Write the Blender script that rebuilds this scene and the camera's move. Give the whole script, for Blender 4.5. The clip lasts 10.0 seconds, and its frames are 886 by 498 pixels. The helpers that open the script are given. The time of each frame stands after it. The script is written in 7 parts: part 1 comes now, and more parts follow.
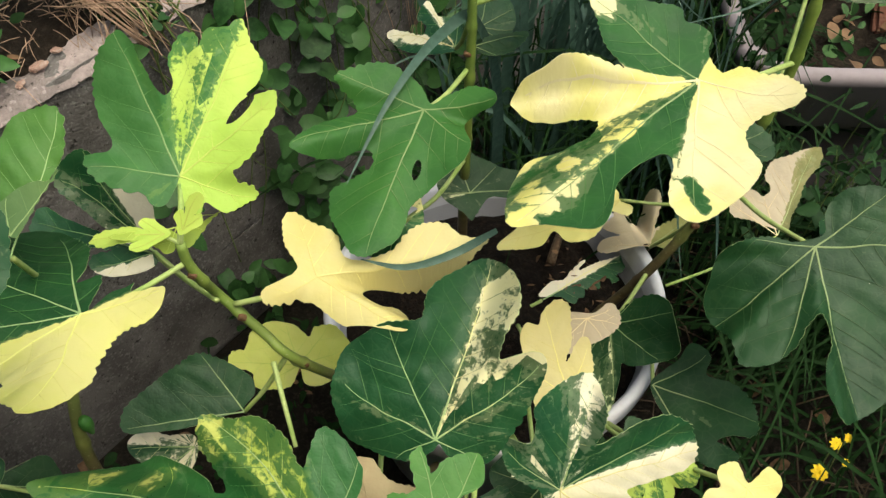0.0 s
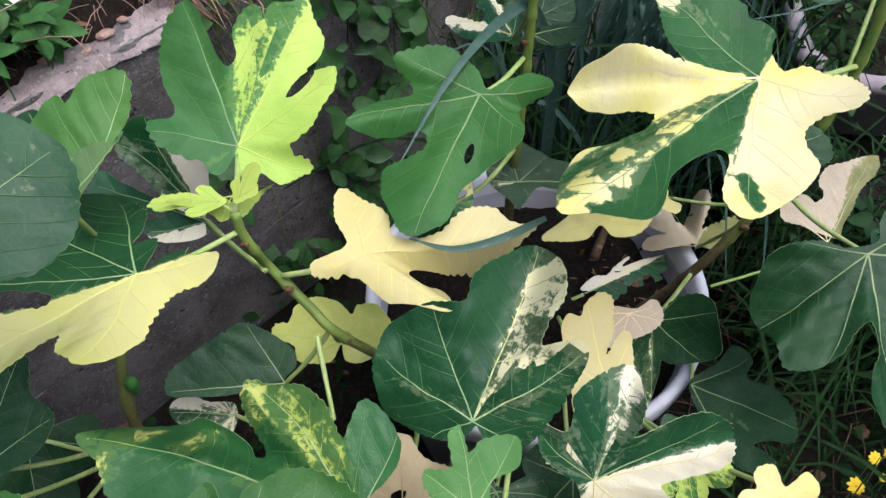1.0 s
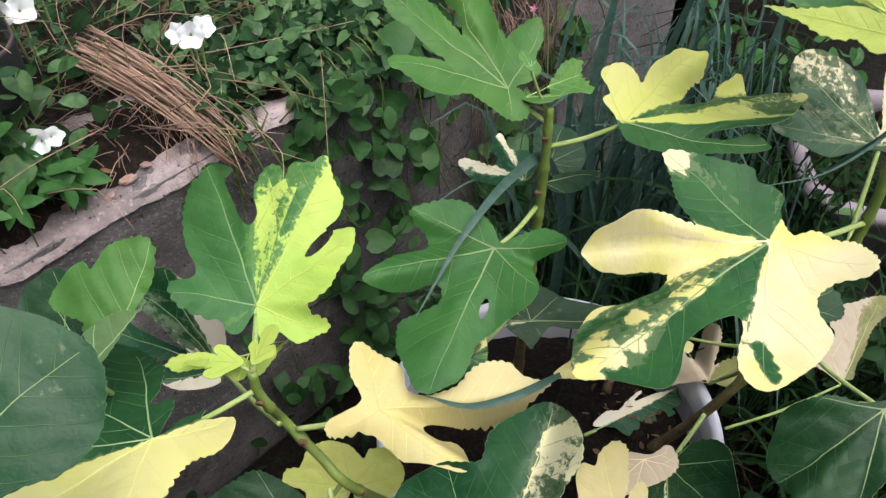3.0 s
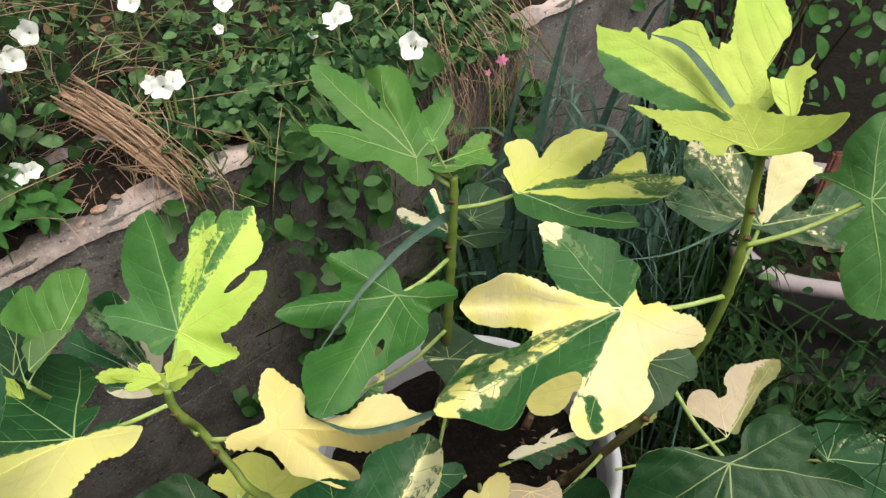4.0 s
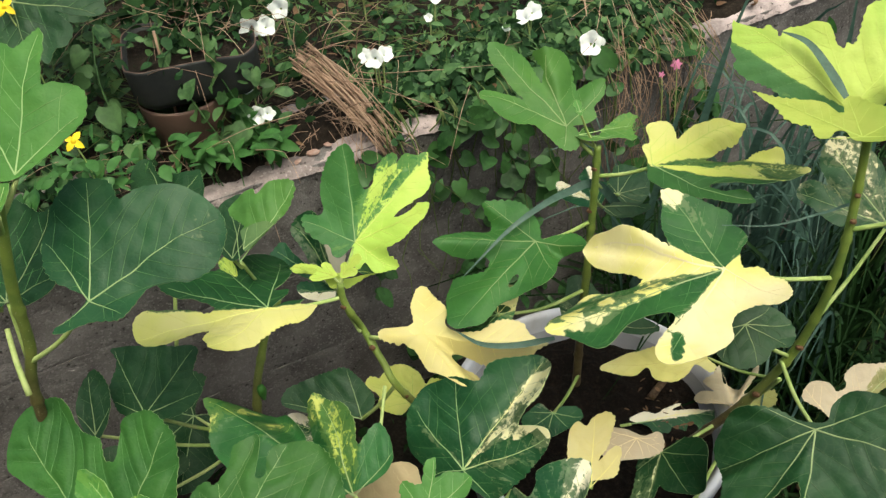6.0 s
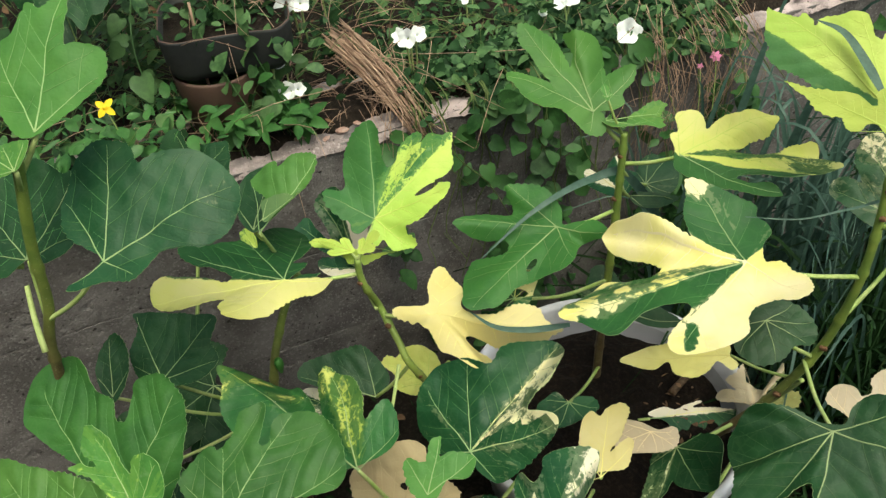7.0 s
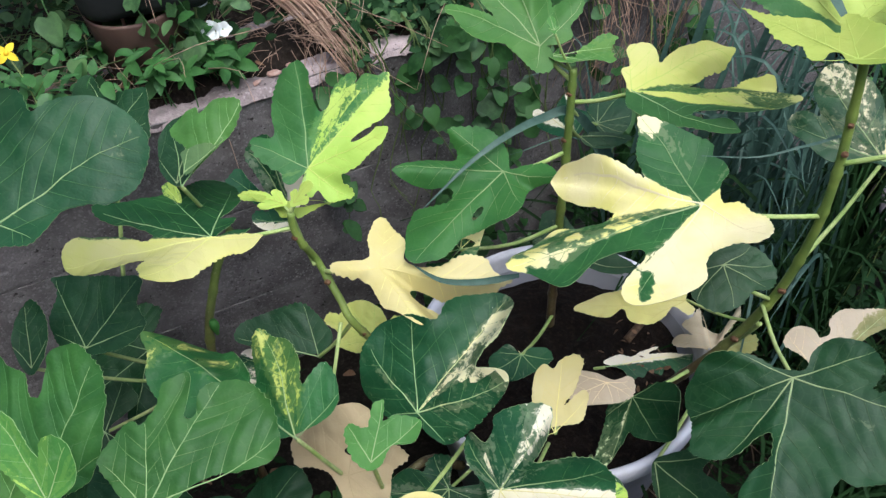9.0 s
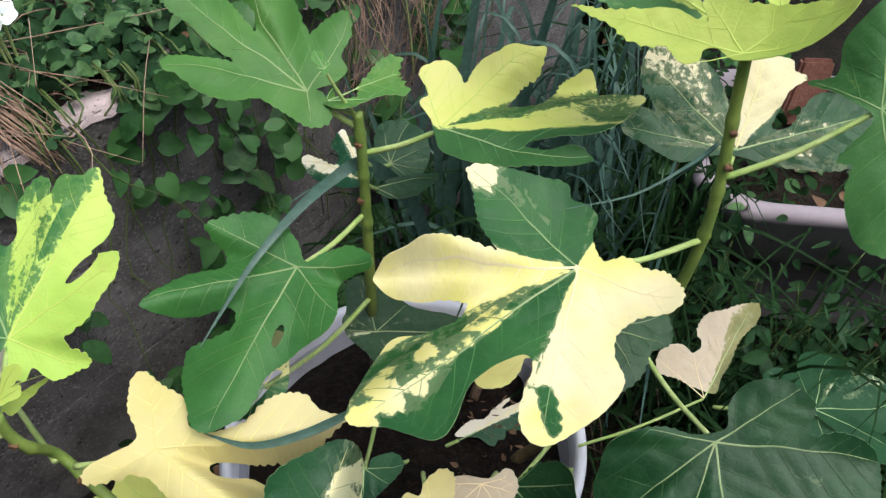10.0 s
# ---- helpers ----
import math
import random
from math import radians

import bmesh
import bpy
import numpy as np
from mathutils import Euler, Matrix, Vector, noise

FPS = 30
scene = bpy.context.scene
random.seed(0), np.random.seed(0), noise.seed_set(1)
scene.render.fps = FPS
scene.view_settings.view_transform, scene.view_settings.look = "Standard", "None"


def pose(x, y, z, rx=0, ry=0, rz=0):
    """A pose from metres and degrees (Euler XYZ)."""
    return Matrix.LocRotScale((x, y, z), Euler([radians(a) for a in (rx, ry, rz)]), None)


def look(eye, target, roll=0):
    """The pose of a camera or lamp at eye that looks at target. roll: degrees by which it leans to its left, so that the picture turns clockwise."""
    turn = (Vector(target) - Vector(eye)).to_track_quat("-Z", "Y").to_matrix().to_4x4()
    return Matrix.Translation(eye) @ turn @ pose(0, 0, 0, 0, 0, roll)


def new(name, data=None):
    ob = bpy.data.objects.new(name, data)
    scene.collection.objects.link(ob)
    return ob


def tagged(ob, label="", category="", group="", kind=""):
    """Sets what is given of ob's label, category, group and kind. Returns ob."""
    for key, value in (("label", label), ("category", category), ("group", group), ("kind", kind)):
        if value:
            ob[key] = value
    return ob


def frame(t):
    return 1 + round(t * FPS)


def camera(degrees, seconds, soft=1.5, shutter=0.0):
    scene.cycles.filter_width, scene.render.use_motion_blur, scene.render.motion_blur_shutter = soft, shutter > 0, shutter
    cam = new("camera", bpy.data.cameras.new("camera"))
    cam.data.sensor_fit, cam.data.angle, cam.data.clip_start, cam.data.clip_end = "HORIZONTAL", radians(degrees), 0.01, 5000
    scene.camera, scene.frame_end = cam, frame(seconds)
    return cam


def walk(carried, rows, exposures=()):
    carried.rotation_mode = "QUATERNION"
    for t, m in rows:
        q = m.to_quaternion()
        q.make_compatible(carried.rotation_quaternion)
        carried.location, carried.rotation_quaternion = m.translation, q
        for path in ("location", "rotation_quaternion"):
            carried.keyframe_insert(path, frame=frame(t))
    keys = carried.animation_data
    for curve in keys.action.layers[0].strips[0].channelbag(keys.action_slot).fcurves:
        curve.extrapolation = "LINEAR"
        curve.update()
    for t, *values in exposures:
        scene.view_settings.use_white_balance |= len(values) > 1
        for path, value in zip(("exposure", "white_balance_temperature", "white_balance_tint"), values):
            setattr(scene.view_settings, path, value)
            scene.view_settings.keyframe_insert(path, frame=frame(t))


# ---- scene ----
from mathutils.geometry import delaunay_2d_cdt

EXPO = 0.74
PATH = [
    (0, (-0.033, -0.487, 0.986), (-0.091, 0.738, -0.594), -0.7),
    (0.5, (-0.03, -0.494, 0.985), (-0.127, 0.711, -0.608), -0.7),
    (1, (-0.04, -0.497, 0.984), (-0.185, 0.712, -0.603), -0.6),
    (1.5, (-0.048, -0.502, 0.976), (-0.22, 0.678, -0.63), -1.0),
    (2, (-0.043, -0.493, 0.984), (-0.212, 0.714, -0.602), -1.2),
    (2.5, (-0.056, -0.486, 0.996), (-0.229, 0.793, -0.532), -0.9),
    (3, (-0.051, -0.464, 1.021), (-0.225, 0.9, -0.431), -0.6),
    (3.2, (-0.047, -0.46, 1.028), (-0.197, 0.933, -0.399), -0.7),
    (4.3, (0.127, -0.525, 1.128), (-0.25, 0.833, -0.291), 1.4),
    (4.5, (0.162, -0.55, 1.131), (-0.322, 0.756, -0.304), 0.5),
    (5, (0.178, -0.596, 1.143), (-0.444, 0.706, -0.242), -1.3),
    (5.5, (0.161, -0.605, 1.16), (-0.569, 0.679, -0.189), -5.6),
    (6, (0.171, -0.62, 1.148), (-0.559, 0.647, -0.216), -5.0),
    (7.3, (0.199, -0.612, 1.127), (-0.63, 0.57, -0.258), -5.2),
    (7.5, (0.201, -0.616, 1.121), (-0.624, 0.548, -0.281), -5.1),
    (8, (0.207, -0.622, 1.119), (-0.612, 0.515, -0.308), -4.6),
    (8.5, (0.209, -0.625, 1.105), (-0.566, 0.479, -0.372), -3.4),
    (9, (0.186, -0.57, 1.098), (-0.502, 0.603, -0.368), -4.2),
    (9.5, (0.13, -0.473, 1.066), (-0.23, 0.783, -0.449), -1.8),
    (10, (0.072, -0.377, 1.008), (-0.056, 0.917, -0.511), 0.7),
]
# the film camera's white balance drifts along the way
WARMTH = [(0.0, 6880, -8), (0.5, 5680, 4), (2.5, 5580, 6), (3.0, 5980, 4), (4.5, 6880, -8), (5.0, 6780, -8), (7.5, 6680, -12), (8.5, 5530, 0), (9.5, 5630, 2), (10.0, 5830, 0)]
cam = camera(55.3, 10.0, soft=1.4)
walk(cam, [(t, look(eye, target, roll)) for t, eye, target, roll in PATH], exposures=[(t, EXPO, k, tint) for t, k, tint in WARMTH])

# ---- light: bright open shade under a hazy sky ----
world = bpy.data.worlds.new("world")
scene.world = world
world.use_nodes = True
wn = world.node_tree.nodes
sky = wn.new("ShaderNodeTexSky")
sky.sky_type, sky.sun_disc = "NISHITA", False
sky.sun_elevation, sky.sun_rotation, sky.dust_density, sky.air_density = radians(70), radians(127), 8.0, 0.7
sky.ozone_density = 0.6
wn["Background"].inputs["Strength"].default_value = 0.15
world.node_tree.links.new(sky.outputs["Color"], wn["Background"].inputs["Color"])
sun = new("sun", bpy.data.lights.new("sun", "SUN"))
sun.data.energy, sun.data.angle, sun.data.color = 1.0, radians(60), (1.0, 1.0, 0.96)
sun.matrix_world = look((0.27, -0.2, 0.94), (0, 0, 0))


# ---- materials ----
class Nodes:
    """A short way to write node trees."""

    def __init__(self, name):
        self.mat = bpy.data.materials.new(name)
        self.mat.use_nodes = True
        self.tree = self.mat.node_tree
        self.bsdf = self.tree.nodes["Principled BSDF"]
        self.out = self.tree.nodes["Material Output"]

    def put(self, slot, value):
        if isinstance(value, bpy.types.NodeSocket):
            self.tree.links.new(value, slot)
        else:
            if isinstance(value, tuple) and len(value) == 3 and slot.type == "RGBA":
                value = (*value, 1.0)
            slot.default_value = value

    def add(self, kind, props=None, **inputs):
        node = self.tree.nodes.new(kind)
        for key, value in (props or {}).items():
            if key == "uv_map":
                node.uv_map = value
            elif key == "attribute_name":
                node.attribute_name = value
            elif key == "operation":
                node.operation = value
            elif key == "interpolation_type":
                node.interpolation_type = value
            elif key == "feature":
                node.feature = value
        for key, value in inputs.items():
            self.put(node.inputs[key.replace("_", " ")], value)
        return node

    def noise(self, where, scale, detail=4.0, rough=0.55):
        return self.add("ShaderNodeTexNoise", Vector=where, Scale=scale, Detail=detail, Roughness=rough).outputs["Fac"]

    def math(self, op, a, b=0.0, clamp=False):
        node = self.tree.nodes.new("ShaderNodeMath")
        node.operation, node.use_clamp = op, clamp
        self.put(node.inputs[0], a)
        self.put(node.inputs[1], b)
        return node.outputs[0]

    def ramp(self, fac, lo, hi, a=0.0, b=1.0):
        node = self.add("ShaderNodeMapRange", {"interpolation_type": "SMOOTHSTEP"})
        for n, value in enumerate((fac, lo, hi, a, b)):
            self.put(node.inputs[n], value)
        return node.outputs[0]

    def mix(self, fac, a, b, how="MIX"):
        node = self.tree.nodes.new("ShaderNodeMix")
        node.data_type, node.blend_type = "RGBA", how
        self.put(node.inputs[0], fac)
        self.put(node.inputs[6], a)
        self.put(node.inputs[7], b)
        return node.outputs[2]

    def bump(self, height, strength, distance):
        return self.add("ShaderNodeBump", Height=height, Strength=strength, Distance=distance).outputs["Normal"]

    def surface(self, **inputs):
        for key, value in inputs.items():
            self.put(self.bsdf.inputs[key.replace("_", " ")], value)
        return self.mat


def leaf_material(name, green, deep, pale, pale2, speckle=0.5, shine=0.48, thin=0.3, fleck=260.0):
    """A fig leaf: green tissue, pale sectors with a mottled border, a fine net of veins."""
    n = Nodes(name)
    flat = n.add("ShaderNodeUVMap", {"uv_map": "flat"}).outputs["UV"]
    chance = n.add("ShaderNodeObjectInfo").outputs["Random"]
    part = n.add("ShaderNodeAttribute", {"attribute_name": "pale"}).outputs["Fac"]
    shift = n.add("ShaderNodeVectorMath", {"operation": "ADD"})
    n.put(shift.inputs[0], flat)
    n.put(shift.inputs[1], n.add("ShaderNodeCombineXYZ", X=chance, Y=n.math("MULTIPLY", chance, 3.7), Z=0.0).outputs[0])
    where = shift.outputs[0]
    axes = n.add("ShaderNodeSeparateXYZ", Vector=flat)
    bearing = n.math("MULTIPLY", n.math("ARCTAN2", axes.outputs["Y"], axes.outputs["X"]), 0.075)
    reach = n.add("ShaderNodeVectorMath", {"operation": "LENGTH"})
    n.put(reach.inputs[0], flat)
    streak = n.add("ShaderNodeCombineXYZ", X=bearing, Y=n.math("MULTIPLY", reach.outputs["Value"], 0.34), Z=n.math("MULTIPLY", chance, 9.0)).outputs[0]
    patch = n.add("ShaderNodeTexVoronoi", Vector=where, Scale=fleck * 0.9)
    coarse = n.add("ShaderNodeTexVoronoi", Vector=streak, Scale=120.0)
    lot = n.add("ShaderNodeSeparateColor", Color=patch.outputs["Color"]).outputs[0]
    big = n.math("ADD", n.math("MULTIPLY", n.noise(streak, 44.0, 6.0, 0.64), 0.35), n.math("MULTIPLY", n.noise(coarse.outputs["Position"], 38.0, 4.0, 0.6), 0.65))
    small = n.math("ADD", n.math("MULTIPLY", n.noise(where, fleck, 4.0, 0.65), 0.85), n.math("MULTIPLY", lot, 0.15))
    blot = n.math("ADD", n.math("MULTIPLY", n.math("SUBTRACT", big, 0.5), speckle * 3.3), n.math("MULTIPLY", n.math("SUBTRACT", small, 0.5), speckle * 1.05))
    amount = n.ramp(n.math("ADD", part, blot), 0.46, 0.56)
    tone = n.noise(where, 22.0, 3.0)
    net = n.add("ShaderNodeTexVoronoi", {"feature": "DISTANCE_TO_EDGE"}, Vector=where, Scale=260.0).outputs["Distance"]
    grown = n.mix(n.ramp(tone, 0.3, 0.7), deep, green)
    cells = n.add("ShaderNodeTexVoronoi", {"feature": "DISTANCE_TO_EDGE"}, Vector=where, Scale=95.0).outputs["Distance"]
    grown = n.mix(n.ramp(cells, 0.0, 0.07, 0.06, 0.0), grown, tuple(a + (b - a) * 0.3 for a, b in zip(green, (0.5, 0.6, 0.3))))
    middle = n.ramp(n.math("ADD", part, n.math("MULTIPLY", blot, 1.15)), 0.3, 0.37)
    halfway = tuple(a + (b - a) * 0.22 for a, b in zip(green, pale))
    grown = n.mix(n.math("MULTIPLY", middle, 0.5), grown, halfway)
    ghost = n.ramp(n.noise(where, 90.0, 3.0), 0.56, 0.74, 0.0, 0.28)
    grown = n.mix(n.math("MULTIPLY", ghost, n.ramp(part, 0.02, 0.3)), grown, (0.32, 0.42, 0.24))
    light = n.mix(n.ramp(n.noise(where, 10.0, 4.0), 0.38, 0.62), pale, pale2)
    spots = n.ramp(n.noise(where, 150.0, 2.0), 0.73, 0.79)
    light = n.mix(n.math("MULTIPLY", spots, 0.3), light, (0.45, 0.32, 0.12))
    colour = n.mix(amount, grown, light)
    hue = n.add("ShaderNodeHueSaturation", Hue=n.math("ADD", n.math("MULTIPLY", chance, 0.016), 0.492), Saturation=1.0,
                Value=n.math("ADD", n.math("MULTIPLY", chance, 0.24), 0.88), Color=colour).outputs["Color"]
    rough = n.ramp(n.noise(where, 60.0, 4.0), 0.3, 0.7, shine - 0.04, shine + 0.05)
    high = n.math("ADD", n.math("MULTIPLY", n.ramp(net, 0.0, 0.3), 0.25), n.math("MULTIPLY", n.noise(where, 420.0, 2.0), 0.3))
    high = n.math("ADD", high, n.math("MULTIPLY", n.noise(where, 45.0, 3.0), 0.5))
    high = n.math("ADD", high, n.ramp(cells, 0.0, 0.3, 0.0, 0.4))
    normal = n.bump(high, 0.24, 0.001)
    n.surface(Base_Color=hue, Roughness=rough, Normal=normal, Specular_IOR_Level=0.3)
    glow = n.add("ShaderNodeBsdfTranslucent", Color=n.mix(0.35, hue, (0.85, 0.9, 0.6), "MULTIPLY"), Normal=normal).outputs[0]
    both = n.add("ShaderNodeMixShader", Fac=thin)
    n.put(both.inputs[1], n.bsdf.outputs[0])
    n.put(both.inputs[2], glow)
    n.put(n.out.inputs["Surface"], both.outputs[0])
    return n.mat


def plain_leaf(name, a, b, shine=0.5, thin=0.25, gloss=0.25):
    """Small weed leaves and blades: a tint for every leaf, streaks along it."""
    n = Nodes(name)
    chance = n.add("ShaderNodeNewGeometry").outputs["Random Per Island"]
    where = n.add("ShaderNodeTexCoord").outputs["Object"]
    colour = n.mix(chance, a, b)
    colour = n.mix(n.ramp(n.noise(where, 120.0, 3.0), 0.35, 0.7, 0.0, 0.45), colour, tuple(v * 1.3 for v in b))
    n.surface(Base_Color=colour, Roughness=n.ramp(n.noise(where, 80.0), 0.3, 0.7, shine - 0.1, shine + 0.15), Normal=n.bump(n.noise(where, 300.0, 3.0), 0.3, 0.001), Specular_IOR_Level=gloss)
    glow = n.add("ShaderNodeBsdfTranslucent", Color=colour).outputs[0]
    both = n.add("ShaderNodeMixShader", Fac=thin)
    n.put(both.inputs[1], n.bsdf.outputs[0])
    n.put(both.inputs[2], glow)
    n.put(n.out.inputs["Surface"], both.outputs[0])
    return n.mat


def rough_material(name, a, b, c, scale=20.0, rough=0.9, relief=0.004, fine=400.0, strength=0.7):
    """Soil, stone, plaster: three tones at two scales and relief."""
    n = Nodes(name)
    where = n.add("ShaderNodeTexCoord").outputs["Object"]
    colour = n.mix(n.ramp(n.noise(where, scale, 6.0, 0.6), 0.35, 0.65), a, b)
    colour = n.mix(n.ramp(n.noise(where, scale * 7, 5.0, 0.7), 0.45, 0.75), colour, c)
    high = n.math("ADD", n.noise(where, fine, 4.0, 0.7), n.math("MULTIPLY", n.noise(where, scale * 3, 5.0), 1.5))
    return n.surface(Base_Color=colour, Roughness=rough, Normal=n.bump(high, strength, relief), Specular_IOR_Level=0.12)


def plastic(name, a, b, rough=0.38):
    n = Nodes(name)
    where = n.add("ShaderNodeTexCoord").outputs["Object"]
    dirt = n.ramp(n.noise(where, 16.0, 7.0, 0.65), 0.42, 0.75)
    return n.surface(Base_Color=n.mix(n.math("MULTIPLY", dirt, 0.6), a, b), Roughness=n.ramp(n.noise(where, 40.0, 5.0), 0.3, 0.7, rough, rough + 0.3),
                     Normal=n.bump(n.noise(where, 90.0, 5.0), 0.15, 0.001))


GREEN, DEEP = (0.0185, 0.067, 0.0205), (0.0115, 0.047, 0.016)
FRESH, FRESH2 = (0.061, 0.168, 0.034), (0.041, 0.125, 0.028)
CREAM, BUTTER = (0.8, 0.72, 0.38), (0.79, 0.705, 0.29)
LIME, LEMON = (0.44, 0.57, 0.115), (0.56, 0.64, 0.16)
YELLOW, GOLDEN = (0.85, 0.76, 0.5), (0.8, 0.73, 0.26)
LEAF = {
    "dark": leaf_material("dark_fig_leaf", GREEN, DEEP, (0.6, 0.65, 0.38), (0.78, 0.76, 0.5), 0.6, fleck=150.0),
    "cream": leaf_material("cream_fig_leaf", (0.035, 0.13, 0.035), (0.02, 0.09, 0.028), CREAM, BUTTER, 0.45, 0.5, 0.4),
    "yellow": leaf_material("yellow_fig_leaf", (0.04, 0.138, 0.033), (0.026, 0.1, 0.027), YELLOW, GOLDEN, 0.6, 0.5, 0.4, 150.0),
    "butter": leaf_material("butter_yellow_fig_leaf", (0.03, 0.11, 0.03), (0.02, 0.08, 0.024), (0.8, 0.745, 0.34), (0.76, 0.74, 0.22), 0.5, 0.5, 0.4),
    "lime": leaf_material("lime_fig_leaf", (0.082, 0.205, 0.056), (0.06, 0.165, 0.046), LIME, LEMON, 0.5, 0.5, 0.45),
    "young": leaf_material("young_fig_leaf", (0.108, 0.26, 0.053), (0.077, 0.207, 0.044), LIME, LEMON, 0.4, 0.5, 0.4),
    "lemon": leaf_material("lemon_fig_leaf", (0.05, 0.155, 0.036), (0.034, 0.112, 0.03), (0.74, 0.74, 0.27), (0.66, 0.7, 0.18), 0.5, 0.5, 0.4),
    "fresh": leaf_material("fresh_fig_leaf", FRESH, FRESH2, LIME, LEMON, 0.4, 0.5, 0.4),
    "mottled": leaf_material("mottled_fig_leaf", (0.026, 0.1, 0.036), (0.014, 0.066, 0.028), (0.83, 0.76, 0.58), (0.88, 0.8, 0.68), 0.7, 0.45, 0.28, 150.0),
    "blotched": leaf_material("blotched_fig_leaf", (0.042, 0.16, 0.044), (0.027, 0.115, 0.036), (0.46, 0.58, 0.1), (0.68, 0.7, 0.22), 0.45, 0.42, 0.3, 200.0),
    "splashed": leaf_material("splashed_fig_leaf", (0.022, 0.085, 0.029), (0.013, 0.06, 0.022), (0.8, 0.73, 0.44), (0.82, 0.76, 0.53), 0.65, 0.45, 0.3, 150.0),
    "under": leaf_material("pale_leaf_back", (0.16, 0.27, 0.1), (0.12, 0.22, 0.09), (0.4, 0.5, 0.2), (0.4, 0.5, 0.2), 0.3, 0.65, 0.35),
    "beige": leaf_material("beige_dead_leaf", (0.3, 0.26, 0.12), (0.22, 0.19, 0.09), (0.5, 0.4, 0.24), (0.56, 0.45, 0.28), 0.4, 0.65, 0.25),
    "dry": leaf_material("withering_fig_leaf", (0.3, 0.28, 0.1), (0.2, 0.2, 0.08), (0.55, 0.45, 0.33), (0.6, 0.5, 0.385), 0.4, 0.6),
}
TINTS = {"beige": ((0.3, 0.26, 0.12), (0.5, 0.4, 0.24)), "under": ((0.16, 0.27, 0.1), LEMON), "dark": (GREEN, CREAM), "splashed": ((0.05, 0.16, 0.045), CREAM), "cream": ((0.06, 0.19, 0.045), BUTTER), "yellow": ((0.06, 0.19, 0.045), YELLOW), "butter": ((0.06, 0.19, 0.045), (0.78, 0.74, 0.28)), "lime": ((0.085, 0.25, 0.06), LEMON),
         "fresh": (FRESH, LEMON), "lemon": ((0.045, 0.17, 0.05), LEMON), "young": ((0.1, 0.27, 0.06), LEMON), "blotched": ((0.05, 0.17, 0.045), LEMON), "mottled": ((0.05, 0.16, 0.045), CREAM), "dry": ((0.3, 0.28, 0.1), (0.78, 0.64, 0.42))}


def rib_tone(tint, f):
    return tuple(a + (b - a) * f for a, b in zip(tint, (0.5, 0.6, 0.3)))


RIB = {k: leaf_material(k + "_leaf_rib", rib_tone(g, 0.5 if k in ("fresh", "lime", "lemon", "yellow") else 0.64), rib_tone(g, 0.42 if k in ("fresh", "lime", "lemon", "yellow") else 0.54), c, c, 0.2) for k, (g, c) in TINTS.items()}
SOFT = {k: leaf_material(k + "_leaf_side_rib", rib_tone(g, 0.28 if k in ("fresh", "young") else 0.14 if k == "lemon" else 0.1), rib_tone(g, 0.2 if k in ("fresh", "young") else 0.12 if k == "lemon" else 0.07), c, c, 0.3) for k, (g, c) in TINTS.items()}
UNDER = leaf_material("leaf_underside", (0.16, 0.27, 0.1), (0.12, 0.22, 0.09), (0.8, 0.75, 0.45), (0.7, 0.7, 0.35), 0.4, 0.62, 0.3)
PETIOLE = rough_material("petiole", (0.27, 0.36, 0.1), (0.38, 0.43, 0.18), (0.22, 0.31, 0.09), 30.0, 0.45, 0.0006)


def stem_material(name="fig_stem", low=0.36, top=0.56):
    """Green shoots that turn to brown wood near the foot."""
    n = Nodes(name)
    where = n.add("ShaderNodeTexCoord").outputs["Object"]
    high = n.add("ShaderNodeSeparateXYZ", Vector=where).outputs["Z"]
    young = n.mix(n.ramp(n.noise(where, 40.0, 5.0), 0.35, 0.65), (0.2, 0.26, 0.055), (0.13, 0.19, 0.042))
    old = n.mix(n.ramp(n.noise(where, 70.0, 5.0), 0.35, 0.65), (0.075, 0.05, 0.025), (0.12, 0.09, 0.045))
    age = n.ramp(n.math("ADD", high, n.math("MULTIPLY", n.noise(where, 25.0, 4.0), 0.16)), low, top)
    colour = n.mix(age, old, young)
    colour = n.mix(n.ramp(n.noise(where, 420.0, 2.0), 0.66, 0.72, 0.0, 0.6), colour, (0.34, 0.33, 0.2))
    return n.surface(Base_Color=colour, Roughness=0.5, Normal=n.bump(n.noise(where, 160.0, 5.0), 0.5, 0.001), Specular_IOR_Level=0.3)


def concrete_material(name, a, b, grain, stain, pale_share):
    """Rough cast concrete: coarse sand grains, pits and damp stains."""
    n = Nodes(name)
    where = n.add("ShaderNodeTexCoord").outputs["Object"]
    sand = n.add("ShaderNodeTexVoronoi", Vector=where, Scale=400.0)
    dots = n.add("ShaderNodeSeparateColor", Color=sand.outputs["Color"]).outputs[0]
    colour = n.mix(n.ramp(n.noise(where, 12.0, 6.0, 0.65), 0.38, 0.62), a, b)
    colour = n.mix(n.ramp(dots, 1 - pale_share, 1.0, 0.0, 0.75), colour, grain)
    colour = n.mix(n.ramp(n.noise(where, 5.0, 5.0, 0.6), 0.5, 0.75, 0.0, 0.7), colour, stain)
    pits = n.ramp(n.noise(where, 150.0, 3.0), 0.26, 0.38)
    colour = n.mix(pits, tuple(v * 0.45 for v in stain), colour)
    high = n.math("ADD", n.math("MULTIPLY", sand.outputs["Distance"], -0.8), n.math("MULTIPLY", pits, 1.2))
    high = n.math("ADD", high, n.noise(where, 60.0, 6.0, 0.7))
    return n.surface(Base_Color=colour, Roughness=0.95, Normal=n.bump(high, 0.75, 0.0016), Specular_IOR_Level=0.15)


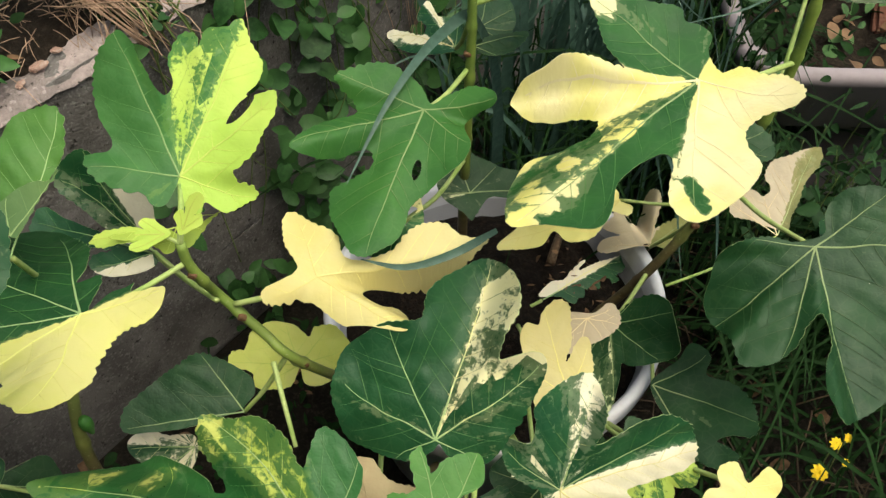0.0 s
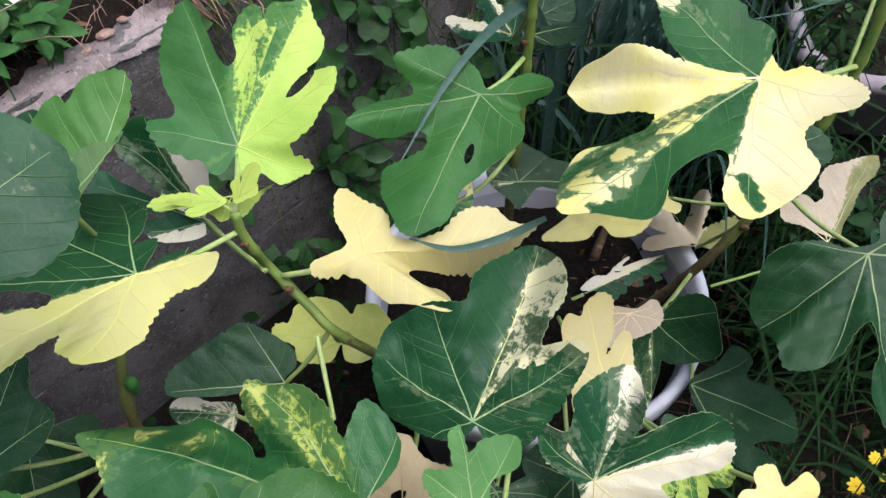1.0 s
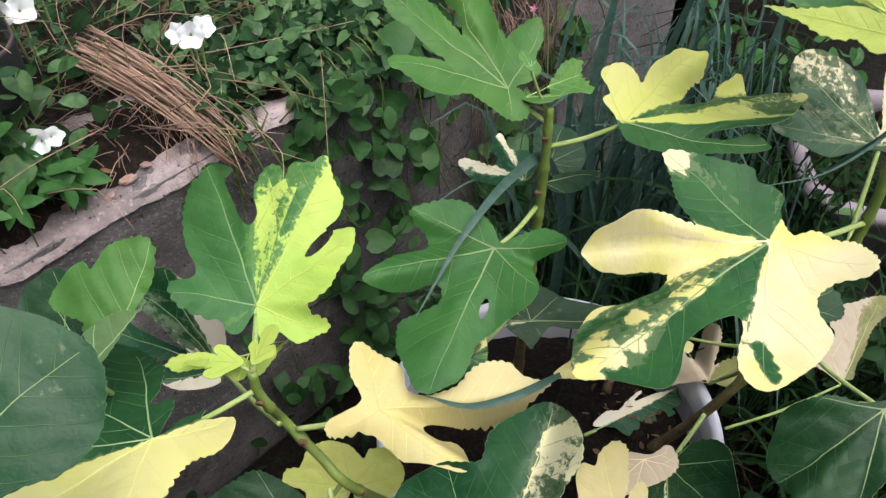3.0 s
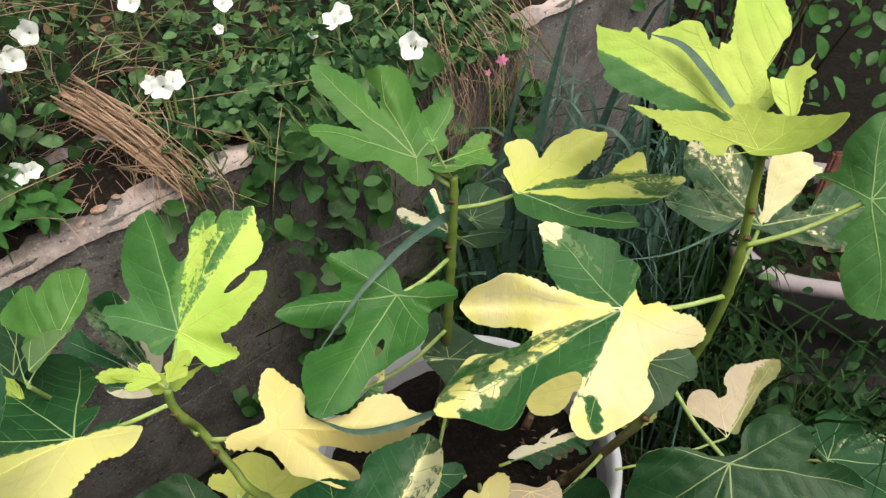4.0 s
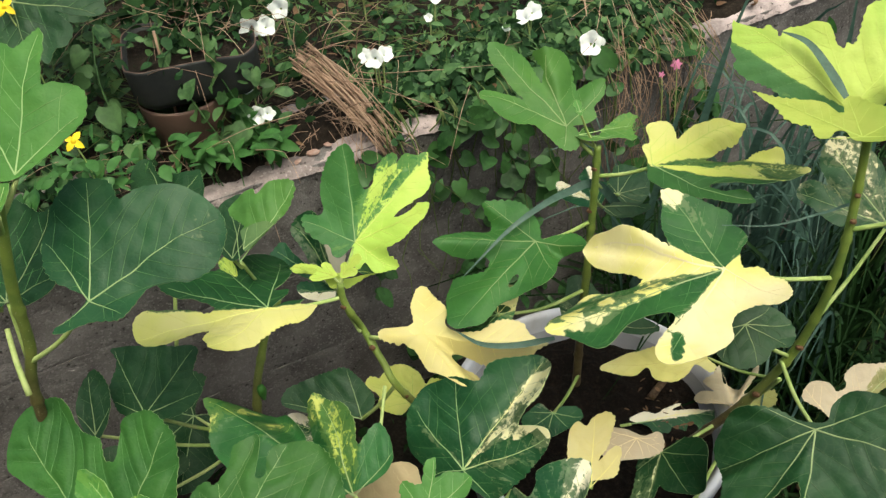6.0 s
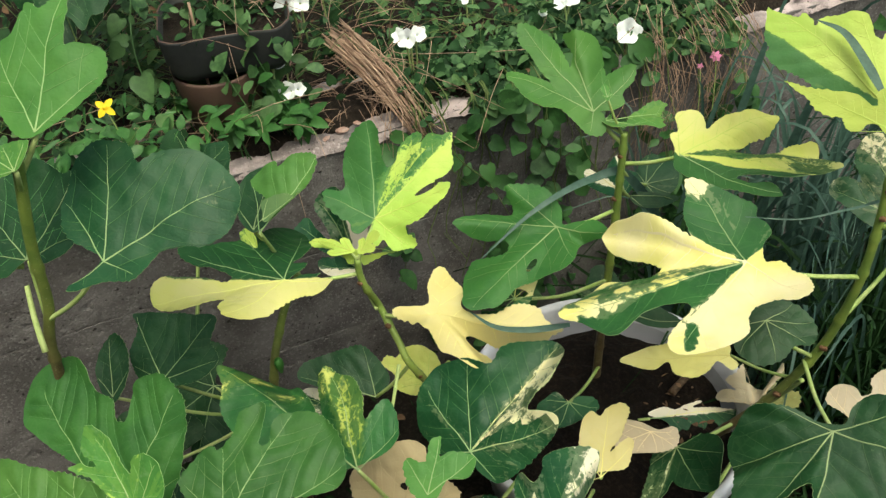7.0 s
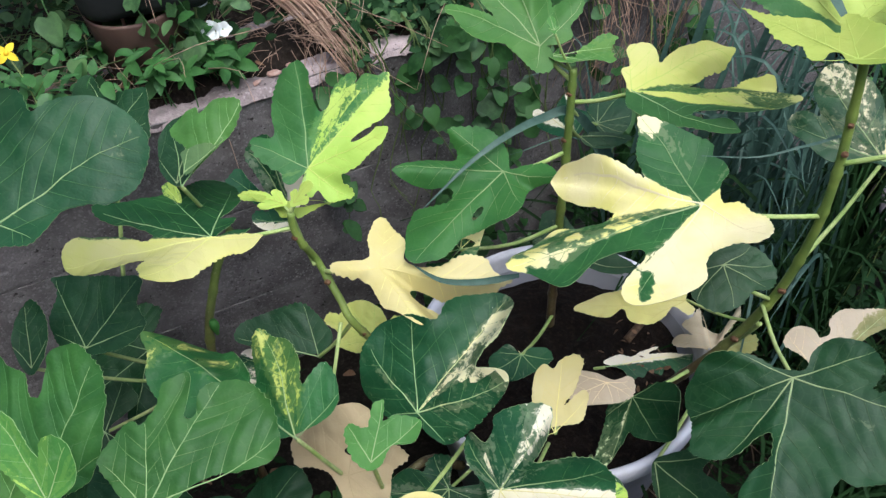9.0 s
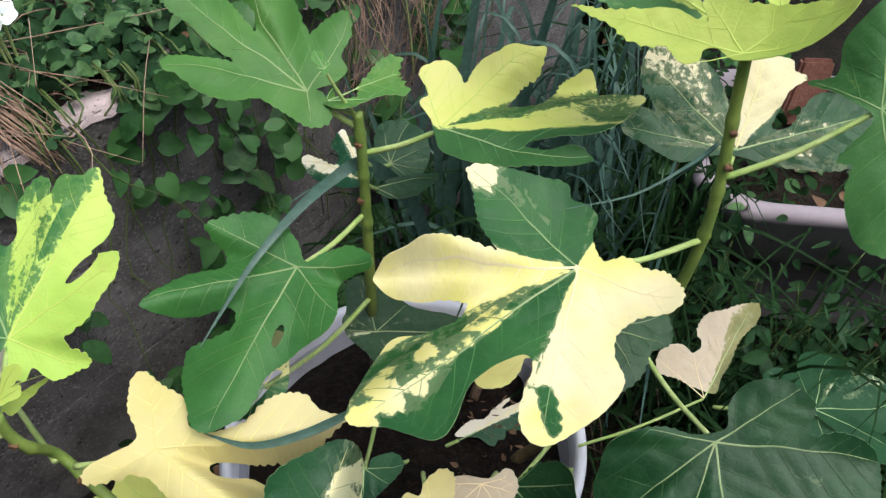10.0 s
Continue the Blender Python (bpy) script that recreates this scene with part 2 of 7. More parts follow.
STEM = stem_material()
OLD_STEM = stem_material("old_fig_stem", 0.6, 0.8)
BARK = rough_material("brown_stem", (0.1, 0.06, 0.038), (0.06, 0.04, 0.026), (0.16, 0.11, 0.075), 45.0, 0.7, 0.0015)
CONCRETE = concrete_material("concrete_wall", (0.17, 0.152, 0.154), (0.105, 0.094, 0.095), (0.235, 0.215, 0.22), (0.066, 0.058, 0.055), 0.3)
COPING = concrete_material("worn_wall_top", (0.46, 0.365, 0.37), (0.2, 0.162, 0.163), (0.36, 0.3, 0.306), (0.12, 0.097, 0.094), 0.16)
PINK_BRICK = rough_material("broken_brick", (0.36, 0.21, 0.175), (0.42, 0.28, 0.24), (0.48, 0.37, 0.34), 30.0, 0.9, 0.004)
SOIL = rough_material("dark_soil", (0.014, 0.0095, 0.0075), (0.008, 0.006, 0.005), (0.034, 0.022, 0.016), 25.0, 0.95, 0.008, 300.0, 1.0)
GROUND = rough_material("garden_soil", (0.02, 0.016, 0.013), (0.012, 0.01, 0.008), (0.04, 0.031, 0.026), 22.0, 0.95, 0.008, 300.0, 1.0)
EARTH = rough_material("bank_earth", (0.03, 0.022, 0.017), (0.017, 0.012, 0.01), (0.055, 0.04, 0.031), 18.0, 0.95, 0.008, 300.0, 1.0)
WHITE = plastic("white_plastic", (0.55, 0.54, 0.61), (0.34, 0.31, 0.3))
# inside of the white pot: its shade is put into the colour, with dirt
SHADED_WHITE = plastic("shaded_white_plastic", (0.36, 0.35, 0.4), (0.16, 0.14, 0.135), 0.5)
MAUVE = plastic("faded_mauve_plastic", (0.26, 0.215, 0.245), (0.15, 0.122, 0.132), 0.8)
BLACK = plastic("black_plastic", (0.01, 0.011, 0.013), (0.022, 0.021, 0.021), 0.55)
BROWN = plastic("brown_plastic", (0.085, 0.045, 0.034), (0.06, 0.036, 0.028), 0.55)
TERRACOTTA = rough_material("terracotta", (0.13, 0.055, 0.04), (0.1, 0.043, 0.032), (0.18, 0.09, 0.07), 30.0, 0.85, 0.002)
WEED = plain_leaf("weed_leaf", (0.018, 0.053, 0.019), (0.1, 0.182, 0.064))
WEED_DARK = plain_leaf("ivy_green_leaf", (0.026, 0.08, 0.022), (0.06, 0.15, 0.038), 0.42)
# weed leaf with the shade between and under the plants put into its colour
SHADE_WEED = plain_leaf("shaded_weed_leaf", (0.007, 0.022, 0.008), (0.024, 0.06, 0.021), 0.55, 0.2, 0.12)
VINE = plain_leaf("bindweed_leaf", (0.016, 0.05, 0.014), (0.05, 0.12, 0.034), 0.45)
BLADE = plain_leaf("blue_green_blade", (0.016, 0.042, 0.03), (0.07, 0.124, 0.1), 0.4)
# near-black green: deep shade low down is put into the blade colour
SHADE_GRASS = plain_leaf("shaded_grass", (0.006, 0.016, 0.005), (0.014, 0.036, 0.01), 0.7, 0.12, 0.08)
STRAW = plain_leaf("straw", (0.18, 0.103, 0.072), (0.4, 0.265, 0.195), 0.6, 0.1)
TWIG = plain_leaf("brown_twig", (0.035, 0.022, 0.015), (0.1, 0.066, 0.045), 0.7, 0.1)
DEAD = plain_leaf("brown_litter", (0.1, 0.055, 0.032), (0.19, 0.11, 0.065), 0.7, 0.1)
RUNNER = plain_leaf("trailing_stem", (0.07, 0.1, 0.03), (0.13, 0.17, 0.055))
DROP = Nodes("water_drop").surface(Base_Color=(1.0, 1.0, 1.0), Roughness=0.02, IOR=1.33, Transmission_Weight=1.0)
PETAL = plain_leaf("white_petal", (0.82, 0.82, 0.83), (0.88, 0.88, 0.88), 0.6, 0.3)
PINK = plain_leaf("pink_petal", (0.6, 0.16, 0.36), (0.65, 0.24, 0.42), 0.6, 0.3)
GOLD = plain_leaf("golden_petal", (0.85, 0.55, 0.02), (0.9, 0.65, 0.04), 0.6, 0.3)


# ---- building blocks ----
WORLD_BUILT = []  # things whose parts are given in world coordinates


def thing(name, label, category, at=(0, 0, 0), group="", kind="", placed=True):
    ob = new(name)
    if not placed:
        WORLD_BUILT.append(ob)
    ob.location = at
    ob.empty_display_size = 0.03
    return tagged(ob, label, category, group, kind)


def link_mesh(name, verts, faces, mats, parent=None, label="", smooth=True, index=None):
    me = bpy.data.meshes.new(name)
    me.from_pydata([tuple(v) for v in verts], [], [tuple(f) for f in faces])
    for m in mats if isinstance(mats, (list, tuple)) else (mats,):
        me.materials.append(m)
    if index is not None:
        me.polygons.foreach_set("material_index", index)
    me.polygons.foreach_set("use_smooth", [smooth] * len(me.polygons))
    me.update()
    ob = new(name, me)
    if parent is not None:
        ob.parent = parent
        if parent in WORLD_BUILT:
            ob.matrix_parent_inverse = Matrix.Translation(parent.location).inverted()
    return tagged(ob, label) if label else ob


def smooth_path(points, step):
    """A curve through the points, cut at about the given step."""
    p = [Vector(q) for q in points]
    p = [2 * p[0] - p[1], *p, 2 * p[-1] - p[-2]]
    out = []
    for a, b, c, d in zip(p, p[1:], p[2:], p[3:]):
        n = max(2, int((c - b).length / step))
        for k in range(n):
            t = k / n
            out.append(0.5 * (2 * b + (c - a) * t + (2 * a - 5 * b + 4 * c - d) * t * t + (3 * b - a - 3 * c + d) * t**3))
    return out + [p[-2]]


def tube_data(points, radii, sides=8):
    """Verts and faces of a round bar along points, with a radius at each."""
    verts, faces = [], []
    side = None
    for n, p in enumerate(points):
        ahead = (points[min(n + 1, len(points) - 1)] - points[max(n - 1, 0)]).normalized()
        side = ahead.orthogonal().normalized() if side is None else (side - ahead * side.dot(ahead)).normalized()
        other = ahead.cross(side)
        for k in range(sides):
            a = 2 * math.pi * k / sides
            verts.append(p + radii[n] * (math.cos(a) * side + math.sin(a) * other))
    for n in range(len(points) - 1):
        for k in range(sides):
            faces.append((n * sides + k, n * sides + (k + 1) % sides, (n + 1) * sides + (k + 1) % sides, (n + 1) * sides + k))
    faces.append(tuple(range(sides - 1, -1, -1)))
    faces.append(tuple((len(points) - 1) * sides + k for k in range(sides)))
    return verts, faces


def tube(name, points, thick, thin, mat, parent, label="", step=0.006, sides=8, nodes=(), swell=1.25):
    path = smooth_path(points, step)
    radii = []
    for n, p in enumerate(path):
        t = n / (len(path) - 1)
        r = thick + (thin - thick) * t
        for q in nodes:
            r *= 1 + (swell - 1) * math.exp(-(((t - q) * len(path) * step / 0.004) ** 2))
        radii.append(r)
    return link_mesh(name, *tube_data(path, radii, sides), mat, parent, label)


def spun(profile, sides=64, wobble=0.0):
    """Verts and faces of a turned form; profile: (radius, height) from the inside over the rim to the base."""
    verts, faces = [], []
    for r, z in profile:
        for k in range(sides):
            a = 2 * math.pi * k / sides
            q = 1 + wobble * math.sin(2 * a + 0.7)
            verts.append((r * q * math.cos(a), r * q * math.sin(a), z))
    for n in range(len(profile) - 1):
        for k in range(sides):
            faces.append((n * sides + k, (n + 1) * sides + k, (n + 1) * sides + (k + 1) % sides, n * sides + (k + 1) % sides))
    return verts, faces


# ---- fig leaves ----
def leaf_frame(up):
    up = Vector(up).normalized()
    u = Vector((0, 1, 0)).cross(up).normalized()
    return u, up.cross(u), up


def inside(poly, x, y):
    hit, n = False, len(poly)
    for k in range(n):
        (x0, y0), (x1, y1) = poly[k], poly[(k + 1) % n]
        if (y0 > y) != (y1 > y) and x < (x1 - x0) * (y - y0) / (y1 - y0) + x0:
            hit = not hit
    return hit


def cyclic(table, angle):
    """Reads a table of (degrees, value), in rising order within a turn, with soft steps between."""
    first = table[0][0]
    a = first + (angle - first) % 360.0
    rows = [*table, (first + 360.0, table[0][1])]
    for (a0, v0), (a1, v1) in zip(rows, rows[1:]):
        if a0 <= a <= a1:
            t = (a - a0) / max(a1 - a0, 1e-6)
            return v0 + (v1 - v0) * t * t * (3 - 2 * t)
    return table[0][1]


def closed_path(points, step):
    """A closed curve through the points."""
    p, out = [Vector(q) for q in points], []
    n = len(p)
    for k in range(n):
        a, b, c, d = p[k - 1], p[k], p[(k + 1) % n], p[(k + 2) % n]
        m = max(1, int((c - b).length / step))
        for j in range(m):
            t = j / m
            out.append(0.5 * (2 * b + (c - a) * t + (2 * a - 5 * b + 4 * c - d) * t * t + (3 * b - a - 3 * c + d) * t**3))
    return out


def leaf_outline(lobes, tooth, rng, shape=()):
    """The edge of a leaf from its lobes (degrees, length, half width, lift) and the bays between them (half width 0)."""
    pts, n = [(a, q * 0.001) for a, q in shape], len(lobes)
    base = 0.5 * (lobes[-1][0] + lobes[0][0] + 360.0)
    for k, (ang, r, w, _) in enumerate(lobes if not shape else ()):
        if not w:
            pts.append((ang, r))
            continue
        lo = lobes[k - 1][0] + 1 if k and not lobes[k - 1][2] else (0.5 * (lobes[k - 1][0] + ang) if k else base - 360 + 12)
        hi = lobes[k + 1][0] - 1 if k + 1 < n and not lobes[k + 1][2] else (0.5 * (lobes[k + 1][0] + ang) if k + 1 < n else base - 12)
        for along, off in ((0.4, -0.8), (0.66, -1.0), (0.9, -0.58), (1.0, 0.0), (0.9, 0.58), (0.66, 1.0), (0.4, 0.8)):
            if along == 0.4 and 0 < k + (1 if off > 0 else -1) < n - 1 or (along == 0.4 and w > 0.33):
                continue
            a = ang + math.degrees(math.atan2(off * w, along))
            q = r * math.hypot(along, off * w)
            pts.append((min(max(a, lo), hi), q))
    if not shape:
        pts.append((base, 0.004))
    flat = [(q * math.cos(radians(a)), q * math.sin(radians(a)), 0) for a, q in pts]
    path = closed_path(flat, 0.0016)
    out, run = [], 0.0
    seed = rng.random() * 50
    for k, p in enumerate(path):
        q = path[(k + 1) % len(path)]
        d = (q - p)
        run += d.length
        side = Vector((d.y, -d.x, 0)).normalized() if d.length > 1e-9 else Vector((0, 0, 0))
        big = p.length
        bite = (abs(math.sin(run / 0.0066 * math.pi + 5.0 * noise.noise((run * 28, seed, 0)))) - 0.6) * max(0.0, 0.5 + 1.3 * noise.noise((run * 18, seed, 7.0)))
        wander = noise.noise((run * 55, seed, 3.0)) * 0.9
        p = p + side * tooth * (1.25 * bite + 1.1 * wander) * min(1.0, big / 0.03)
        if not out or (Vector((*out[-1], 0)) - p).length > 0.0009:
            out.append((p.x, p.y))
    return out


def in_hole(hole, c):
    hx, hy, ha, hb, turn = hole
    t = radians(-turn)
    x, y = c.x - hx, c.y - hy
    px, py = math.cos(t) * x - math.sin(t) * y, math.sin(t) * x + math.cos(t) * y
    return (px / ha) ** 2 + (py / hb) ** 2 < 0.98


def all_inside(ring, where):
    """Which of the points lie inside the closed outline."""
    hit = np.zeros(len(where), bool)
    x, y = where[:, 0], where[:, 1]
    for (x0, y0), (x1, y1) in zip(ring, np.roll(ring, -1, axis=0)):
        if y0 != y1:
            hit ^= ((y0 > y) != (y1 > y)) & (x < (x1 - x0) * (y - y0) / (y1 - y0) + x0)
    return hit


def leaf_veins(lobes, edge, reach, rng, side_veins):
    """Lines of the ribs: one along every lobe, finer ones that leave it at a slant and bend towards its tip."""
    tips = [(a, r, wd) for a, r, wd, _ in lobes if wd]
    spread = {}
    for x, y in edge:
        step_at = round(math.degrees(math.atan2(y, x)) / 6.0) * 6 % 360
        spread[step_at] = max(spread.get(step_at, 0.0), math.hypot(x, y))
    for a in sorted(spread, key=spread.get, reverse=True):
        if len(tips) >= 6 or spread[a] < 0.4 * reach:
            break
        if all(abs((a - q[0] + 180) % 360 - 180) > 33 for q in tips):
            tips.append((a, spread[a] * 0.97, 0.3))
    mains, sides = [], []
    for a, r, wd in tips:
        bend, kink = rng.uniform(-26, 26), rng.random() * 40
        m = max(8, int(r / 0.004))
        path = []
        for k in range(m):
            t = 0.97 * k / (m - 1)
            aa = radians(a + bend * (t - 1) * t + 3.5 * noise.noise((t * 5, kink, 2)) * min(1.0, 4 * t) * (1 - t))
            path.append((r * t * math.cos(aa), r * t * math.sin(aa)))
        while len(path) > 3 and not inside(edge, *path[-1]):
            path.pop()
        mains.append(path)
        if not side_veins:
            continue
        gap = 0.0135 + 0.05 * r * r
        for k in range(1, int(r / gap) + 1):
            for sign in (-1, 1):
                t = (k + rng.uniform(-0.15, 0.25) + (0.35 if sign > 0 else 0)) * gap / r
                if t > 0.9 or t < 0.08 or rng.random() < 0.12:
                    continue
                x, y = path[min(int(t / 0.97 * (m - 1)), len(path) - 1)]
                way = a + sign * (58 - 16 * t + rng.uniform(-5, 5))
                curl = rng.uniform(0.7, 1.5)
                line = []
                for j in range(26):
                    line.append((x, y))
                    way -= sign * curl * (0.3 + 0.1 * j) + rng.gauss(0, 1.1)
                    x, y = x + 0.0036 * math.cos(radians(way)), y + 0.0036 * math.sin(radians(way))
                    here = math.degrees(math.atan2(y, x))
                    own, other = abs((here - a + 180) % 360 - 180), min((abs((here - q[0] + 180) % 360 - 180) for q in tips if q[0] != a), default=180.0)
                    if not inside(edge, x * 1.02, y * 1.02) or (other < 0.5 * own and j > 1):
                        break
                if len(line) > 2:
                    sides.append(line)
    return mains, sides, tips


def fig_leaf(plant, at, up, lobes, node, mat="dark", pale=((0, 0.0), (180, 0.0)), spots=(), label="", tooth=0.0014, wave=0.003, cup=0.0,
             holes=(), edge=(), stalk=0.0019, veins=None, side_veins=True, seed=0, via=(), petiole=True, drops=0, side="", puff=0.0012):
    """A lobed fig leaf whose stalk meets the blade at `at`; up: the way its upper face looks; node: where its stalk leaves the stem."""
    rng = random.Random(seed * 7919 + int(1000 * abs(at[0] + 3 * at[1])))
    u, v, w = leaf_frame(up)
    at = Vector(at)
    reach = max(r for _, r, _, _ in lobes)
    edge = leaf_outline(lobes, tooth, rng, edge)
    power = 1.7
    lift = sorted(((a % 360.0, h / max(r, 0.02) ** power) for a, r, _, h in lobes), key=lambda q: q[0])
    shift = rng.random() * 90

    def height(x, y):
        r = math.hypot(x, y)
        if r < 1e-6:
            return 0.0
        h = cyclic(lift, math.degrees(math.atan2(y, x))) * r**power
        wob = noise.noise((x * 26 + shift, y * 26, 0.3)) + 0.45 * noise.noise((x * 70, y * 70 + shift, 1.7))
        return h + wave * wob * min(1.0, r / 0.05) + cup * r * r / reach

    def place(x, y, over=0.0):
        return at + x * u + y * v + (height(x, y) + over) * w

    main_lines, side_lines, tips = leaf_veins(lobes, edge, reach, rng, side_veins)
    ridge = np.array([p for line in main_lines + side_lines for p in line] or [(0.0, 0.0)])

    def quilt(where):
        """How far the tissue swells up between the veins."""
        where = np.array(where)
        near = np.concatenate([np.min((part[:, None, 0] - ridge[None, :, 0]) ** 2 + (part[:, None, 1] - ridge[None, :, 1]) ** 2, axis=1) for part in np.array_split(where, 1 + len(where) // 800)])
        return puff * (1 - np.exp(-near / 0.0038**2))

    step = 0.0036 if reach > 0.06 else 0.003
    pts = [Vector(p) for p in edge]
    edges = [(k, (k + 1) % len(edge)) for k in range(len(edge))]
    for hx, hy, ha, hb, turn in holes:
        first = len(pts)
        for k in range(10):
            a = 2 * math.pi * k / 10
            px, py = ha * math.cos(a), hb * math.sin(a)
            c, s = math.cos(radians(turn)), math.sin(radians(turn))
            pts.append(Vector((hx + c * px - s * py, hy + s * px + c * py)))
        edges += [(first + k, first + (k + 1) % 10) for k in range(10)]
    ring = np.array(edge)
    low, high = ring.min(axis=0), ring.max(axis=0)
    gx, gy = np.meshgrid(np.arange(low[0], high[0], step), np.arange(low[1], high[1], step * 0.87))
    gx[1::2] += step / 2
    grid = np.stack([gx.ravel(), gy.ravel()], axis=1)
    grid = grid[all_inside(ring, grid)]
    if len(grid):
        grid = grid[np.min((grid[:, None, 0] - ring[None, :, 0]) ** 2 + (grid[:, None, 1] - ring[None, :, 1]) ** 2, axis=1) > 0.0018**2]
    for h in holes:
        grid = grid[np.hypot(grid[:, 0] - h[0], grid[:, 1] - h[1]) > max(h[2], h[3]) * 0.9]
    pts += [Vector((float(x), float(y))) for x, y in grid]
    flat, _, tris, *_ = delaunay_2d_cdt(pts, edges, [], 1, 1e-6)
    if holes:
        mid = [sum((flat[k] for k in f), Vector((0, 0))) / 3 for f in tris]
        tris = [f for f, c in zip(tris, mid) if not any(in_hole(h, c) for h in holes)]
    xy = [(p.x, p.y) for p in flat]
    top = [place(*p, float(q)) for p, q in zip(xy, quilt(xy))]
    count = len(top)
    normals = [Vector((0, 0, 0)) for _ in top]
    faces = []
    for f in tris:
        f = tuple(f)
        n = (top[f[1]] - top[f[0]]).cross(top[f[2]] - top[f[0]])
        if n.dot(w) < 0:
            f, n = f[::-1], -n
        faces.append(f)
        for k in f:
            normals[k] += n
    below = [p - n.normalized() * 0.0005 for p, n in zip(top, normals)]
    border = {}
    for f in faces:
        for a, b in zip(f, f[1:] + f[:1]):
            if border.pop((b, a), None) is None:
                border[(a, b)] = True
    rim = list(border)
    every = faces + [tuple(count + k for k in f[::-1]) for f in faces]
    skin = top + below
    for a, b in rim:
        first = len(skin)
        skin += [top[b], top[a], below[a], below[b]]
        every.append((first, first + 1, first + 2, first + 3))
    index = [0] * len(faces) + [1] * len(faces) + [2] * len(border)
    ob = link_mesh("leaf", skin, every, (LEAF[mat], UNDER, RIB[mat]), plant, label, True, index)
    me = ob.data
    layer = me.uv_layers.new(name="flat")
    both = xy + xy + [xy[k] for a, b in rim for k in (b, a, a, b)]
    layer.data.foreach_set("uv", [c for loop in me.loops for c in both[loop.vertex_index]])

    def share(x, y):
        val = cyclic(pale, math.degrees(math.atan2(y, x)))
        for sx, sy, sr, sv in spots:
            t = max(0.0, 1 - math.hypot(x - sx, y - sy) * (1 + 0.4 * noise.noise((x * 110, y * 110, sx * 90))) / sr)
            val += (sv - val) * min(1.0, 2.2 * t)
        return val

    attr = me.attributes.new("pale", "FLOAT", "POINT")
    attr.data.foreach_set("value", [share(*p) for p in both])
    # veins: ribs along every lobe and finer ones off them
    main, fine = ([], [], []), ([], [], [])

    def rib(points, wide, thin, into):
        verts, quads, spots_at = into
        n = len(points)
        if n < 3:
            return
        for k, (x, y) in enumerate(points):
            x0, y0 = points[max(k - 1, 0)]
            x1, y1 = points[min(k + 1, n - 1)]
            d = math.hypot(x1 - x0, y1 - y0) or 1
            sx, sy = -(y1 - y0) / d, (x1 - x0) / d
            half = 0.5 * (wide + (thin - wide) * k / (n - 1))
            verts.extend((place(x + sx * half, y + sy * half, 0.0006), place(x, y, 0.0009 + half * 0.4), place(x - sx * half, y - sy * half, 0.0006)))
            spots_at.extend(((x, y),) * 3)
        first = len(verts) - 3 * n
        for k in range(n - 1):
            a = first + 3 * k
            quads.extend(((a, a + 1, a + 4, a + 3), (a + 1, a + 2, a + 5, a + 4)))

    for (a, r, wd), line in zip(tips, main_lines):
        rib(line, 0.0008 + 0.0062 * min(r, 0.13), 0.0003, main)
    for line in side_lines:
        rib(line, 0.00035 + 0.0017 * min(reach, 0.13), 0.0001, fine)
    for (verts, quads, where), vm, name in ((main, veins or RIB[mat], "vein"), (fine, SOFT[side or mat], "side_vein")):
        if not verts:
            continue
        line = tagged(link_mesh(name, verts, quads, vm, ob), kind="stuff")
        layer = line.data.uv_layers.new(name="flat")
        layer.data.foreach_set("uv", [c for loop in line.data.loops for c in where[loop.vertex_index]])
        line.data.attributes.new("pale", "FLOAT", "POINT").data.foreach_set("value", [share(*p) for p in where])
    if drops:
        verts, quads = [], []
        for _ in range(drops):
            x, y = xy[rng.randrange(len(xy))]
            x, y, r = x + rng.uniform(-0.003, 0.003), y + rng.uniform(-0.003, 0.003), rng.uniform(0.0005, 0.0011)
            if not inside(edge, x, y):
                continue
            c, first = place(x, y), len(verts)
            for q, h in ((1.0, -0.1), (0.85, 0.4)):
                verts.extend(c + r * (q * math.cos(k * 1.0472) * u + q * math.sin(k * 1.0472) * v + h * w) for k in range(6))
            verts.append(c + r * 0.62 * w)
            quads.extend((first + k, first + (k + 1) % 6, first + 6 + (k + 1) % 6, first + 6 + k) for k in range(6))
            quads.extend((first + 6 + k, first + 6 + (k + 1) % 6, first + 12) for k in range(6))
            quads.append(tuple(first + k for k in (5, 4, 3, 2, 1, 0)))
        if verts:
            tagged(link_mesh("water_drop", verts, quads, DROP, ob, "small clear water drops"), "small clear water drops", kind="stuff")
    if petiole:
        node = Vector(node)
        d = (at - node).length
        mid = [Vector(q) for q in via] or [(node * 0.5 + at * 0.5) - Vector((0, 0, 0.06 * d))]
        tube("petiole", [node, *mid, at - 0.0022 * w], stalk * 1.25, stalk, PETIOLE, ob, "pale green leaf stalk", 0.006, 8)
    return ob


# ---- the large structure ----
ALONG, OUT = Vector((0.6, 0.8, 0)), Vector((-0.8, 0.6, 0))  # along the wall; out: away from the camera
FOOT = Vector((-0.437, 0.0, 0))  # on the wall's front face
TOP = 0.505


def on_wall(s, d=0.0, z=0.0):
    """A place s metres along the wall, d behind its front face."""
    p = FOOT + ALONG * s + OUT * d
    return Vector((p.x, p.y, z))


def ground_height(x, y):
    return 0.018 * noise.noise((x * 3, y * 3, 0)) + 0.008 * noise.noise((x * 14, y * 14, 2)) - 0.012


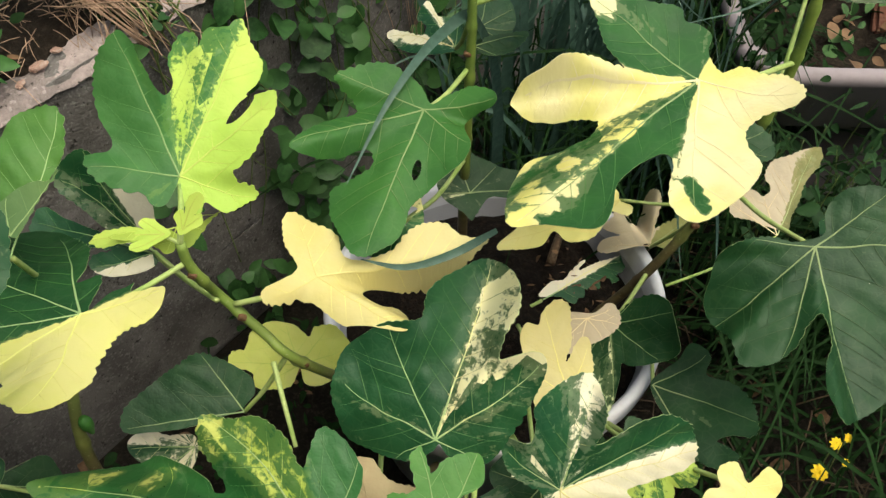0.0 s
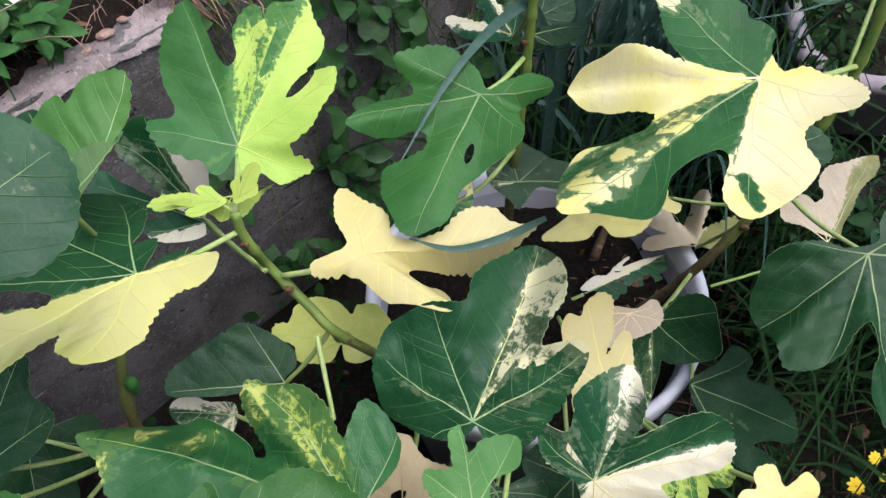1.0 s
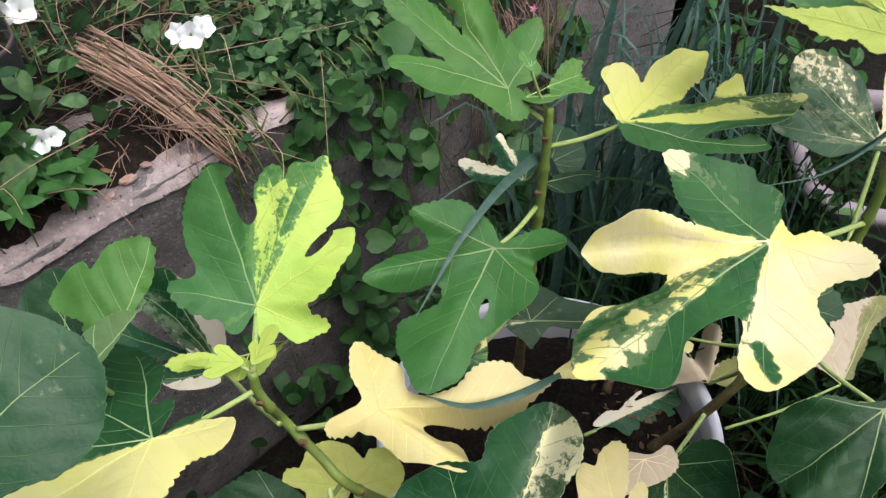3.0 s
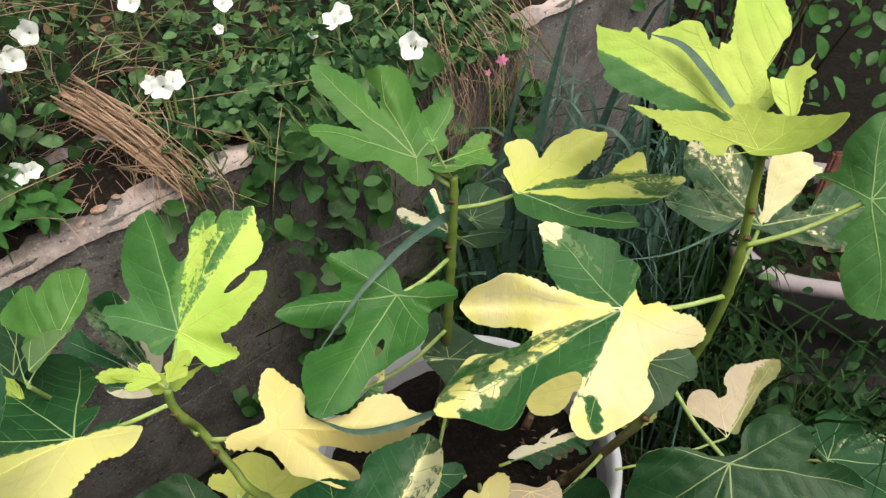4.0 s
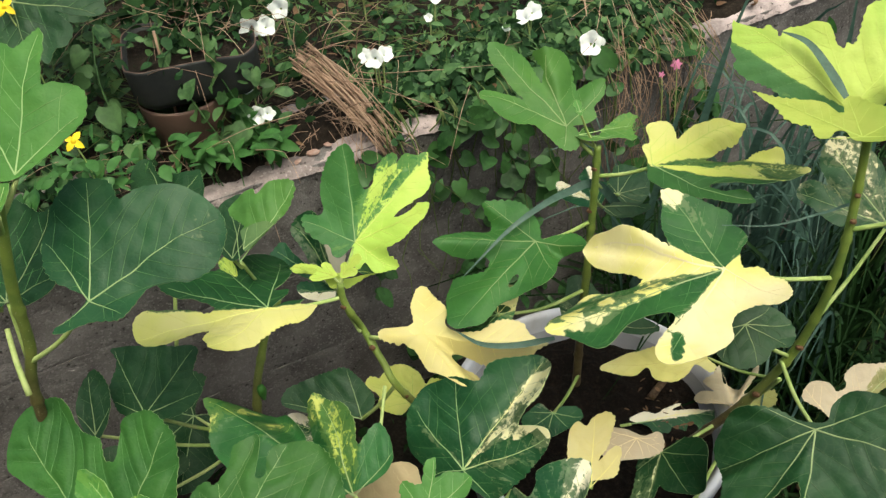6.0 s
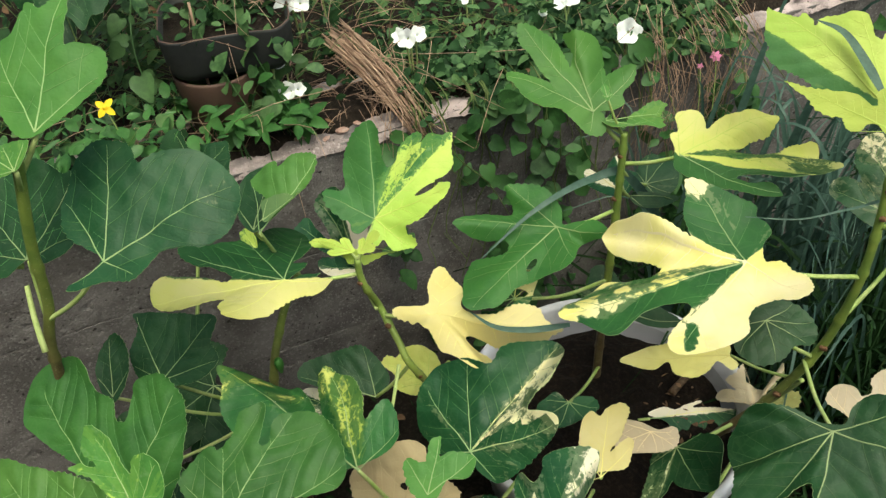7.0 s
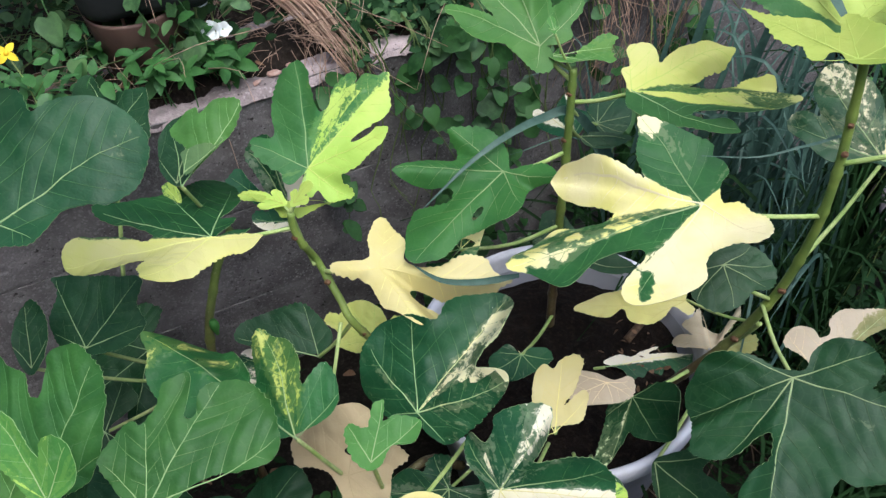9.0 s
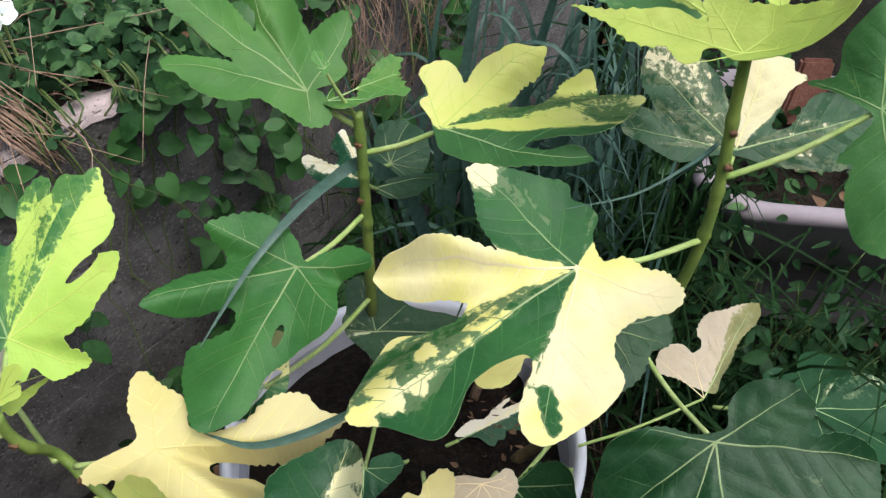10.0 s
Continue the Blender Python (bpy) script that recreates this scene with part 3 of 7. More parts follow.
def make_ground():
    verts, faces = [], []
    cuts = [-60, -20, -8, -4, -2.5, -1.8, *[-1.4 + 0.07 * k for k in range(44)], 1.9, 2.5, 4, 8, 20, 60]
    for y in cuts:
        for x in cuts:
            verts.append((x, y, ground_height(x, y)))
    n = len(cuts)
    for j in range(n - 1):
        for i in range(n - 1):
            faces.append((j * n + i, j * n + i + 1, (j + 1) * n + i + 1, (j + 1) * n + i))
    ob = link_mesh("ground", verts, faces, GROUND)
    return tagged(ob, "dark bare garden soil with sparse weeds", "ground", kind="structure")


make_ground()


def block_mesh(length, deep, high, seed):
    """A rough-faced concrete block with slightly broken edges and pits."""
    nx, nz = 150, 62
    verts, faces = [], []
    for j in range(nz + 1):
        for i in range(nx + 1):
            x, z = length * (i / nx - 0.5), high * (j / nz - 0.5)
            q = Vector((x + seed * 3.3, 0.0, z))
            y = 0.0016 * noise.noise(q * 14) + 0.001 * noise.noise(q * 45)
            y += 0.006 * max(0.0, noise.noise(q * 50 + Vector((5, 0, 0))) - 0.42)
            near = min(length / 2 - abs(x), high / 2 - abs(z))
            y += 0.0008 * max(0.0, 1 - near / 0.004) * (0.6 + noise.noise(q * 40))
            verts.append((x, y - deep / 2, z))
    for j in range(nz):
        for i in range(nx):
            a = j * (nx + 1) + i
            faces.append((a, a + 1, a + nx + 2, a + nx + 1))
    back = len(verts)
    verts += [(sx * length / 2, deep / 2, sz * high / 2) for sx, sz in ((-1, -1), (1, -1), (1, 1), (-1, 1))]
    n1 = nx + 1
    bottom, top = list(range(n1)), [nz * n1 + i for i in range(n1)]
    left, right = [j * n1 for j in range(nz + 1)], [j * n1 + nx for j in range(nz + 1)]
    faces += [(*bottom[::-1], back, back + 1), (*top, back + 2, back + 3), (*left, back + 3, back), (*right[::-1], back + 1, back + 2), (back + 1, back, back + 3, back + 2)]
    me = bpy.data.meshes.new("block")
    me.from_pydata(verts, [], faces)
    return me


wall = tagged(new("wall_garden"), "low grey concrete block wall holding up the bank", "wall", kind="structure")
turn = math.atan2(ALONG.y, ALONG.x)
shapes = [block_mesh(0.3992, 0.14, 0.1674, k) for k in range(4)]
for me in shapes:
    me.materials.append(CONCRETE)
for row in range(3):
    for k in range(-4, 7):
        s = k * 0.4 + (0.2 if row % 2 else 0.0) + 0.06
        if s > 0.9:
            continue
        ob = new("block", shapes[(k * 3 + row) % 4])
        ob.matrix_world = Matrix.Translation(on_wall(s, 0.07, 0.0825 + row * 0.168)) @ Matrix.Rotation(turn, 4, "Z")
        ob.parent = wall
core = link_mesh("mortar", [on_wall(s, d, z) for s in (-1.6, 1.02) for d in (0.002, 0.128) for z in (-0.02, 0.495)],
                 [(0, 1, 3, 2), (4, 6, 7, 5), (0, 4, 5, 1), (2, 3, 7, 6), (1, 5, 7, 3)], CONCRETE, wall, smooth=False)


def make_cap():
    verts, faces, ns, nd = [], [], 520, 24
    for i in range(ns + 1):
        s = -1.6 + 2.63 * i / ns
        for j in range(nd + 1):
            d = -0.004 + 0.15 * j / nd
            q = Vector((s * 16, d * 16, 0))
            lip = 0.005 * noise.noise(q) + 0.003 * noise.noise(q * 3.3) + 0.0022 * noise.noise(q * 11) + 0.0012 * noise.noise(q * 30)
            edge = -0.012 if j in (0, nd) else 0.0
            verts.append(on_wall(s, d + 0.006 * noise.noise(q * 2 + Vector((5, 5, 5))), TOP + lip + edge))
    for i in range(ns):
        for j in range(nd):
            a = i * (nd + 1) + j
            faces.append((a, a + nd + 1, a + nd + 2, a + 1))
    return link_mesh("coping", verts, faces, COPING, wall, "pale weathered cement wall top")


make_cap()


def bank_height(s, d):
    if s > 1.0:
        return max(-0.05, TOP - 0.012 - 3.0 * (s - 1.0))
    return TOP - 0.012 + 0.10 * max(0.0, min(1.0, (d - 0.12) / 0.7)) + 0.02 * noise.noise((s * 5, d * 5, 4)) + 0.01 * noise.noise((s * 19, d * 19, 1))


def make_bank():
    verts, faces = [], []
    ss = [-40, -15, -6, -3, *[-1.6 + 0.015 * k for k in range(174)], 1.05, 1.12, 1.2]
    ds = [0.01, 0.016, 0.022, 0.028, 0.035, 0.043, 0.055, 0.07, 0.09, 0.11, 0.135, *[0.15 + 0.05 * k for k in range(24)], 1.7, 2.5, 4, 8, 20, 40]
    for s in ss:
        bare = (0.022 if s < 0.4 else 0.012) + 0.012 * noise.noise((s * 13, 2, 6)) + 0.007 * noise.noise((s * 47, 2, 6))
        for d in ds:
            z = bank_height(s, d)
            if d < 0.135 and s < 1.0:
                crumbs = 0.004 * noise.noise((s * 60, d * 60, 2)) + 0.0025 * noise.noise((s * 150, d * 150, 2))
                z = TOP - 0.012 + 0.022 * max(0.0, min(1.0, (d - bare) / 0.012)) + crumbs
            verts.append(on_wall(s, d, z))
    n = len(ds)
    for i in range(len(ss) - 1):
        for j in range(n - 1):
            faces.append((i * n + j, (i + 1) * n + j, (i + 1) * n + j + 1, i * n + j + 1))
    return tagged(link_mesh("ground_bank", verts, faces, EARTH), "brown earth bank behind the wall with leaf litter", "ground", kind="structure")


make_bank()


def light_block_wall():
    """Unseen plain wall added behind the camera; closes the yard and blocks low sky light."""
    bm = bmesh.new()
    bmesh.ops.create_cube(bm, size=1.0)
    bmesh.ops.scale(bm, vec=(9.0, 0.25, 2.7), verts=bm.verts)
    bmesh.ops.translate(bm, vec=(0.5, -2.2, 1.3), verts=bm.verts)
    me = bpy.data.meshes.new("wall_house")
    bm.to_mesh(me)
    bm.free()
    me.materials.append(CONCRETE)
    return tagged(new("wall_house", me), "plain grey wall added unseen behind the camera to block low sky light", "wall", kind="structure")


light_block_wall()


# ---- pots ----
def round_pot(name, label, at, radius, high, mat, soil, base=0.76, inner_mat=None):
    pot = thing(name, label, "plant pot", at)
    r, b = radius, radius * base
    prof = [(b * 0.3, 0.012), (b - 0.004, 0.012), (r - 0.018, high - 0.045), (r - 0.014, high - 0.03), (r - 0.012, high - 0.006), (r - 0.008, high), (r - 0.002, high),
            (r, high - 0.004), (r, high - 0.024), (r - 0.003, high - 0.028), (r - 0.009, high - 0.03), (b, 0.004), (b - 0.004, 0.0), (b * 0.3, 0.0)]
    verts, faces = spun(prof, 72, 0.012)
    # faces low on the inside take the second, shade-darkened material if given
    link_mesh("pot_body", verts, faces, (mat, inner_mat or mat), pot, "", True, [1 if j < 3 else 0 for j in range(len(prof) - 1) for _ in range(72)])
    rows, k = [], 30
    verts, faces = [(0, 0, soil)], []
    for j in range(1, k + 1):
        q = (r - 0.017) * j / k
        for i in range(64):
            a = 2 * math.pi * i / 64
            x, y = q * math.cos(a), q * math.sin(a)
            verts.append((x, y, soil + 0.012 * noise.noise((x * 20, y * 20, at[0])) + 0.008 * noise.noise((x * 60, y * 60, 3)) - 0.02 * (j / k) ** 6))
    for i in range(64):
        faces.append((0, 1 + i, 1 + (i + 1) % 64))
    for j in range(k - 1):
        for i in range(64):
            a, c = 1 + j * 64, 1 + (j + 1) * 64
            faces.append((a + i, c + i, c + (i + 1) % 64, a + (i + 1) % 64))
    link_mesh("soil", verts, faces, SOIL, pot, "dark damp potting soil")
    return pot


round_pot("white_pot", "round white plastic pot with a rolled rim and dark soil", (-0.003, 0.018, 0), 0.178, 0.256, WHITE, 0.22, inner_mat=SHADED_WHITE)


def planter():
    """A long rounded trough of faded plastic."""
    pot = thing("trough_planter", "faded mauve plastic trough planter full of earth and weeds", "planter", (0.62, 0.447, 0))

    def ring(hx, hy, z, corner=0.07):
        hy = max(hy - 0.038, corner * 0.6)
        corner = min(corner, hy)
        out = []
        for k, (cx, cy) in enumerate(((1, 1), (-1, 1), (-1, -1), (1, -1))):
            for j in range(7):
                a = radians(90 * k + 15 * j)
                out.append((cx * (hx - corner) + corner * math.cos(a), cy * (hy - corner) + corner * math.sin(a), z))
        return out

    levels = [ring(0.21, 0.065, 0.02), ring(0.235, 0.085, 0.195), ring(0.298, 0.143, 0.212), ring(0.30, 0.145, 0.29), ring(0.304, 0.15, 0.305), ring(0.31, 0.156, 0.31), ring(0.322, 0.168, 0.31), ring(0.326, 0.172, 0.303),
              ring(0.325, 0.171, 0.292), ring(0.32, 0.166, 0.287), ring(0.312, 0.158, 0.215), ring(0.305, 0.151, 0.21), ring(0.25, 0.098, 0.2), ring(0.22, 0.075, 0.0)]
    n = len(levels[0])
    verts = [v for level in levels for v in level]
    faces = [(i * n + k, (i + 1) * n + k, (i + 1) * n + (k + 1) % n, i * n + (k + 1) % n) for i in range(len(levels) - 1) for k in range(n)]
    faces.append(tuple(range(n - 1, -1, -1)))
    link_mesh("trough_body", verts, faces, MAUVE, pot)
    verts, faces = [], []
    for j in range(17):
        for i in range(31):
            x, y = -0.296 + 0.592 * i / 30, -0.103 + 0.206 * j / 16
            verts.append((x, y, 0.255 + 0.25 * (y + 0.05) + 0.03 * noise.noise((x * 12, y * 12, 7)) + 0.012 * noise.noise((x * 50, y * 50, 1))))
    for j in range(16):
        for i in range(30):
            a = j * 31 + i
            faces.append((a, a + 1, a + 32, a + 31))
    link_mesh("soil", verts, faces, EARTH, pot, "dry brown earth with leaf litter")


planter()

# a black nursery tray set on a brown pot, on the bank
nest = thing("nested_pots", "brown plastic pot with a black nursery tray set on top", "plant pot", (-0.545, 0.05, 0.49))
prof = [(0.03, 0.006), (0.043, 0.006), (0.0545, 0.106), (0.056, 0.109), (0.0565, 0.104), (0.056, 0.096), (0.045, 0.0), (0.03, 0.0)]
verts, faces = spun(prof, 56)
link_mesh("outer_pot", [(x - 0.008, y - 0.024, z) for x, y, z in verts], faces, BROWN, nest, "brown plastic pot")


def black_tray():
    """A long tray with rounded corners, its lip dusty."""
    rings = ((0.074, 0.058, 0.158, 0), (0.077, 0.061, 0.163, 0), (0.078, 0.062, 0.1655, 1), (0.0798, 0.0638, 0.1655, 1), (0.08, 0.064, 0.162, 0), (0.0775, 0.0625, 0.122, 0), (0.071, 0.06, 0.112, 0), (0.05, 0.035, 0.108, 0))
    verts, faces, index = [(0, 0, 0.163)], [], []
    for hx, hy, z, _ in rings:
        for k in range(48):
            a = 2 * math.pi * k / 48
            x, y = hx * abs(math.cos(a)) ** 0.4 * (1 if math.cos(a) > 0 else -1), hy * abs(math.sin(a)) ** 0.4 * (1 if math.sin(a) > 0 else -1)
            sag = 0.0018 * math.sin(3 * a + 1) + 0.0012 * math.sin(7 * a)
            verts.append((0.72 * x - 0.69 * y, 0.69 * x + 0.72 * y, z + sag))
    for k in range(48):
        faces.append((0, 1 + k, 1 + (k + 1) % 48))
        index.append(1)
    for j in range(len(rings) - 1):
        for k in range(48):
            faces.append((1 + j * 48 + k, 1 + (j + 1) * 48 + k, 1 + (j + 1) * 48 + (k + 1) % 48, 1 + j * 48 + (k + 1) % 48))
            index.append(2 if rings[j][3] and rings[j + 1][3] else 0)
    link_mesh("inner_pot", verts, faces, (BLACK, EARTH, BROWN), nest, "black plastic tray with a dusty lip", True, index)


black_tray()


def brick_shard(at, turn, size):
    bm = bmesh.new()
    bmesh.ops.create_cube(bm, size=1.0)
    bmesh.ops.scale(bm, vec=size, verts=bm.verts)
    bmesh.ops.bevel(bm, geom=list(bm.edges), offset=0.004, segments=2, affect="EDGES")
    for v in bm.verts:
        v.co += Vector((noise.noise(v.co * 60), noise.noise(v.co * 60 + Vector((7, 0, 0))), 0)) * 0.006
        v.co.x *= 1 - 2.5 * v.co.y
    me = bpy.data.meshes.new("brick_shard")
    bm.to_mesh(me)
    bm.free()
    me.materials.append(TERRACOTTA)
    ob = new("brick_shard", me)
    ob.matrix_world = Matrix.Translation(at) @ Euler([radians(a) for a in turn]).to_matrix().to_4x4()
    return tagged(ob, "broken red terracotta shard stuck in the planter soil", "shard", "terracotta shards")


brick_shard((0.445, 0.52, 0.325), (72, 8, 14), (0.05, 0.09, 0.014))
brick_shard((0.52, 0.47, 0.3), (60, -8, 10), (0.055, 0.065, 0.014))

# pieces of broken brick on the wall top
def rubble(at, size, turn, mat, label):
    bm = bmesh.new()
    bmesh.ops.create_icosphere(bm, subdivisions=4, radius=1.0)
    for v in bm.verts:
        v.co *= 1 + 0.35 * noise.noise(v.co * 1.7 + Vector(at) * 30) + 0.12 * noise.noise(v.co * 6)
        v.co = Vector((v.co.x * size[0], v.co.y * size[1], v.co.z * size[2]))
    me = bpy.data.meshes.new("rubble")
    bm.to_mesh(me)
    bm.free()
    me.materials.append(mat)
    ob = new("rubble", me)
    ob.matrix_world = Matrix.Translation(at) @ Matrix.Rotation(radians(turn), 4, "Z")
    return tagged(ob, label, "rubble", "rubble on the wall")


for s, d, size, turn in ((0.075, 0.02, 0.008, 53), (0.098, 0.026, 0.005, 20), (0.052, 0.012, 0.0055, 80), (0.02, 0.027, 0.006, 35)):
    rubble(on_wall(s, d, TOP + 0.003), (size, size * 0.6, size * 0.45), turn, PINK_BRICK, "flat piece of pink broken brick on the wall top")
rubble(on_wall(0.035, 0.034, TOP + 0.01), (0.005, 0.004, 0.004), 20, TERRACOTTA, "small red brick chip on the wall top")


# ---- the variegated fig in the white pot ----
fig = thing("variegated_fig", "variegated fig with cream and green leaves in a white pot", "fig plant", (0, 0, 0.2), placed=False)
tube("stem", [(-0.075, -0.085, 0.2), (-0.115, -0.12, 0.3), (-0.163, -0.157, 0.416), (-0.187, -0.148, 0.44), (-0.217, -0.135, 0.47), (-0.217, -0.15, 0.51), (-0.221, -0.152, 0.532), (-0.222, -0.15, 0.55)],
     0.0048, 0.0036, STEM, fig, "green stem with ringed leaf scars", 0.004, 12, (0.1, 0.22, 0.4, 0.58, 0.75, 0.9))
tube("stem", [(-0.038, 0.07, 0.2), (-0.039, 0.076, 0.3), (-0.036, 0.076, 0.45), (-0.034, 0.075, 0.56), (-0.035, 0.078, 0.615)], 0.0058, 0.0038, STEM, fig,
     "upright green stem", 0.004, 12, (0.2, 0.35, 0.55, 0.72, 0.86, 0.95))
tube("stem", [(0.085, 0.02, 0.19), (0.114, 0.026, 0.225), (0.146, 0.022, 0.296), (0.178, 0.032, 0.36), (0.205, 0.042, 0.44), (0.216, 0.04, 0.53), (0.216, 0.04, 0.6), (0.21, 0.045, 0.67), (0.205, 0.043, 0.715)],
     0.0056, 0.0037, STEM, fig, "curved green stem, brown towards its foot", 0.004, 12, (0.08, 0.2, 0.33, 0.47, 0.6, 0.72, 0.8, 0.9))
fig_leaf(fig, (-0.228, -0.106, 0.567), (0.23, -0.53, 0.82),
         [(-4, 0.051, 0.34, 0.002), (18, 0.036, 0.00, 0.009), (52, 0.085, 0.26, 0.012), (65, 0.044, 0.00, -0.002), (80, 0.121, 0.24, -0.012), (113, 0.062, 0.00, -0.015), (125, 0.100, 0.24, 0.025), (170, 0.049, 0.00, -0.003), (187, 0.057, 0.30, 0.008)],
         (-0.222, -0.15, 0.55), "lime", ((-30, 0.98), (70, 0.98), (78, 0.92), (82, 0.56), (96, 0.5), (108, 0.45), (116, 0.3), (124, 0.05), (200, 0.0), (240, 0.3)), edge=[(-77, 12), (-67, 23), (-52, 29), (-34, 24), (-28, 39), (-13, 47), (-4, 53), (2, 49), (7, 37), (16, 36), (22, 42), (28, 52), (39, 61), (45, 75), (53, 85), (58, 79), (64, 73), (64, 85), (68, 98), (75, 108), (82, 122), (86, 114), (93, 110), (95, 95), (97, 107), (103, 109), (108, 90), (107, 69), (112, 60), (118, 67), (119, 79), (121, 97), (127, 97), (137, 89), (145, 79), (153, 67), (163, 50), (172, 49), (179, 60), (-173, 58), (-162, 49), (-151, 37), (-143, 26), (-120, 26), (-104, 21), (-91, 6)],
         holes=((0.03, 0.054, 0.014, 0.0042, 62),), label="lobed leaf, half green and half lime yellow", tooth=0.0018)
fig_leaf(fig, (-0.069, -0.008, 0.541), (0.08, -0.24, 0.97),
         [(163, 0.073, 0.36, 0.010), (177, 0.052, 0.00, -0.008), (207, 0.107, 0.24, 0.016), (224, 0.056, 0.00, -0.007), (255, 0.130, 0.26, -0.001), (270, 0.064, 0.00, -0.002), (316, 0.049, 0.22, 0.012), (349, 0.032, 0.00, -0.004), (364, 0.053, 0.34, 0.019)],
         (-0.037, 0.074, 0.512), "fresh", ((0, 0.0), (180, 0.0)), edge=[(44, 7), (102, 22), (126, 42), (144, 57), (163, 72), (168, 67), (175, 54), (-173, 54), (-167, 78), (-159, 90), (-152, 107), (-146, 91), (-142, 72), (-139, 56), (-133, 53), (-126, 62), (-133, 86), (-133, 96), (-125, 109), (-116, 120), (-110, 130), (-105, 129), (-98, 115), (-95, 100), (-92, 82), (-78, 65), (-61, 59), (-45, 51), (-17, 34), (-3, 42), (2, 53), (13, 50), (27, 38), (33, 21)],
         holes=((-0.002, -0.053, 0.0085, 0.0032, 80),), label="plain green lobed leaf")
fig_leaf(fig, (0.124, -0.03, 0.594), (-0.07, -0.15, 0.99),
         [(143, 0.092, 0.40, 0.029), (179, 0.034, 0.00, 0.006), (187, 0.132, 0.30, 0.000), (199, 0.072, 0.00, -0.014), (220, 0.172, 0.32, -0.005), (247, 0.072, 0.00, 0.004), (261, 0.123, 0.28, 0.015), (292, 0.057, 0.00, 0.007), (333, 0.065, 0.30, 0.019)],
         (0.217, 0.039, 0.555), "yellow", ((133, 0.12), (150, 0.08), (170, 0.1), (178, 0.95), (199, 0.9), (203, 0.5), (208, 0.36), (215, 0.32), (221, 0.4), (226, 0.12), (231, 0.02), (246, 0.0), (252, 0.5), (256, 0.95), (330, 1.0), (360, 1.0), (420, 1.0), (426, 0.05), (470, 0.02)), edge=[(17, 16), (67, 23), (71, 36), (84, 43), (96, 47), (99, 57), (117, 68), (132, 82), (143, 92), (150, 80), (163, 67), (170, 57), (176, 52), (176, 71), (-180, 91), (-177, 110), (-175, 124), (-173, 131), (-169, 123), (-167, 107), (-165, 83), (-161, 73), (-155, 85), (-157, 105), (-161, 122), (-159, 136), (-152, 151), (-144, 166), (-140, 172), (-134, 157), (-129, 151), (-123, 144), (-122, 131), (-126, 104), (-123, 85), (-115, 72), (-109, 80), (-108, 103), (-104, 121), (-98, 125), (-89, 112), (-80, 100), (-72, 86), (-72, 67), (-65, 54), (-49, 53), (-38, 64), (-31, 68), (-21, 65), (-9, 54), (-5, 41), (12, 29)],
         spots=((-0.0185, -0.089, 0.0075, 0.15), (-0.0168, -0.097, 0.0085, 0.05), (-0.0148, -0.105, 0.0085, 0.05), (-0.013, -0.112, 0.0075, 0.12), (-0.094, -0.061, 0.009, 0.75), (-0.124, -0.111, 0.014, 0.85), (-0.108, -0.1, 0.009, 0.66), (-0.091, -0.087, 0.007, 0.5), (-0.121, -0.08, 0.009, 0.56), (-0.115, -0.069, 0.008, 0.52), (-0.068, 0.055, 0.018, 0.52)), label="large leaf of cream and yellow sectors with a green wedge")
fig_leaf(fig, (-0.140, -0.136, 0.497), (0.10, -0.17, 0.98),
         [(-133, 0.044, 0.30, 0.023), (-109, 0.014, 0.00, -0.009), (-27, 0.076, 0.24, 0.004), (-1, 0.035, 0.00, -0.020), (16, 0.128, 0.28, 0.007), (28, 0.038, 0.00, 0.001), (116, 0.054, 0.30, -0.000)],
         (-0.205, -0.14, 0.465), "cream", ((0, 1.0), (180, 1.0)), edge=[(-138, 44), (-130, 44), (-126, 32), (-119, 21), (-89, 19), (-66, 29), (-55, 41), (-39, 55), (-28, 77), (-4, 71), (0, 57), (-10, 39), (-1, 33), (5, 44), (7, 71), (9, 89), (12, 108), (17, 127), (19, 122), (23, 108), (30, 102), (34, 89), (34, 75), (27, 58), (26, 38), (48, 25), (73, 36), (98, 42), (114, 57), (124, 54), (139, 34), (158, 16), (-163, 23), (-148, 37)],
         label="cream coloured lobed leaf")
fig_leaf(fig, (-0.052, -0.231, 0.438), (-0.13, -0.56, 0.82),
         [(-30, 0.036, 0.42, -0.007), (6, 0.054, 0.00, -0.003), (33, 0.093, 0.36, 0.011), (48, 0.082, 0.00, 0.020), (70, 0.133, 0.40, -0.023), (97, 0.092, 0.00, 0.015), (145, 0.077, 0.50, 0.003), (204, 0.035, 0.60, -0.007)],
         (-0.12, -0.16, 0.34), "splashed", ((-40, 0.0), (10, 0.05), (18, 0.3), (30, 0.47), (46, 0.44), (58, 0.44), (63, 0.48), (69, 0.55), (72, 0.32), (76, 0.08), (86, 0.02), (135, 0.05), (150, 0.28), (162, 0.02)), edge=[(-52, 4), (-55, 14), (-40, 28), (-27, 40), (-1, 52), (19, 73), (29, 92), (36, 97), (43, 84), (48, 75), (52, 90), (53, 111), (60, 128), (71, 133), (78, 122), (85, 111), (89, 101), (92, 86), (101, 86), (112, 89), (132, 90), (147, 84), (162, 75), (178, 65), (-166, 43), (-141, 23), (-109, 8)],
         label="broad dark green leaf splashed with cream along its midrib", wave=0.005, drops=60)
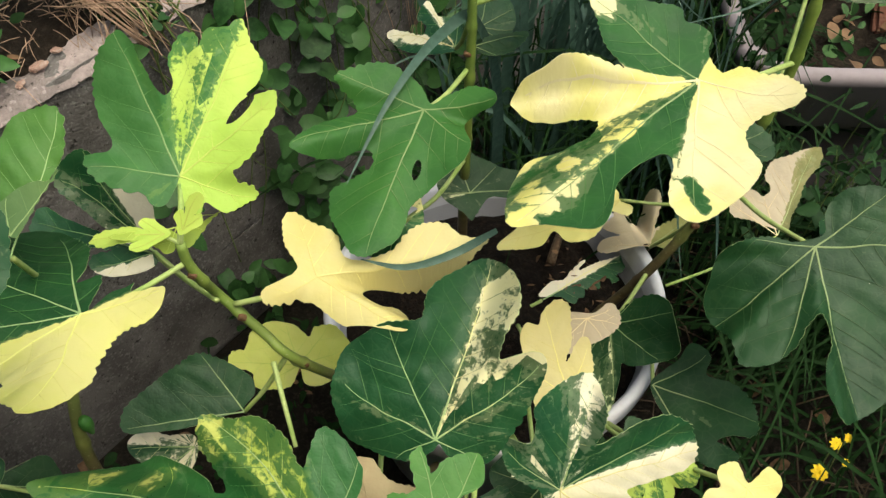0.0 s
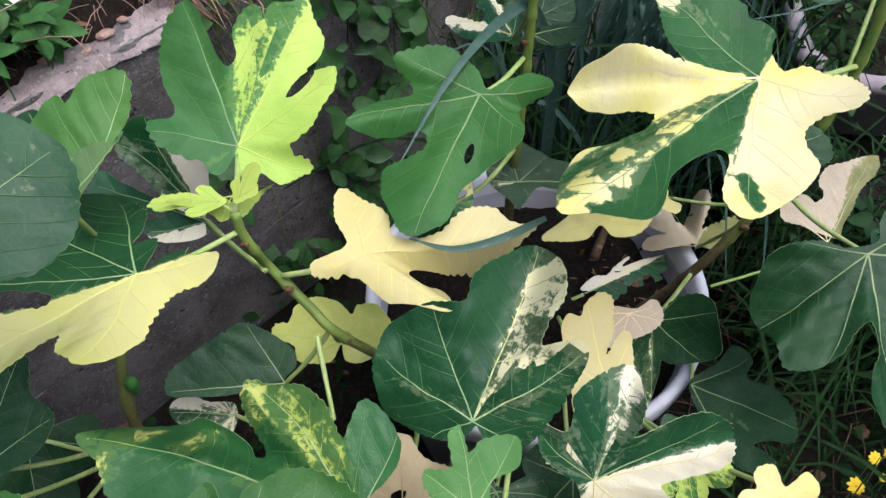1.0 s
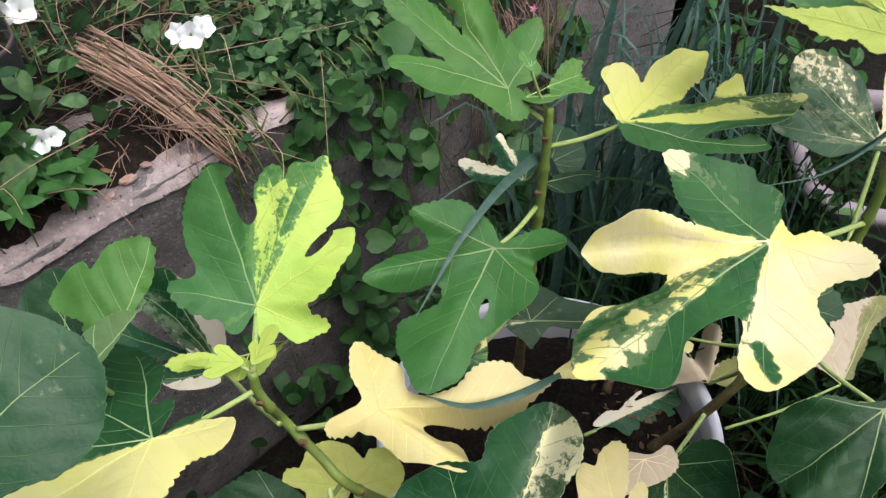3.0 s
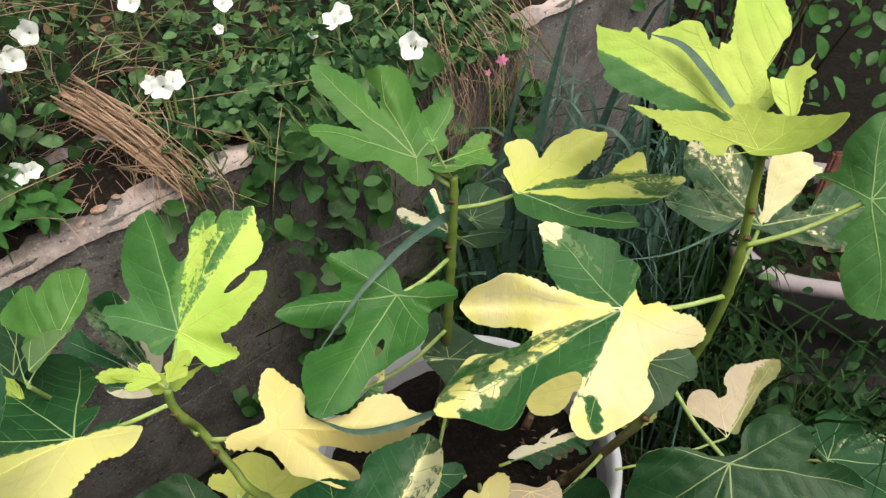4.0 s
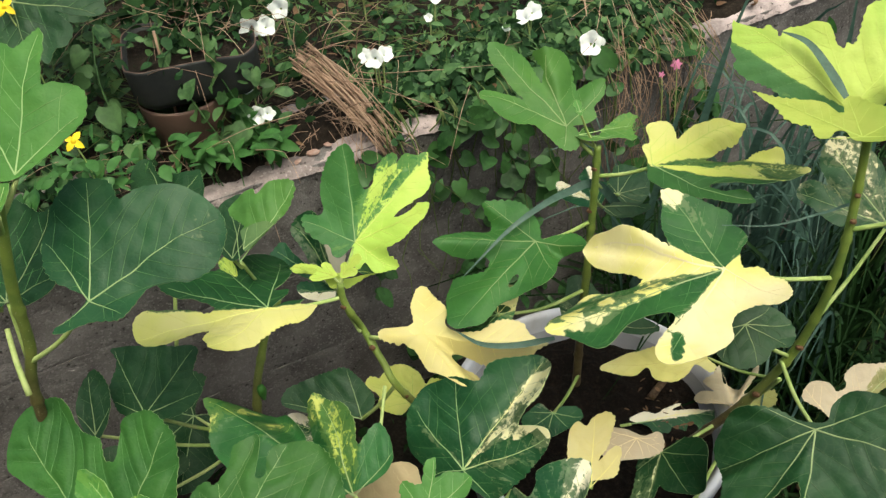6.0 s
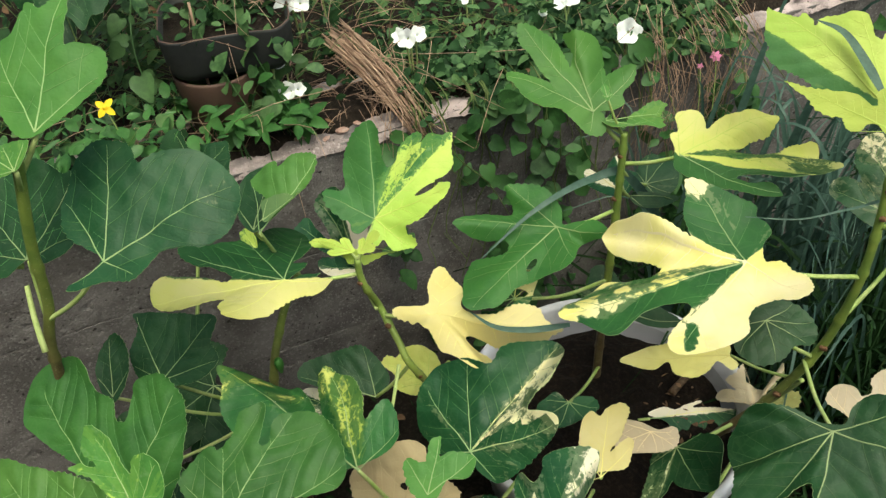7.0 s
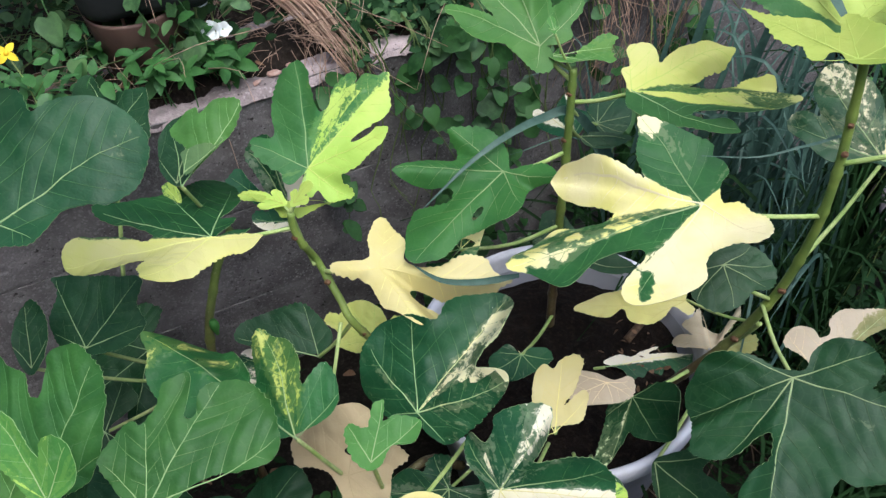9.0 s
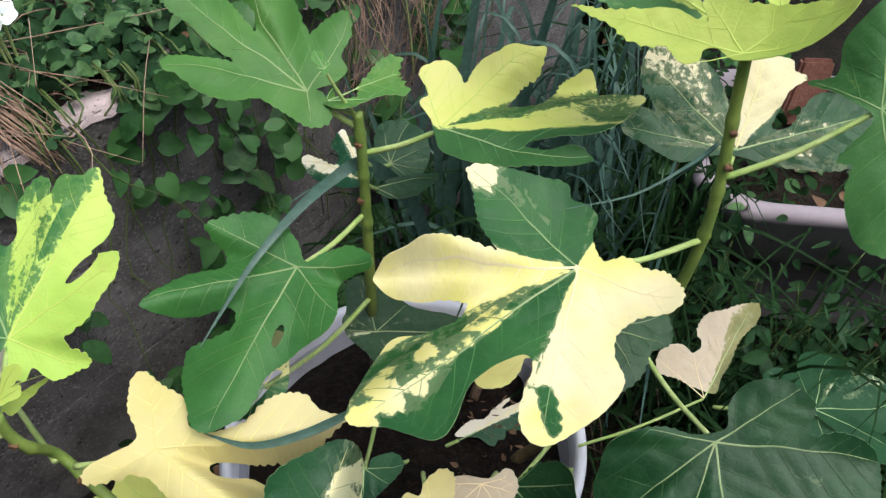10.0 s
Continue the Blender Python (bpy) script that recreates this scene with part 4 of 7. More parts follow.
fig_leaf(fig, (0.238, -0.071, 0.464), (-0.19, -0.38, 0.91),
         [(174, 0.064, 0.40, 0.020), (186, 0.078, 0.00, 0.005), (213, 0.099, 0.40, -0.023), (225, 0.094, 0.00, -0.000), (244, 0.107, 0.36, 0.004), (264, 0.072, 0.00, 0.016), (273, 0.134, 0.36, 0.006), (305, 0.087, 0.00, 0.000), (350, 0.127, 0.45, -0.009), (369, 0.082, 0.00, 0.003), (389, 0.100, 0.40, 0.014)],
         (0.195, 0.04, 0.42), "dark", ((0, 0.0), (180, 0.0)), edge=[(133, 8), (162, 18), (163, 35), (173, 53), (-177, 76), (-166, 85), (-155, 96), (-136, 99), (-128, 111), (-121, 105), (-111, 87), (-104, 62), (-96, 55), (-92, 76), (-98, 100), (-98, 119), (-95, 137), (-90, 136), (-81, 129), (-71, 121), (-66, 111), (-56, 92), (-50, 102), (-32, 113), (-16, 110), (-3, 104), (4, 84), (4, 63), (21, 73), (41, 64), (58, 48), (67, 28), (51, 13)],
         label="large plain dark green lobed leaf", drops=40)
fig_leaf(fig, (-0.271, -0.207, 0.550), (-0.00, 0.19, 0.98),
         [(121, 0.113, 0.45, -0.023), (203, 0.099, 0.30, 0.019), (236, 0.144, 0.34, 0.006), (256, 0.055, 0.00, 0.005), (273, 0.093, 0.34, 0.020), (316, 0.039, 0.00, -0.000), (366, 0.053, 0.34, 0.015)],
         (-0.221, -0.151, 0.532), "butter", ((60, 0.05), (120, 0.0), (170, 0.0), (215, 0.0), (226, 1.0), (360, 1.0), (380, 0.9), (400, 0.1)), edge=[(82, 22), (91, 36), (115, 35), (106, 50), (109, 80), (120, 122), (128, 146), (136, 134), (150, 102), (166, 88), (-171, 91), (-162, 107), (-154, 103), (-151, 86), (-151, 68), (-145, 51), (-139, 55), (-140, 74), (-141, 97), (-138, 118), (-132, 126), (-123, 124), (-113, 111), (-111, 92), (-109, 65), (-100, 78), (-86, 92), (-79, 87), (-67, 67), (-51, 43), (-31, 34), (-20, 42), (-12, 53), (-1, 56), (14, 51), (28, 32), (41, 36), (43, 30), (50, 21), (36, 5)],
         tooth=0.002, drops=40, label="leaf with one half butter yellow and the other green", stalk=0.0017)
fig_leaf(fig, (-0.068, 0.072, 0.635), (0.41, -0.45, 0.79),
         [(84, 0.063, 0.32, 0.005), (106, 0.044, 0.00, -0.006), (140, 0.080, 0.28, 0.009), (150, 0.051, 0.00, -0.004), (165, 0.116, 0.28, -0.004), (184, 0.055, 0.00, -0.003), (197, 0.097, 0.28, 0.005), (223, 0.037, 0.00, 0.005), (293, 0.026, 0.30, 0.000)],
         (-0.035, 0.078, 0.6), "young", ((0, 0.0), (180, 0.0)), edge=[(38, 7), (43, 20), (52, 33), (70, 37), (76, 55), (86, 66), (95, 60), (105, 45), (110, 51), (117, 72), (125, 82), (144, 87), (147, 88), (146, 65), (151, 54), (151, 63), (151, 81), (154, 96), (160, 112), (166, 119), (172, 108), (174, 92), (178, 71), (-178, 52), (-175, 68), (-169, 92), (-163, 96), (-160, 86), (-152, 73), (-144, 55), (-143, 35), (-107, 23), (-69, 25), (-36, 27), (-16, 22), (19, 11)],
         label="young mid green lobed leaf", tooth=0.0016)
fig_leaf(fig, (0.024, 0.078, 0.606), (-0.01, -0.13, 0.99),
         [(-13, 0.110, 0.34, 0.009), (-10, 0.053, 0.00, 0.006), (17, 0.149, 0.24, -0.003), (41, 0.054, 0.00, -0.010), (54, 0.115, 0.34, -0.004), (78, 0.043, 0.00, 0.008), (113, 0.046, 0.30, 0.014)],
         (-0.035, 0.078, 0.575), "lemon", ((-40, 0.0), (-4, 0.0), (4, 0.95), (16, 0.75), (20, 0.35), (38, 0.4), (46, 0.85), (60, 1.0), (150, 1.0), (170, 0.3)), edge=[(-114, 8), (-82, 22), (-56, 36), (-36, 56), (-24, 81), (-17, 106), (-14, 111), (-12, 101), (-13, 72), (-12, 63), (-9, 84), (-6, 113), (10, 138), (17, 153), (23, 140), (44, 162), (45, 140), (44, 120), (31, 84), (34, 56), (44, 77), (47, 98), (50, 112), (53, 118), (60, 99), (63, 82), (69, 59), (70, 42), (80, 47), (90, 54), (107, 49), (117, 43), (113, 29), (133, 25), (141, 9)],
         spots=((0.12, 0.03, 0.03, 0.3),), label="leaf in stripes of yellow and green")
fig_leaf(fig, (0.038, -0.248, 0.398), (0.15, -0.79, 0.60),
         [(-35, 0.096, 0.34, -0.047), (9, 0.052, 0.00, -0.000), (31, 0.104, 0.30, 0.011), (38, 0.091, 0.00, 0.005), (47, 0.104, 0.40, 0.010), (77, 0.045, 0.00, 0.009), (85, 0.087, 0.34, -0.010), (130, 0.038, 0.00, 0.001), (153, 0.050, 0.40, -0.006)],
         (0.01, -0.13, 0.25), "mottled", ((-60, 1.0), (20, 1.0), (30, 0.95), (38, 0.05), (52, 0.12), (66, 0.3), (84, 0.38), (100, 0.34), (160, 0.4), (230, 0.45)), edge=[(-164, 14), (-177, 24), (171, 39), (159, 50), (145, 57), (133, 46), (122, 58), (120, 70), (106, 80), (91, 89), (85, 87), (80, 75), (76, 55), (73, 46), (67, 54), (60, 74), (54, 92), (44, 103), (37, 103), (28, 100), (20, 92), (13, 56), (4, 51), (-7, 71), (-17, 89), (-38, 75), (-54, 57), (-72, 51), (-94, 45), (-95, 24)],
         label="mottled leaf with a pinkish white lower lobe")
fig_leaf(fig, (-0.112, -0.322, 0.489), (-0.02, -0.33, 0.95),
         [(71, 0.055, 0.40, 0.003), (108, 0.044, 0.00, 0.005), (139, 0.111, 0.34, -0.003), (160, 0.083, 0.00, -0.024), (171, 0.175, 0.36, 0.012)],
         (-0.088, -0.249, 0.270), "blotched", ((40, 0.0), (92, 0.05), (106, 0.4), (130, 0.42), (146, 0.38), (154, 0.2), (164, 0.05), (169, 0.3), (172, 0.42), (175, 0.1), (180, 0.0)), edge=[(56, 26), (63, 44), (68, 49), (81, 59), (92, 66), (98, 63), (108, 46), (112, 47), (114, 64), (118, 75), (124, 86), (133, 96), (138, 111), (144, 108), (148, 99), (152, 84), (156, 73), (160, 79), (157, 88), (156, 98), (156, 111), (157, 127), (159, 141), (165, 158), (171, 180), (175, 164), (-177, 150), (-170, 123), (-166, 70), (-158, 18)],
         spots=((-0.08, 0.055, 0.016, 0.6), (-0.05, 0.012, 0.012, 0.7), (-0.115, 0.036, 0.015, 0.55), (-0.15, 0.03, 0.014, 0.5), (-0.16, 0.008, 0.014, 0.6)), drops=150, label="green leaf splashed with lime yellow blotches")
fig_leaf(fig, (0.188, 0.084, 0.709), (-0.01, -0.68, 0.73),
         [(47, 0.074, 0.30, 0.006), (72, 0.106, 0.30, -0.012), (120, 0.087, 0.30, 0.001), (153, 0.129, 0.30, 0.004)],
         (0.205, 0.043, 0.715), "lime", ((0, 1.0), (100, 1.0), (140, 1.0), (157, 0.95), (163, 0.05), (200, 0.0), (215, 0.9), (300, 1.0)), edge=[(-82, 8), (-176, 23), (-176, 37), (-177, 56), (176, 67), (172, 100), (169, 110), (166, 110), (162, 118), (153, 132), (152, 129), (147, 109), (144, 109), (143, 99), (144, 93), (138, 95), (130, 89), (124, 87), (117, 82), (115, 73), (115, 63), (111, 57), (106, 62), (102, 60), (99, 68), (98, 85), (94, 99), (86, 106), (77, 105), (71, 97), (65, 81), (66, 71), (67, 59), (67, 48), (62, 41), (35, 33), (-10, 15)],
         label="bright lime yellow young leaf with one green flank", tooth=0.0018)
fig_leaf(fig, (0.201, 0.035, 0.717), (-0.34, -0.34, 0.88),
         [(178, 0.037, 0.30, 0.005), (350, 0.066, 0.30, 0.027), (512, 0.094, 0.30, 0.010)],
         (0.205, 0.043, 0.712), "lime", ((0, 0.9), (120, 0.8), (180, 0.75), (250, 0.9)), edge=[(-129, 5), (152, 15), (160, 22), (178, 25), (177, 35), (160, 44), (163, 54), (160, 67), (153, 82), (150, 107), (148, 88), (142, 70), (131, 51), (124, 30), (112, 42), (100, 41), (78, 31), (44, 33), (18, 47), (6, 61), (-1, 57), (-10, 42), (-20, 27)],
         label="small lime green leaf at the shoot tip")
fig_leaf(fig, (0.299, 0.053, 0.671), (-0.11, -0.71, 0.69),
         [(148, 0.044, 0.40, -0.030), (274, 0.092, 0.40, -0.011), (442, 0.067, 0.40, -0.000)],
         (0.216, 0.04, 0.615), "lime", ((0, 0.14), (180, 0.14)), edge=[(-125, 19), (-128, 39), (-114, 38), (-110, 57), (-98, 84), (-85, 93), (-75, 91), (-66, 63), (-59, 76), (-36, 69), (-21, 53), (8, 63), (38, 55), (64, 57), (80, 68), (91, 65), (112, 48), (133, 32), (150, 42), (154, 21), (-138, 6)],
         label="mid green lobed leaf with paler mottling")
fig_leaf(fig, (0.255, 0.146, 0.547), (-0.01, -0.57, 0.82),
         [(80, 0.08, 0.40, 0.006), (134, 0.102, 0.34, 0.008), (172, 0.092, 0.40, 0.002), (20, 0.13, 0.34, -0.004)],
         (0.216, 0.042, 0.5), "splashed", ((-40, 0.0), (6, 0.02), (20, 0.3), (30, 0.42), (36, 0.1), (44, 0.05), (50, 0.6), (56, 1.0), (96, 1.0), (104, 0.3), (118, 0.46), (134, 0.42), (146, 0.2), (158, 0.5), (168, 0.36), (178, 0.14), (190, 0.02), (300, 0.0)),
         edge=[(-163, 24), (-162, 40), (-169, 55), (-179, 73), (176, 88), (171, 94), (165, 93), (159, 85), (157, 70), (150, 88), (146, 97), (141, 102), (136, 105), (131, 105), (125, 99), (119, 89), (112, 77), (108, 65), (104, 50), (103, 31), (91, 14), (88, 31), (89, 50), (88, 69), (80, 78), (70, 83), (62, 85), (58, 79), (50, 81), (52, 66), (49, 53), (38, 34), (29, 48), (40, 76), (32, 96), (24, 122), (17, 135), (11, 136), (0, 113), (-6, 88), (-12, 58), (-21, 28), (-60, 6), (-150, 8)],
         label="mottled leaf with a cream lobe")
fig_leaf(fig, (-0.179, -0.116, 0.336), (0.12, -0.44, 0.89),
         [(25, 0.045, 0.40, 0.006), (184, 0.059, 0.40, 0.009)],
         (-0.17, -0.155, 0.42), "lemon", ((0, 1.0), (180, 1.0)), edge=[(-65, 17), (-37, 27), (-6, 36), (20, 47), (51, 46), (74, 36), (76, 26), (105, 36), (131, 45), (153, 50), (169, 48), (175, 58), (-174, 58), (-164, 41), (-147, 41), (-133, 32), (-102, 19), (-63, 3)],
         label="dull yellow leaf with small dead holes")
fig_leaf(fig, (-0.214, -0.171, 0.352), (0.20, -0.44, 0.87),
         [(136, 0.060, 0.40, 0.004), (196, 0.095, 0.40, 0.003)],
         (-0.17, -0.155, 0.42), "dark", ((0, 0.0), (180, 0.0)), edge=[(90, 6), (70, 17), (88, 28), (116, 41), (135, 60), (157, 69), (176, 82), (-173, 95), (-163, 95), (-159, 68), (-156, 37), (166, 4)],
         label="dark green leaf low on the stem")
fig_leaf(fig, (-0.281, -0.087, 0.457), (0.33, -0.62, 0.71),
         [(139, 0.095, 0.40, 0.018), (158, 0.089, 0.30, 0.003)],
         (-0.217, -0.14, 0.47), "mottled", ((0, 0.3), (60, 0.5), (100, 0.6), (110, 0.95), (134, 0.95), (140, 0.15), (160, 0.3), (190, 0.3)), edge=[(110, 6), (102, 20), (109, 43), (118, 62), (130, 71), (135, 81), (140, 94), (151, 96), (161, 88), (163, 70), (168, 46), (179, 23), (-170, 8)],
         label="dark mottled leaf with a cream patch")
fig_leaf(fig, (0.053, -0.152, 0.360), (0.02, -0.35, 0.94),
         [(69, 0.044, 0.40, 0.004), (106, 0.080, 0.40, 0.003)],
         (0.02, -0.02, 0.26), "cream", ((0, 1.0), (180, 1.0)), edge=[(-139, 33), (-172, 29), (151, 38), (138, 52), (131, 62), (121, 69), (113, 63), (107, 74), (98, 81), (91, 78), (88, 66), (87, 47), (94, 29), (81, 45), (71, 50), (55, 36), (44, 25), (88, 7), (-158, 18)],
         label="small butter cream leaf")
fig_leaf(fig, (0.076, -0.065, 0.345), (0.00, -0.41, 0.91),
         [(23, 0.023, 0.40, -0.000)],
         (0.09, 0.0, 0.235), "dry", ((0, 1.0), (180, 1.0)), edge=[(-159, 40), (-128, 41), (-86, 25), (-9, 30), (34, 26), (39, 8), (161, 17), (180, 34)],
         label="withering pinkish cream leaf")
fig_leaf(fig, (0.103, -0.050, 0.314), (-0.43, -0.37, 0.82),
         [(-100, 0.081, 0.30, 0.000), (-48, 0.066, 0.40, -0.002), (-5, 0.067, 0.40, 0.019)],
         (0.15, 0.025, 0.3), "dark", ((0, 0.0), (180, 0.0), (205, 0.38), (255, 0.42), (275, 0.1)), edge=[(39, 10), (31, 32), (17, 50), (3, 61), (-12, 62), (-29, 69), (-38, 68), (-53, 56), (-75, 44), (-87, 38), (-93, 55), (-105, 87), (-111, 86), (-118, 64), (-132, 41), (-156, 29), (-157, 10)],
         label="dark green leaf over the pot rim")
fig_leaf(fig, (0.272, 0.047, 0.332), (0.0, -0.3, 0.95),
         [(64, 0.1, 0.30, 0.004), (140, 0.056, 0.30, -0.003)],
         (0.16, -0.005, 0.315), "dry", ((-60, 0.3), (40, 0.2), (56, 0.16), (64, 0.3), (70, 0.5), (76, 0.95), (200, 1.0)), edge=[(109, 8), (146, 28), (152, 48), (131, 59), (112, 54), (103, 43), (92, 51), (95, 65), (87, 83), (76, 90), (67, 104), (61, 107), (57, 90), (60, 67), (56, 43), (52, 26), (30, 12)],
         label="cream leaf with a dark mottled edge", stalk=0.0012)
fig_leaf(fig, (0.119, 0.079, 0.344), (-0.14, -0.57, 0.81),
         [(-166, 0.128, 0.40, -0.009), (-160, 0.070, 0.00, -0.001), (-135, 0.050, 0.40, 0.006)],
         (0.2, 0.04, 0.39), "cream", ((0, 1.0), (180, 1.0)), edge=[(98, 8), (120, 18), (144, 28), (169, 43), (-180, 68), (-173, 94), (-167, 122), (-163, 133), (-158, 113), (-154, 92), (-159, 74), (-148, 68), (-140, 60), (-130, 47), (-126, 30), (-136, 16), (-68, 18), (-33, 14), (-96, 1)],
         label="hanging cream leaf", stalk=0.0016)
fig_leaf(fig, (0.162, 0.078, 0.271), (-0.24, -0.23, 0.94),
         [(74, 0.064, 0.40, 0.000), (102, 0.038, 0.00, -0.031), (119, 0.067, 0.40, 0.000), (167, 0.057, 0.30, -0.027)],
         (0.2, 0.04, 0.39), "dry", ((-70, 0.1), (30, 0.1), (58, 0.2), (66, 0.95), (250, 1.0), (280, 0.2)), edge=[(49, 3), (-16, 17), (-2, 27), (17, 48), (37, 53), (48, 35), (70, 22), (69, 38), (72, 62), (80, 74), (89, 98), (91, 81), (97, 71), (108, 37), (122, 36), (118, 52), (118, 63), (131, 55), (143, 59), (145, 36), (150, 44), (155, 57), (165, 59), (173, 42), (165, 12), (124, 5)],
         label="withering cream leaf with a scorched gap and a dark flank")
fig_leaf(fig, (0.153, -0.026, 0.527), (0.1, -0.3, 0.95),
         [(-60, 0.045, 0.40, -0.004), (-10, 0.05, 0.4, 0.0)],
         (0.2, 0.04, 0.43), "dark", ((0, 0.0), (180, 0.0)), edge=[(146, 21), (68, 29), (38, 39), (12, 46), (-6, 44), (-22, 34), (-47, 40), (-71, 44), (-91, 44), (-115, 40), (-164, 24)],
         label="dark green leaf in shade", wave=0.002)
fig_leaf(fig, (-0.029, -0.331, 0.407), (-0.00, -0.41, 0.91),
         [(-159, 0.061, 0.40, -0.000)],
         (-0.02, -0.19, 0.36), "cream", ((0, 1.0), (180, 1.0)), edge=[(-142, 4), (176, 22), (-173, 45), (-156, 61), (-141, 57), (-126, 75), (-100, 80), (-71, 82), (-42, 89), (-19, 95), (6, 89), (22, 76), (33, 58), (44, 52), (52, 59), (71, 47), (96, 31), (100, 12)],
         label="broad pale yellow leaf")
fig_leaf(fig, (-0.045, -0.314, 0.490), (0.02, -0.34, 0.94),
         [(66, 0.052, 0.30, -0.002), (107, 0.050, 0.30, -0.001)],
         (-0.088, -0.249, 0.270), "young", ((0, 0.0), (180, 0.0)), edge=[(10, 9), (62, 21), (50, 39), (65, 52), (89, 43), (101, 34), (105, 51), (116, 46), (125, 29), (146, 38), (161, 33), (-170, 17), (-88, 7)],
         label="small bright green young leaf", tooth=0.0018)
fig_leaf(fig, (-0.095, -0.292, 0.390), (0.14, -0.70, 0.70),
         [(108, 0.069, 0.40, -0.000)],
         (-0.1, -0.18, 0.33), "beige", ((0, 1.0), (180, 1.0)), edge=[(-174, 60), (167, 63), (139, 64), (118, 67), (100, 66), (82, 51), (55, 60), (44, 61), (34, 43), (2, 42), (-33, 48), (-50, 82), (-57, 82), (-67, 34), (-144, 16), (-162, 34), (-160, 52)],
         label="withered beige leaf hanging down", wave=0.005, holes=((-0.0079, 0.0216, 0.006, 0.004, 30),))
fig_leaf(fig, (-0.231, -0.130, 0.542), (0.24, -0.24, 0.94),
         [(48, 0.032, 0.30, -0.021), (212, 0.043, 0.30, 0.020)],
         (-0.222, -0.15, 0.55), "lime", ((0, 0.95), (180, 0.9)), edge=[(-48, 17), (1, 16), (52, 38), (33, 17), (-45, 6), (-156, 6), (-135, 15), (-153, 31), (-148, 43), (-131, 23), (-94, 21), (-68, 13)],
         label="tiny lime leaf opening at the shoot tip", petiole=False)
fig_leaf(fig, (-0.049, 0.140, 0.482), (-0.24, -0.30, 0.93),
         [(115, 0.053, 0.30, -0.000), (152, 0.079, 0.30, -0.017)],
         (-0.036, 0.076, 0.56), "mottled", ((0, 0.02), (100, 0.1), (112, 0.7), (122, 0.3), (138, 0.1), (146, 0.9), (157, 0.6), (165, 0.05)), edge=[(55, 15), (84, 32), (110, 40), (113, 60), (130, 56), (132, 42), (145, 42), (146, 73), (151, 81), (163, 59), (180, 28), (-90, 4)],
         label="small leaf with cream edges")
fig_leaf(fig, (-0.032, 0.106, 0.511), (0.12, -0.37, 0.92),
         [(23, 0.055, 0.40, -0.012)],
         (-0.036, 0.076, 0.55), "dark", ((0, 0.0), (180, 0.0)), edge=[(-41, 9), (-14, 23), (7, 38), (28, 56), (34, 41), (41, 20), (68, 5)],
         label="small plain green leaf")
fig_leaf(fig, (-0.082, -0.079, 0.493), (0.01, -0.39, 0.92),
         [(77, 0.019, 0.40, -0.007)],
         (-0.038, 0.076, 0.4), "cream", ((0, 0.3), (90, 0.8), (200, 0.2)), edge=[(-129, 32), (-75, 17), (6, 15), (74, 33), (94, 46), (125, 39), (153, 21), (76, 14), (44, 13), (-123, 18), (-151, 40)],
         label="yellowing leaf in shade")
fig_leaf(fig, (-0.027, 0.149, 0.498), (0.01, -0.37, 0.93),
         [(74, 0.049, 0.40, -0.005)],
         (-0.036, 0.076, 0.57), "dark", ((0, 0.0), (180, 0.0)), edge=[(-140, 13), (-60, 20), (-12, 29), (28, 37), (57, 44), (87, 44), (111, 41), (133, 24)],
         label="small dark green leaf behind the stem")
fig_leaf(fig, (0.146, -0.089, 0.270), (-0.25, -0.29, 0.92),
         [(-27, 0.100, 0.40, 0.005)],
         (0.16, 0.0, 0.26), "dark", ((0, 0.0), (90, 0.0), (180, 0.2), (250, 0.2), (290, 0.22), (300, 0.05)), edge=[(-80, 24), (-68, 40), (-60, 52), (-70, 61), (-68, 78), (-60, 95), (-48, 100), (-47, 89), (-49, 76), (-39, 85), (-36, 98), (-30, 101), (-16, 90), (-5, 73), (4, 51), (19, 60), (30, 60), (41, 53), (38, 34), (44, 19), (146, 2)],
         label="very dark leaf with pale flecks hanging by the pot", side_veins=False)
fig_leaf(fig, (0.050, 0.036, 0.226), (0.21, -0.29, 0.93),
         [(33, 0.111, 0.40, -0.004)],
         (-0.02, 0.0, 0.22), "mottled", ((-60, 0.0), (0, 0.0), (33, 0.03), (40, 0.95), (90, 1.0), (180, 0.5)), edge=[(20, 19), (2, 38), (20, 66), (23, 95), (27, 94), (29, 106), (36, 114), (41, 87), (46, 58), (48, 71), (51, 69), (52, 50), (50, 35), (71, 22), (148, 6)],
         label="dark leaf with one cream edge lying in the pot")
fig_leaf(fig, (-0.029, -0.044, 0.306), (0.00, -0.41, 0.91),
         [(-128, 0.035, 0.40, 0.000)],
         (-0.036, 0.074, 0.24), "mottled", ((0, 0.0), (60, 0.1), (80, 0.9), (150, 0.95), (170, 0.1)), edge=[(-44, 1), (164, 20), (-165, 29), (-146, 39), (-115, 41), (-80, 30), (-29, 26), (10, 35), (35, 29), (58, 12)],
         label="small dark leaf with a cream sector by the upright stem")
fig_leaf(fig, (-0.264, -0.183, 0.307), (0.00, -0.41, 0.91),
         [(-176, 0.056, 0.40, 0.000)],
         (-0.16, -0.19, 0.25), "mottled", ((0, 0.5), (90, 0.6), (180, 0.45)), edge=[(158, 24), (164, 43), (174, 56), (-174, 56), (-151, 43), (-119, 33), (-95, 20), (-54, 6), (99, 10)],
         label="cream and green mottled leaf in shade")
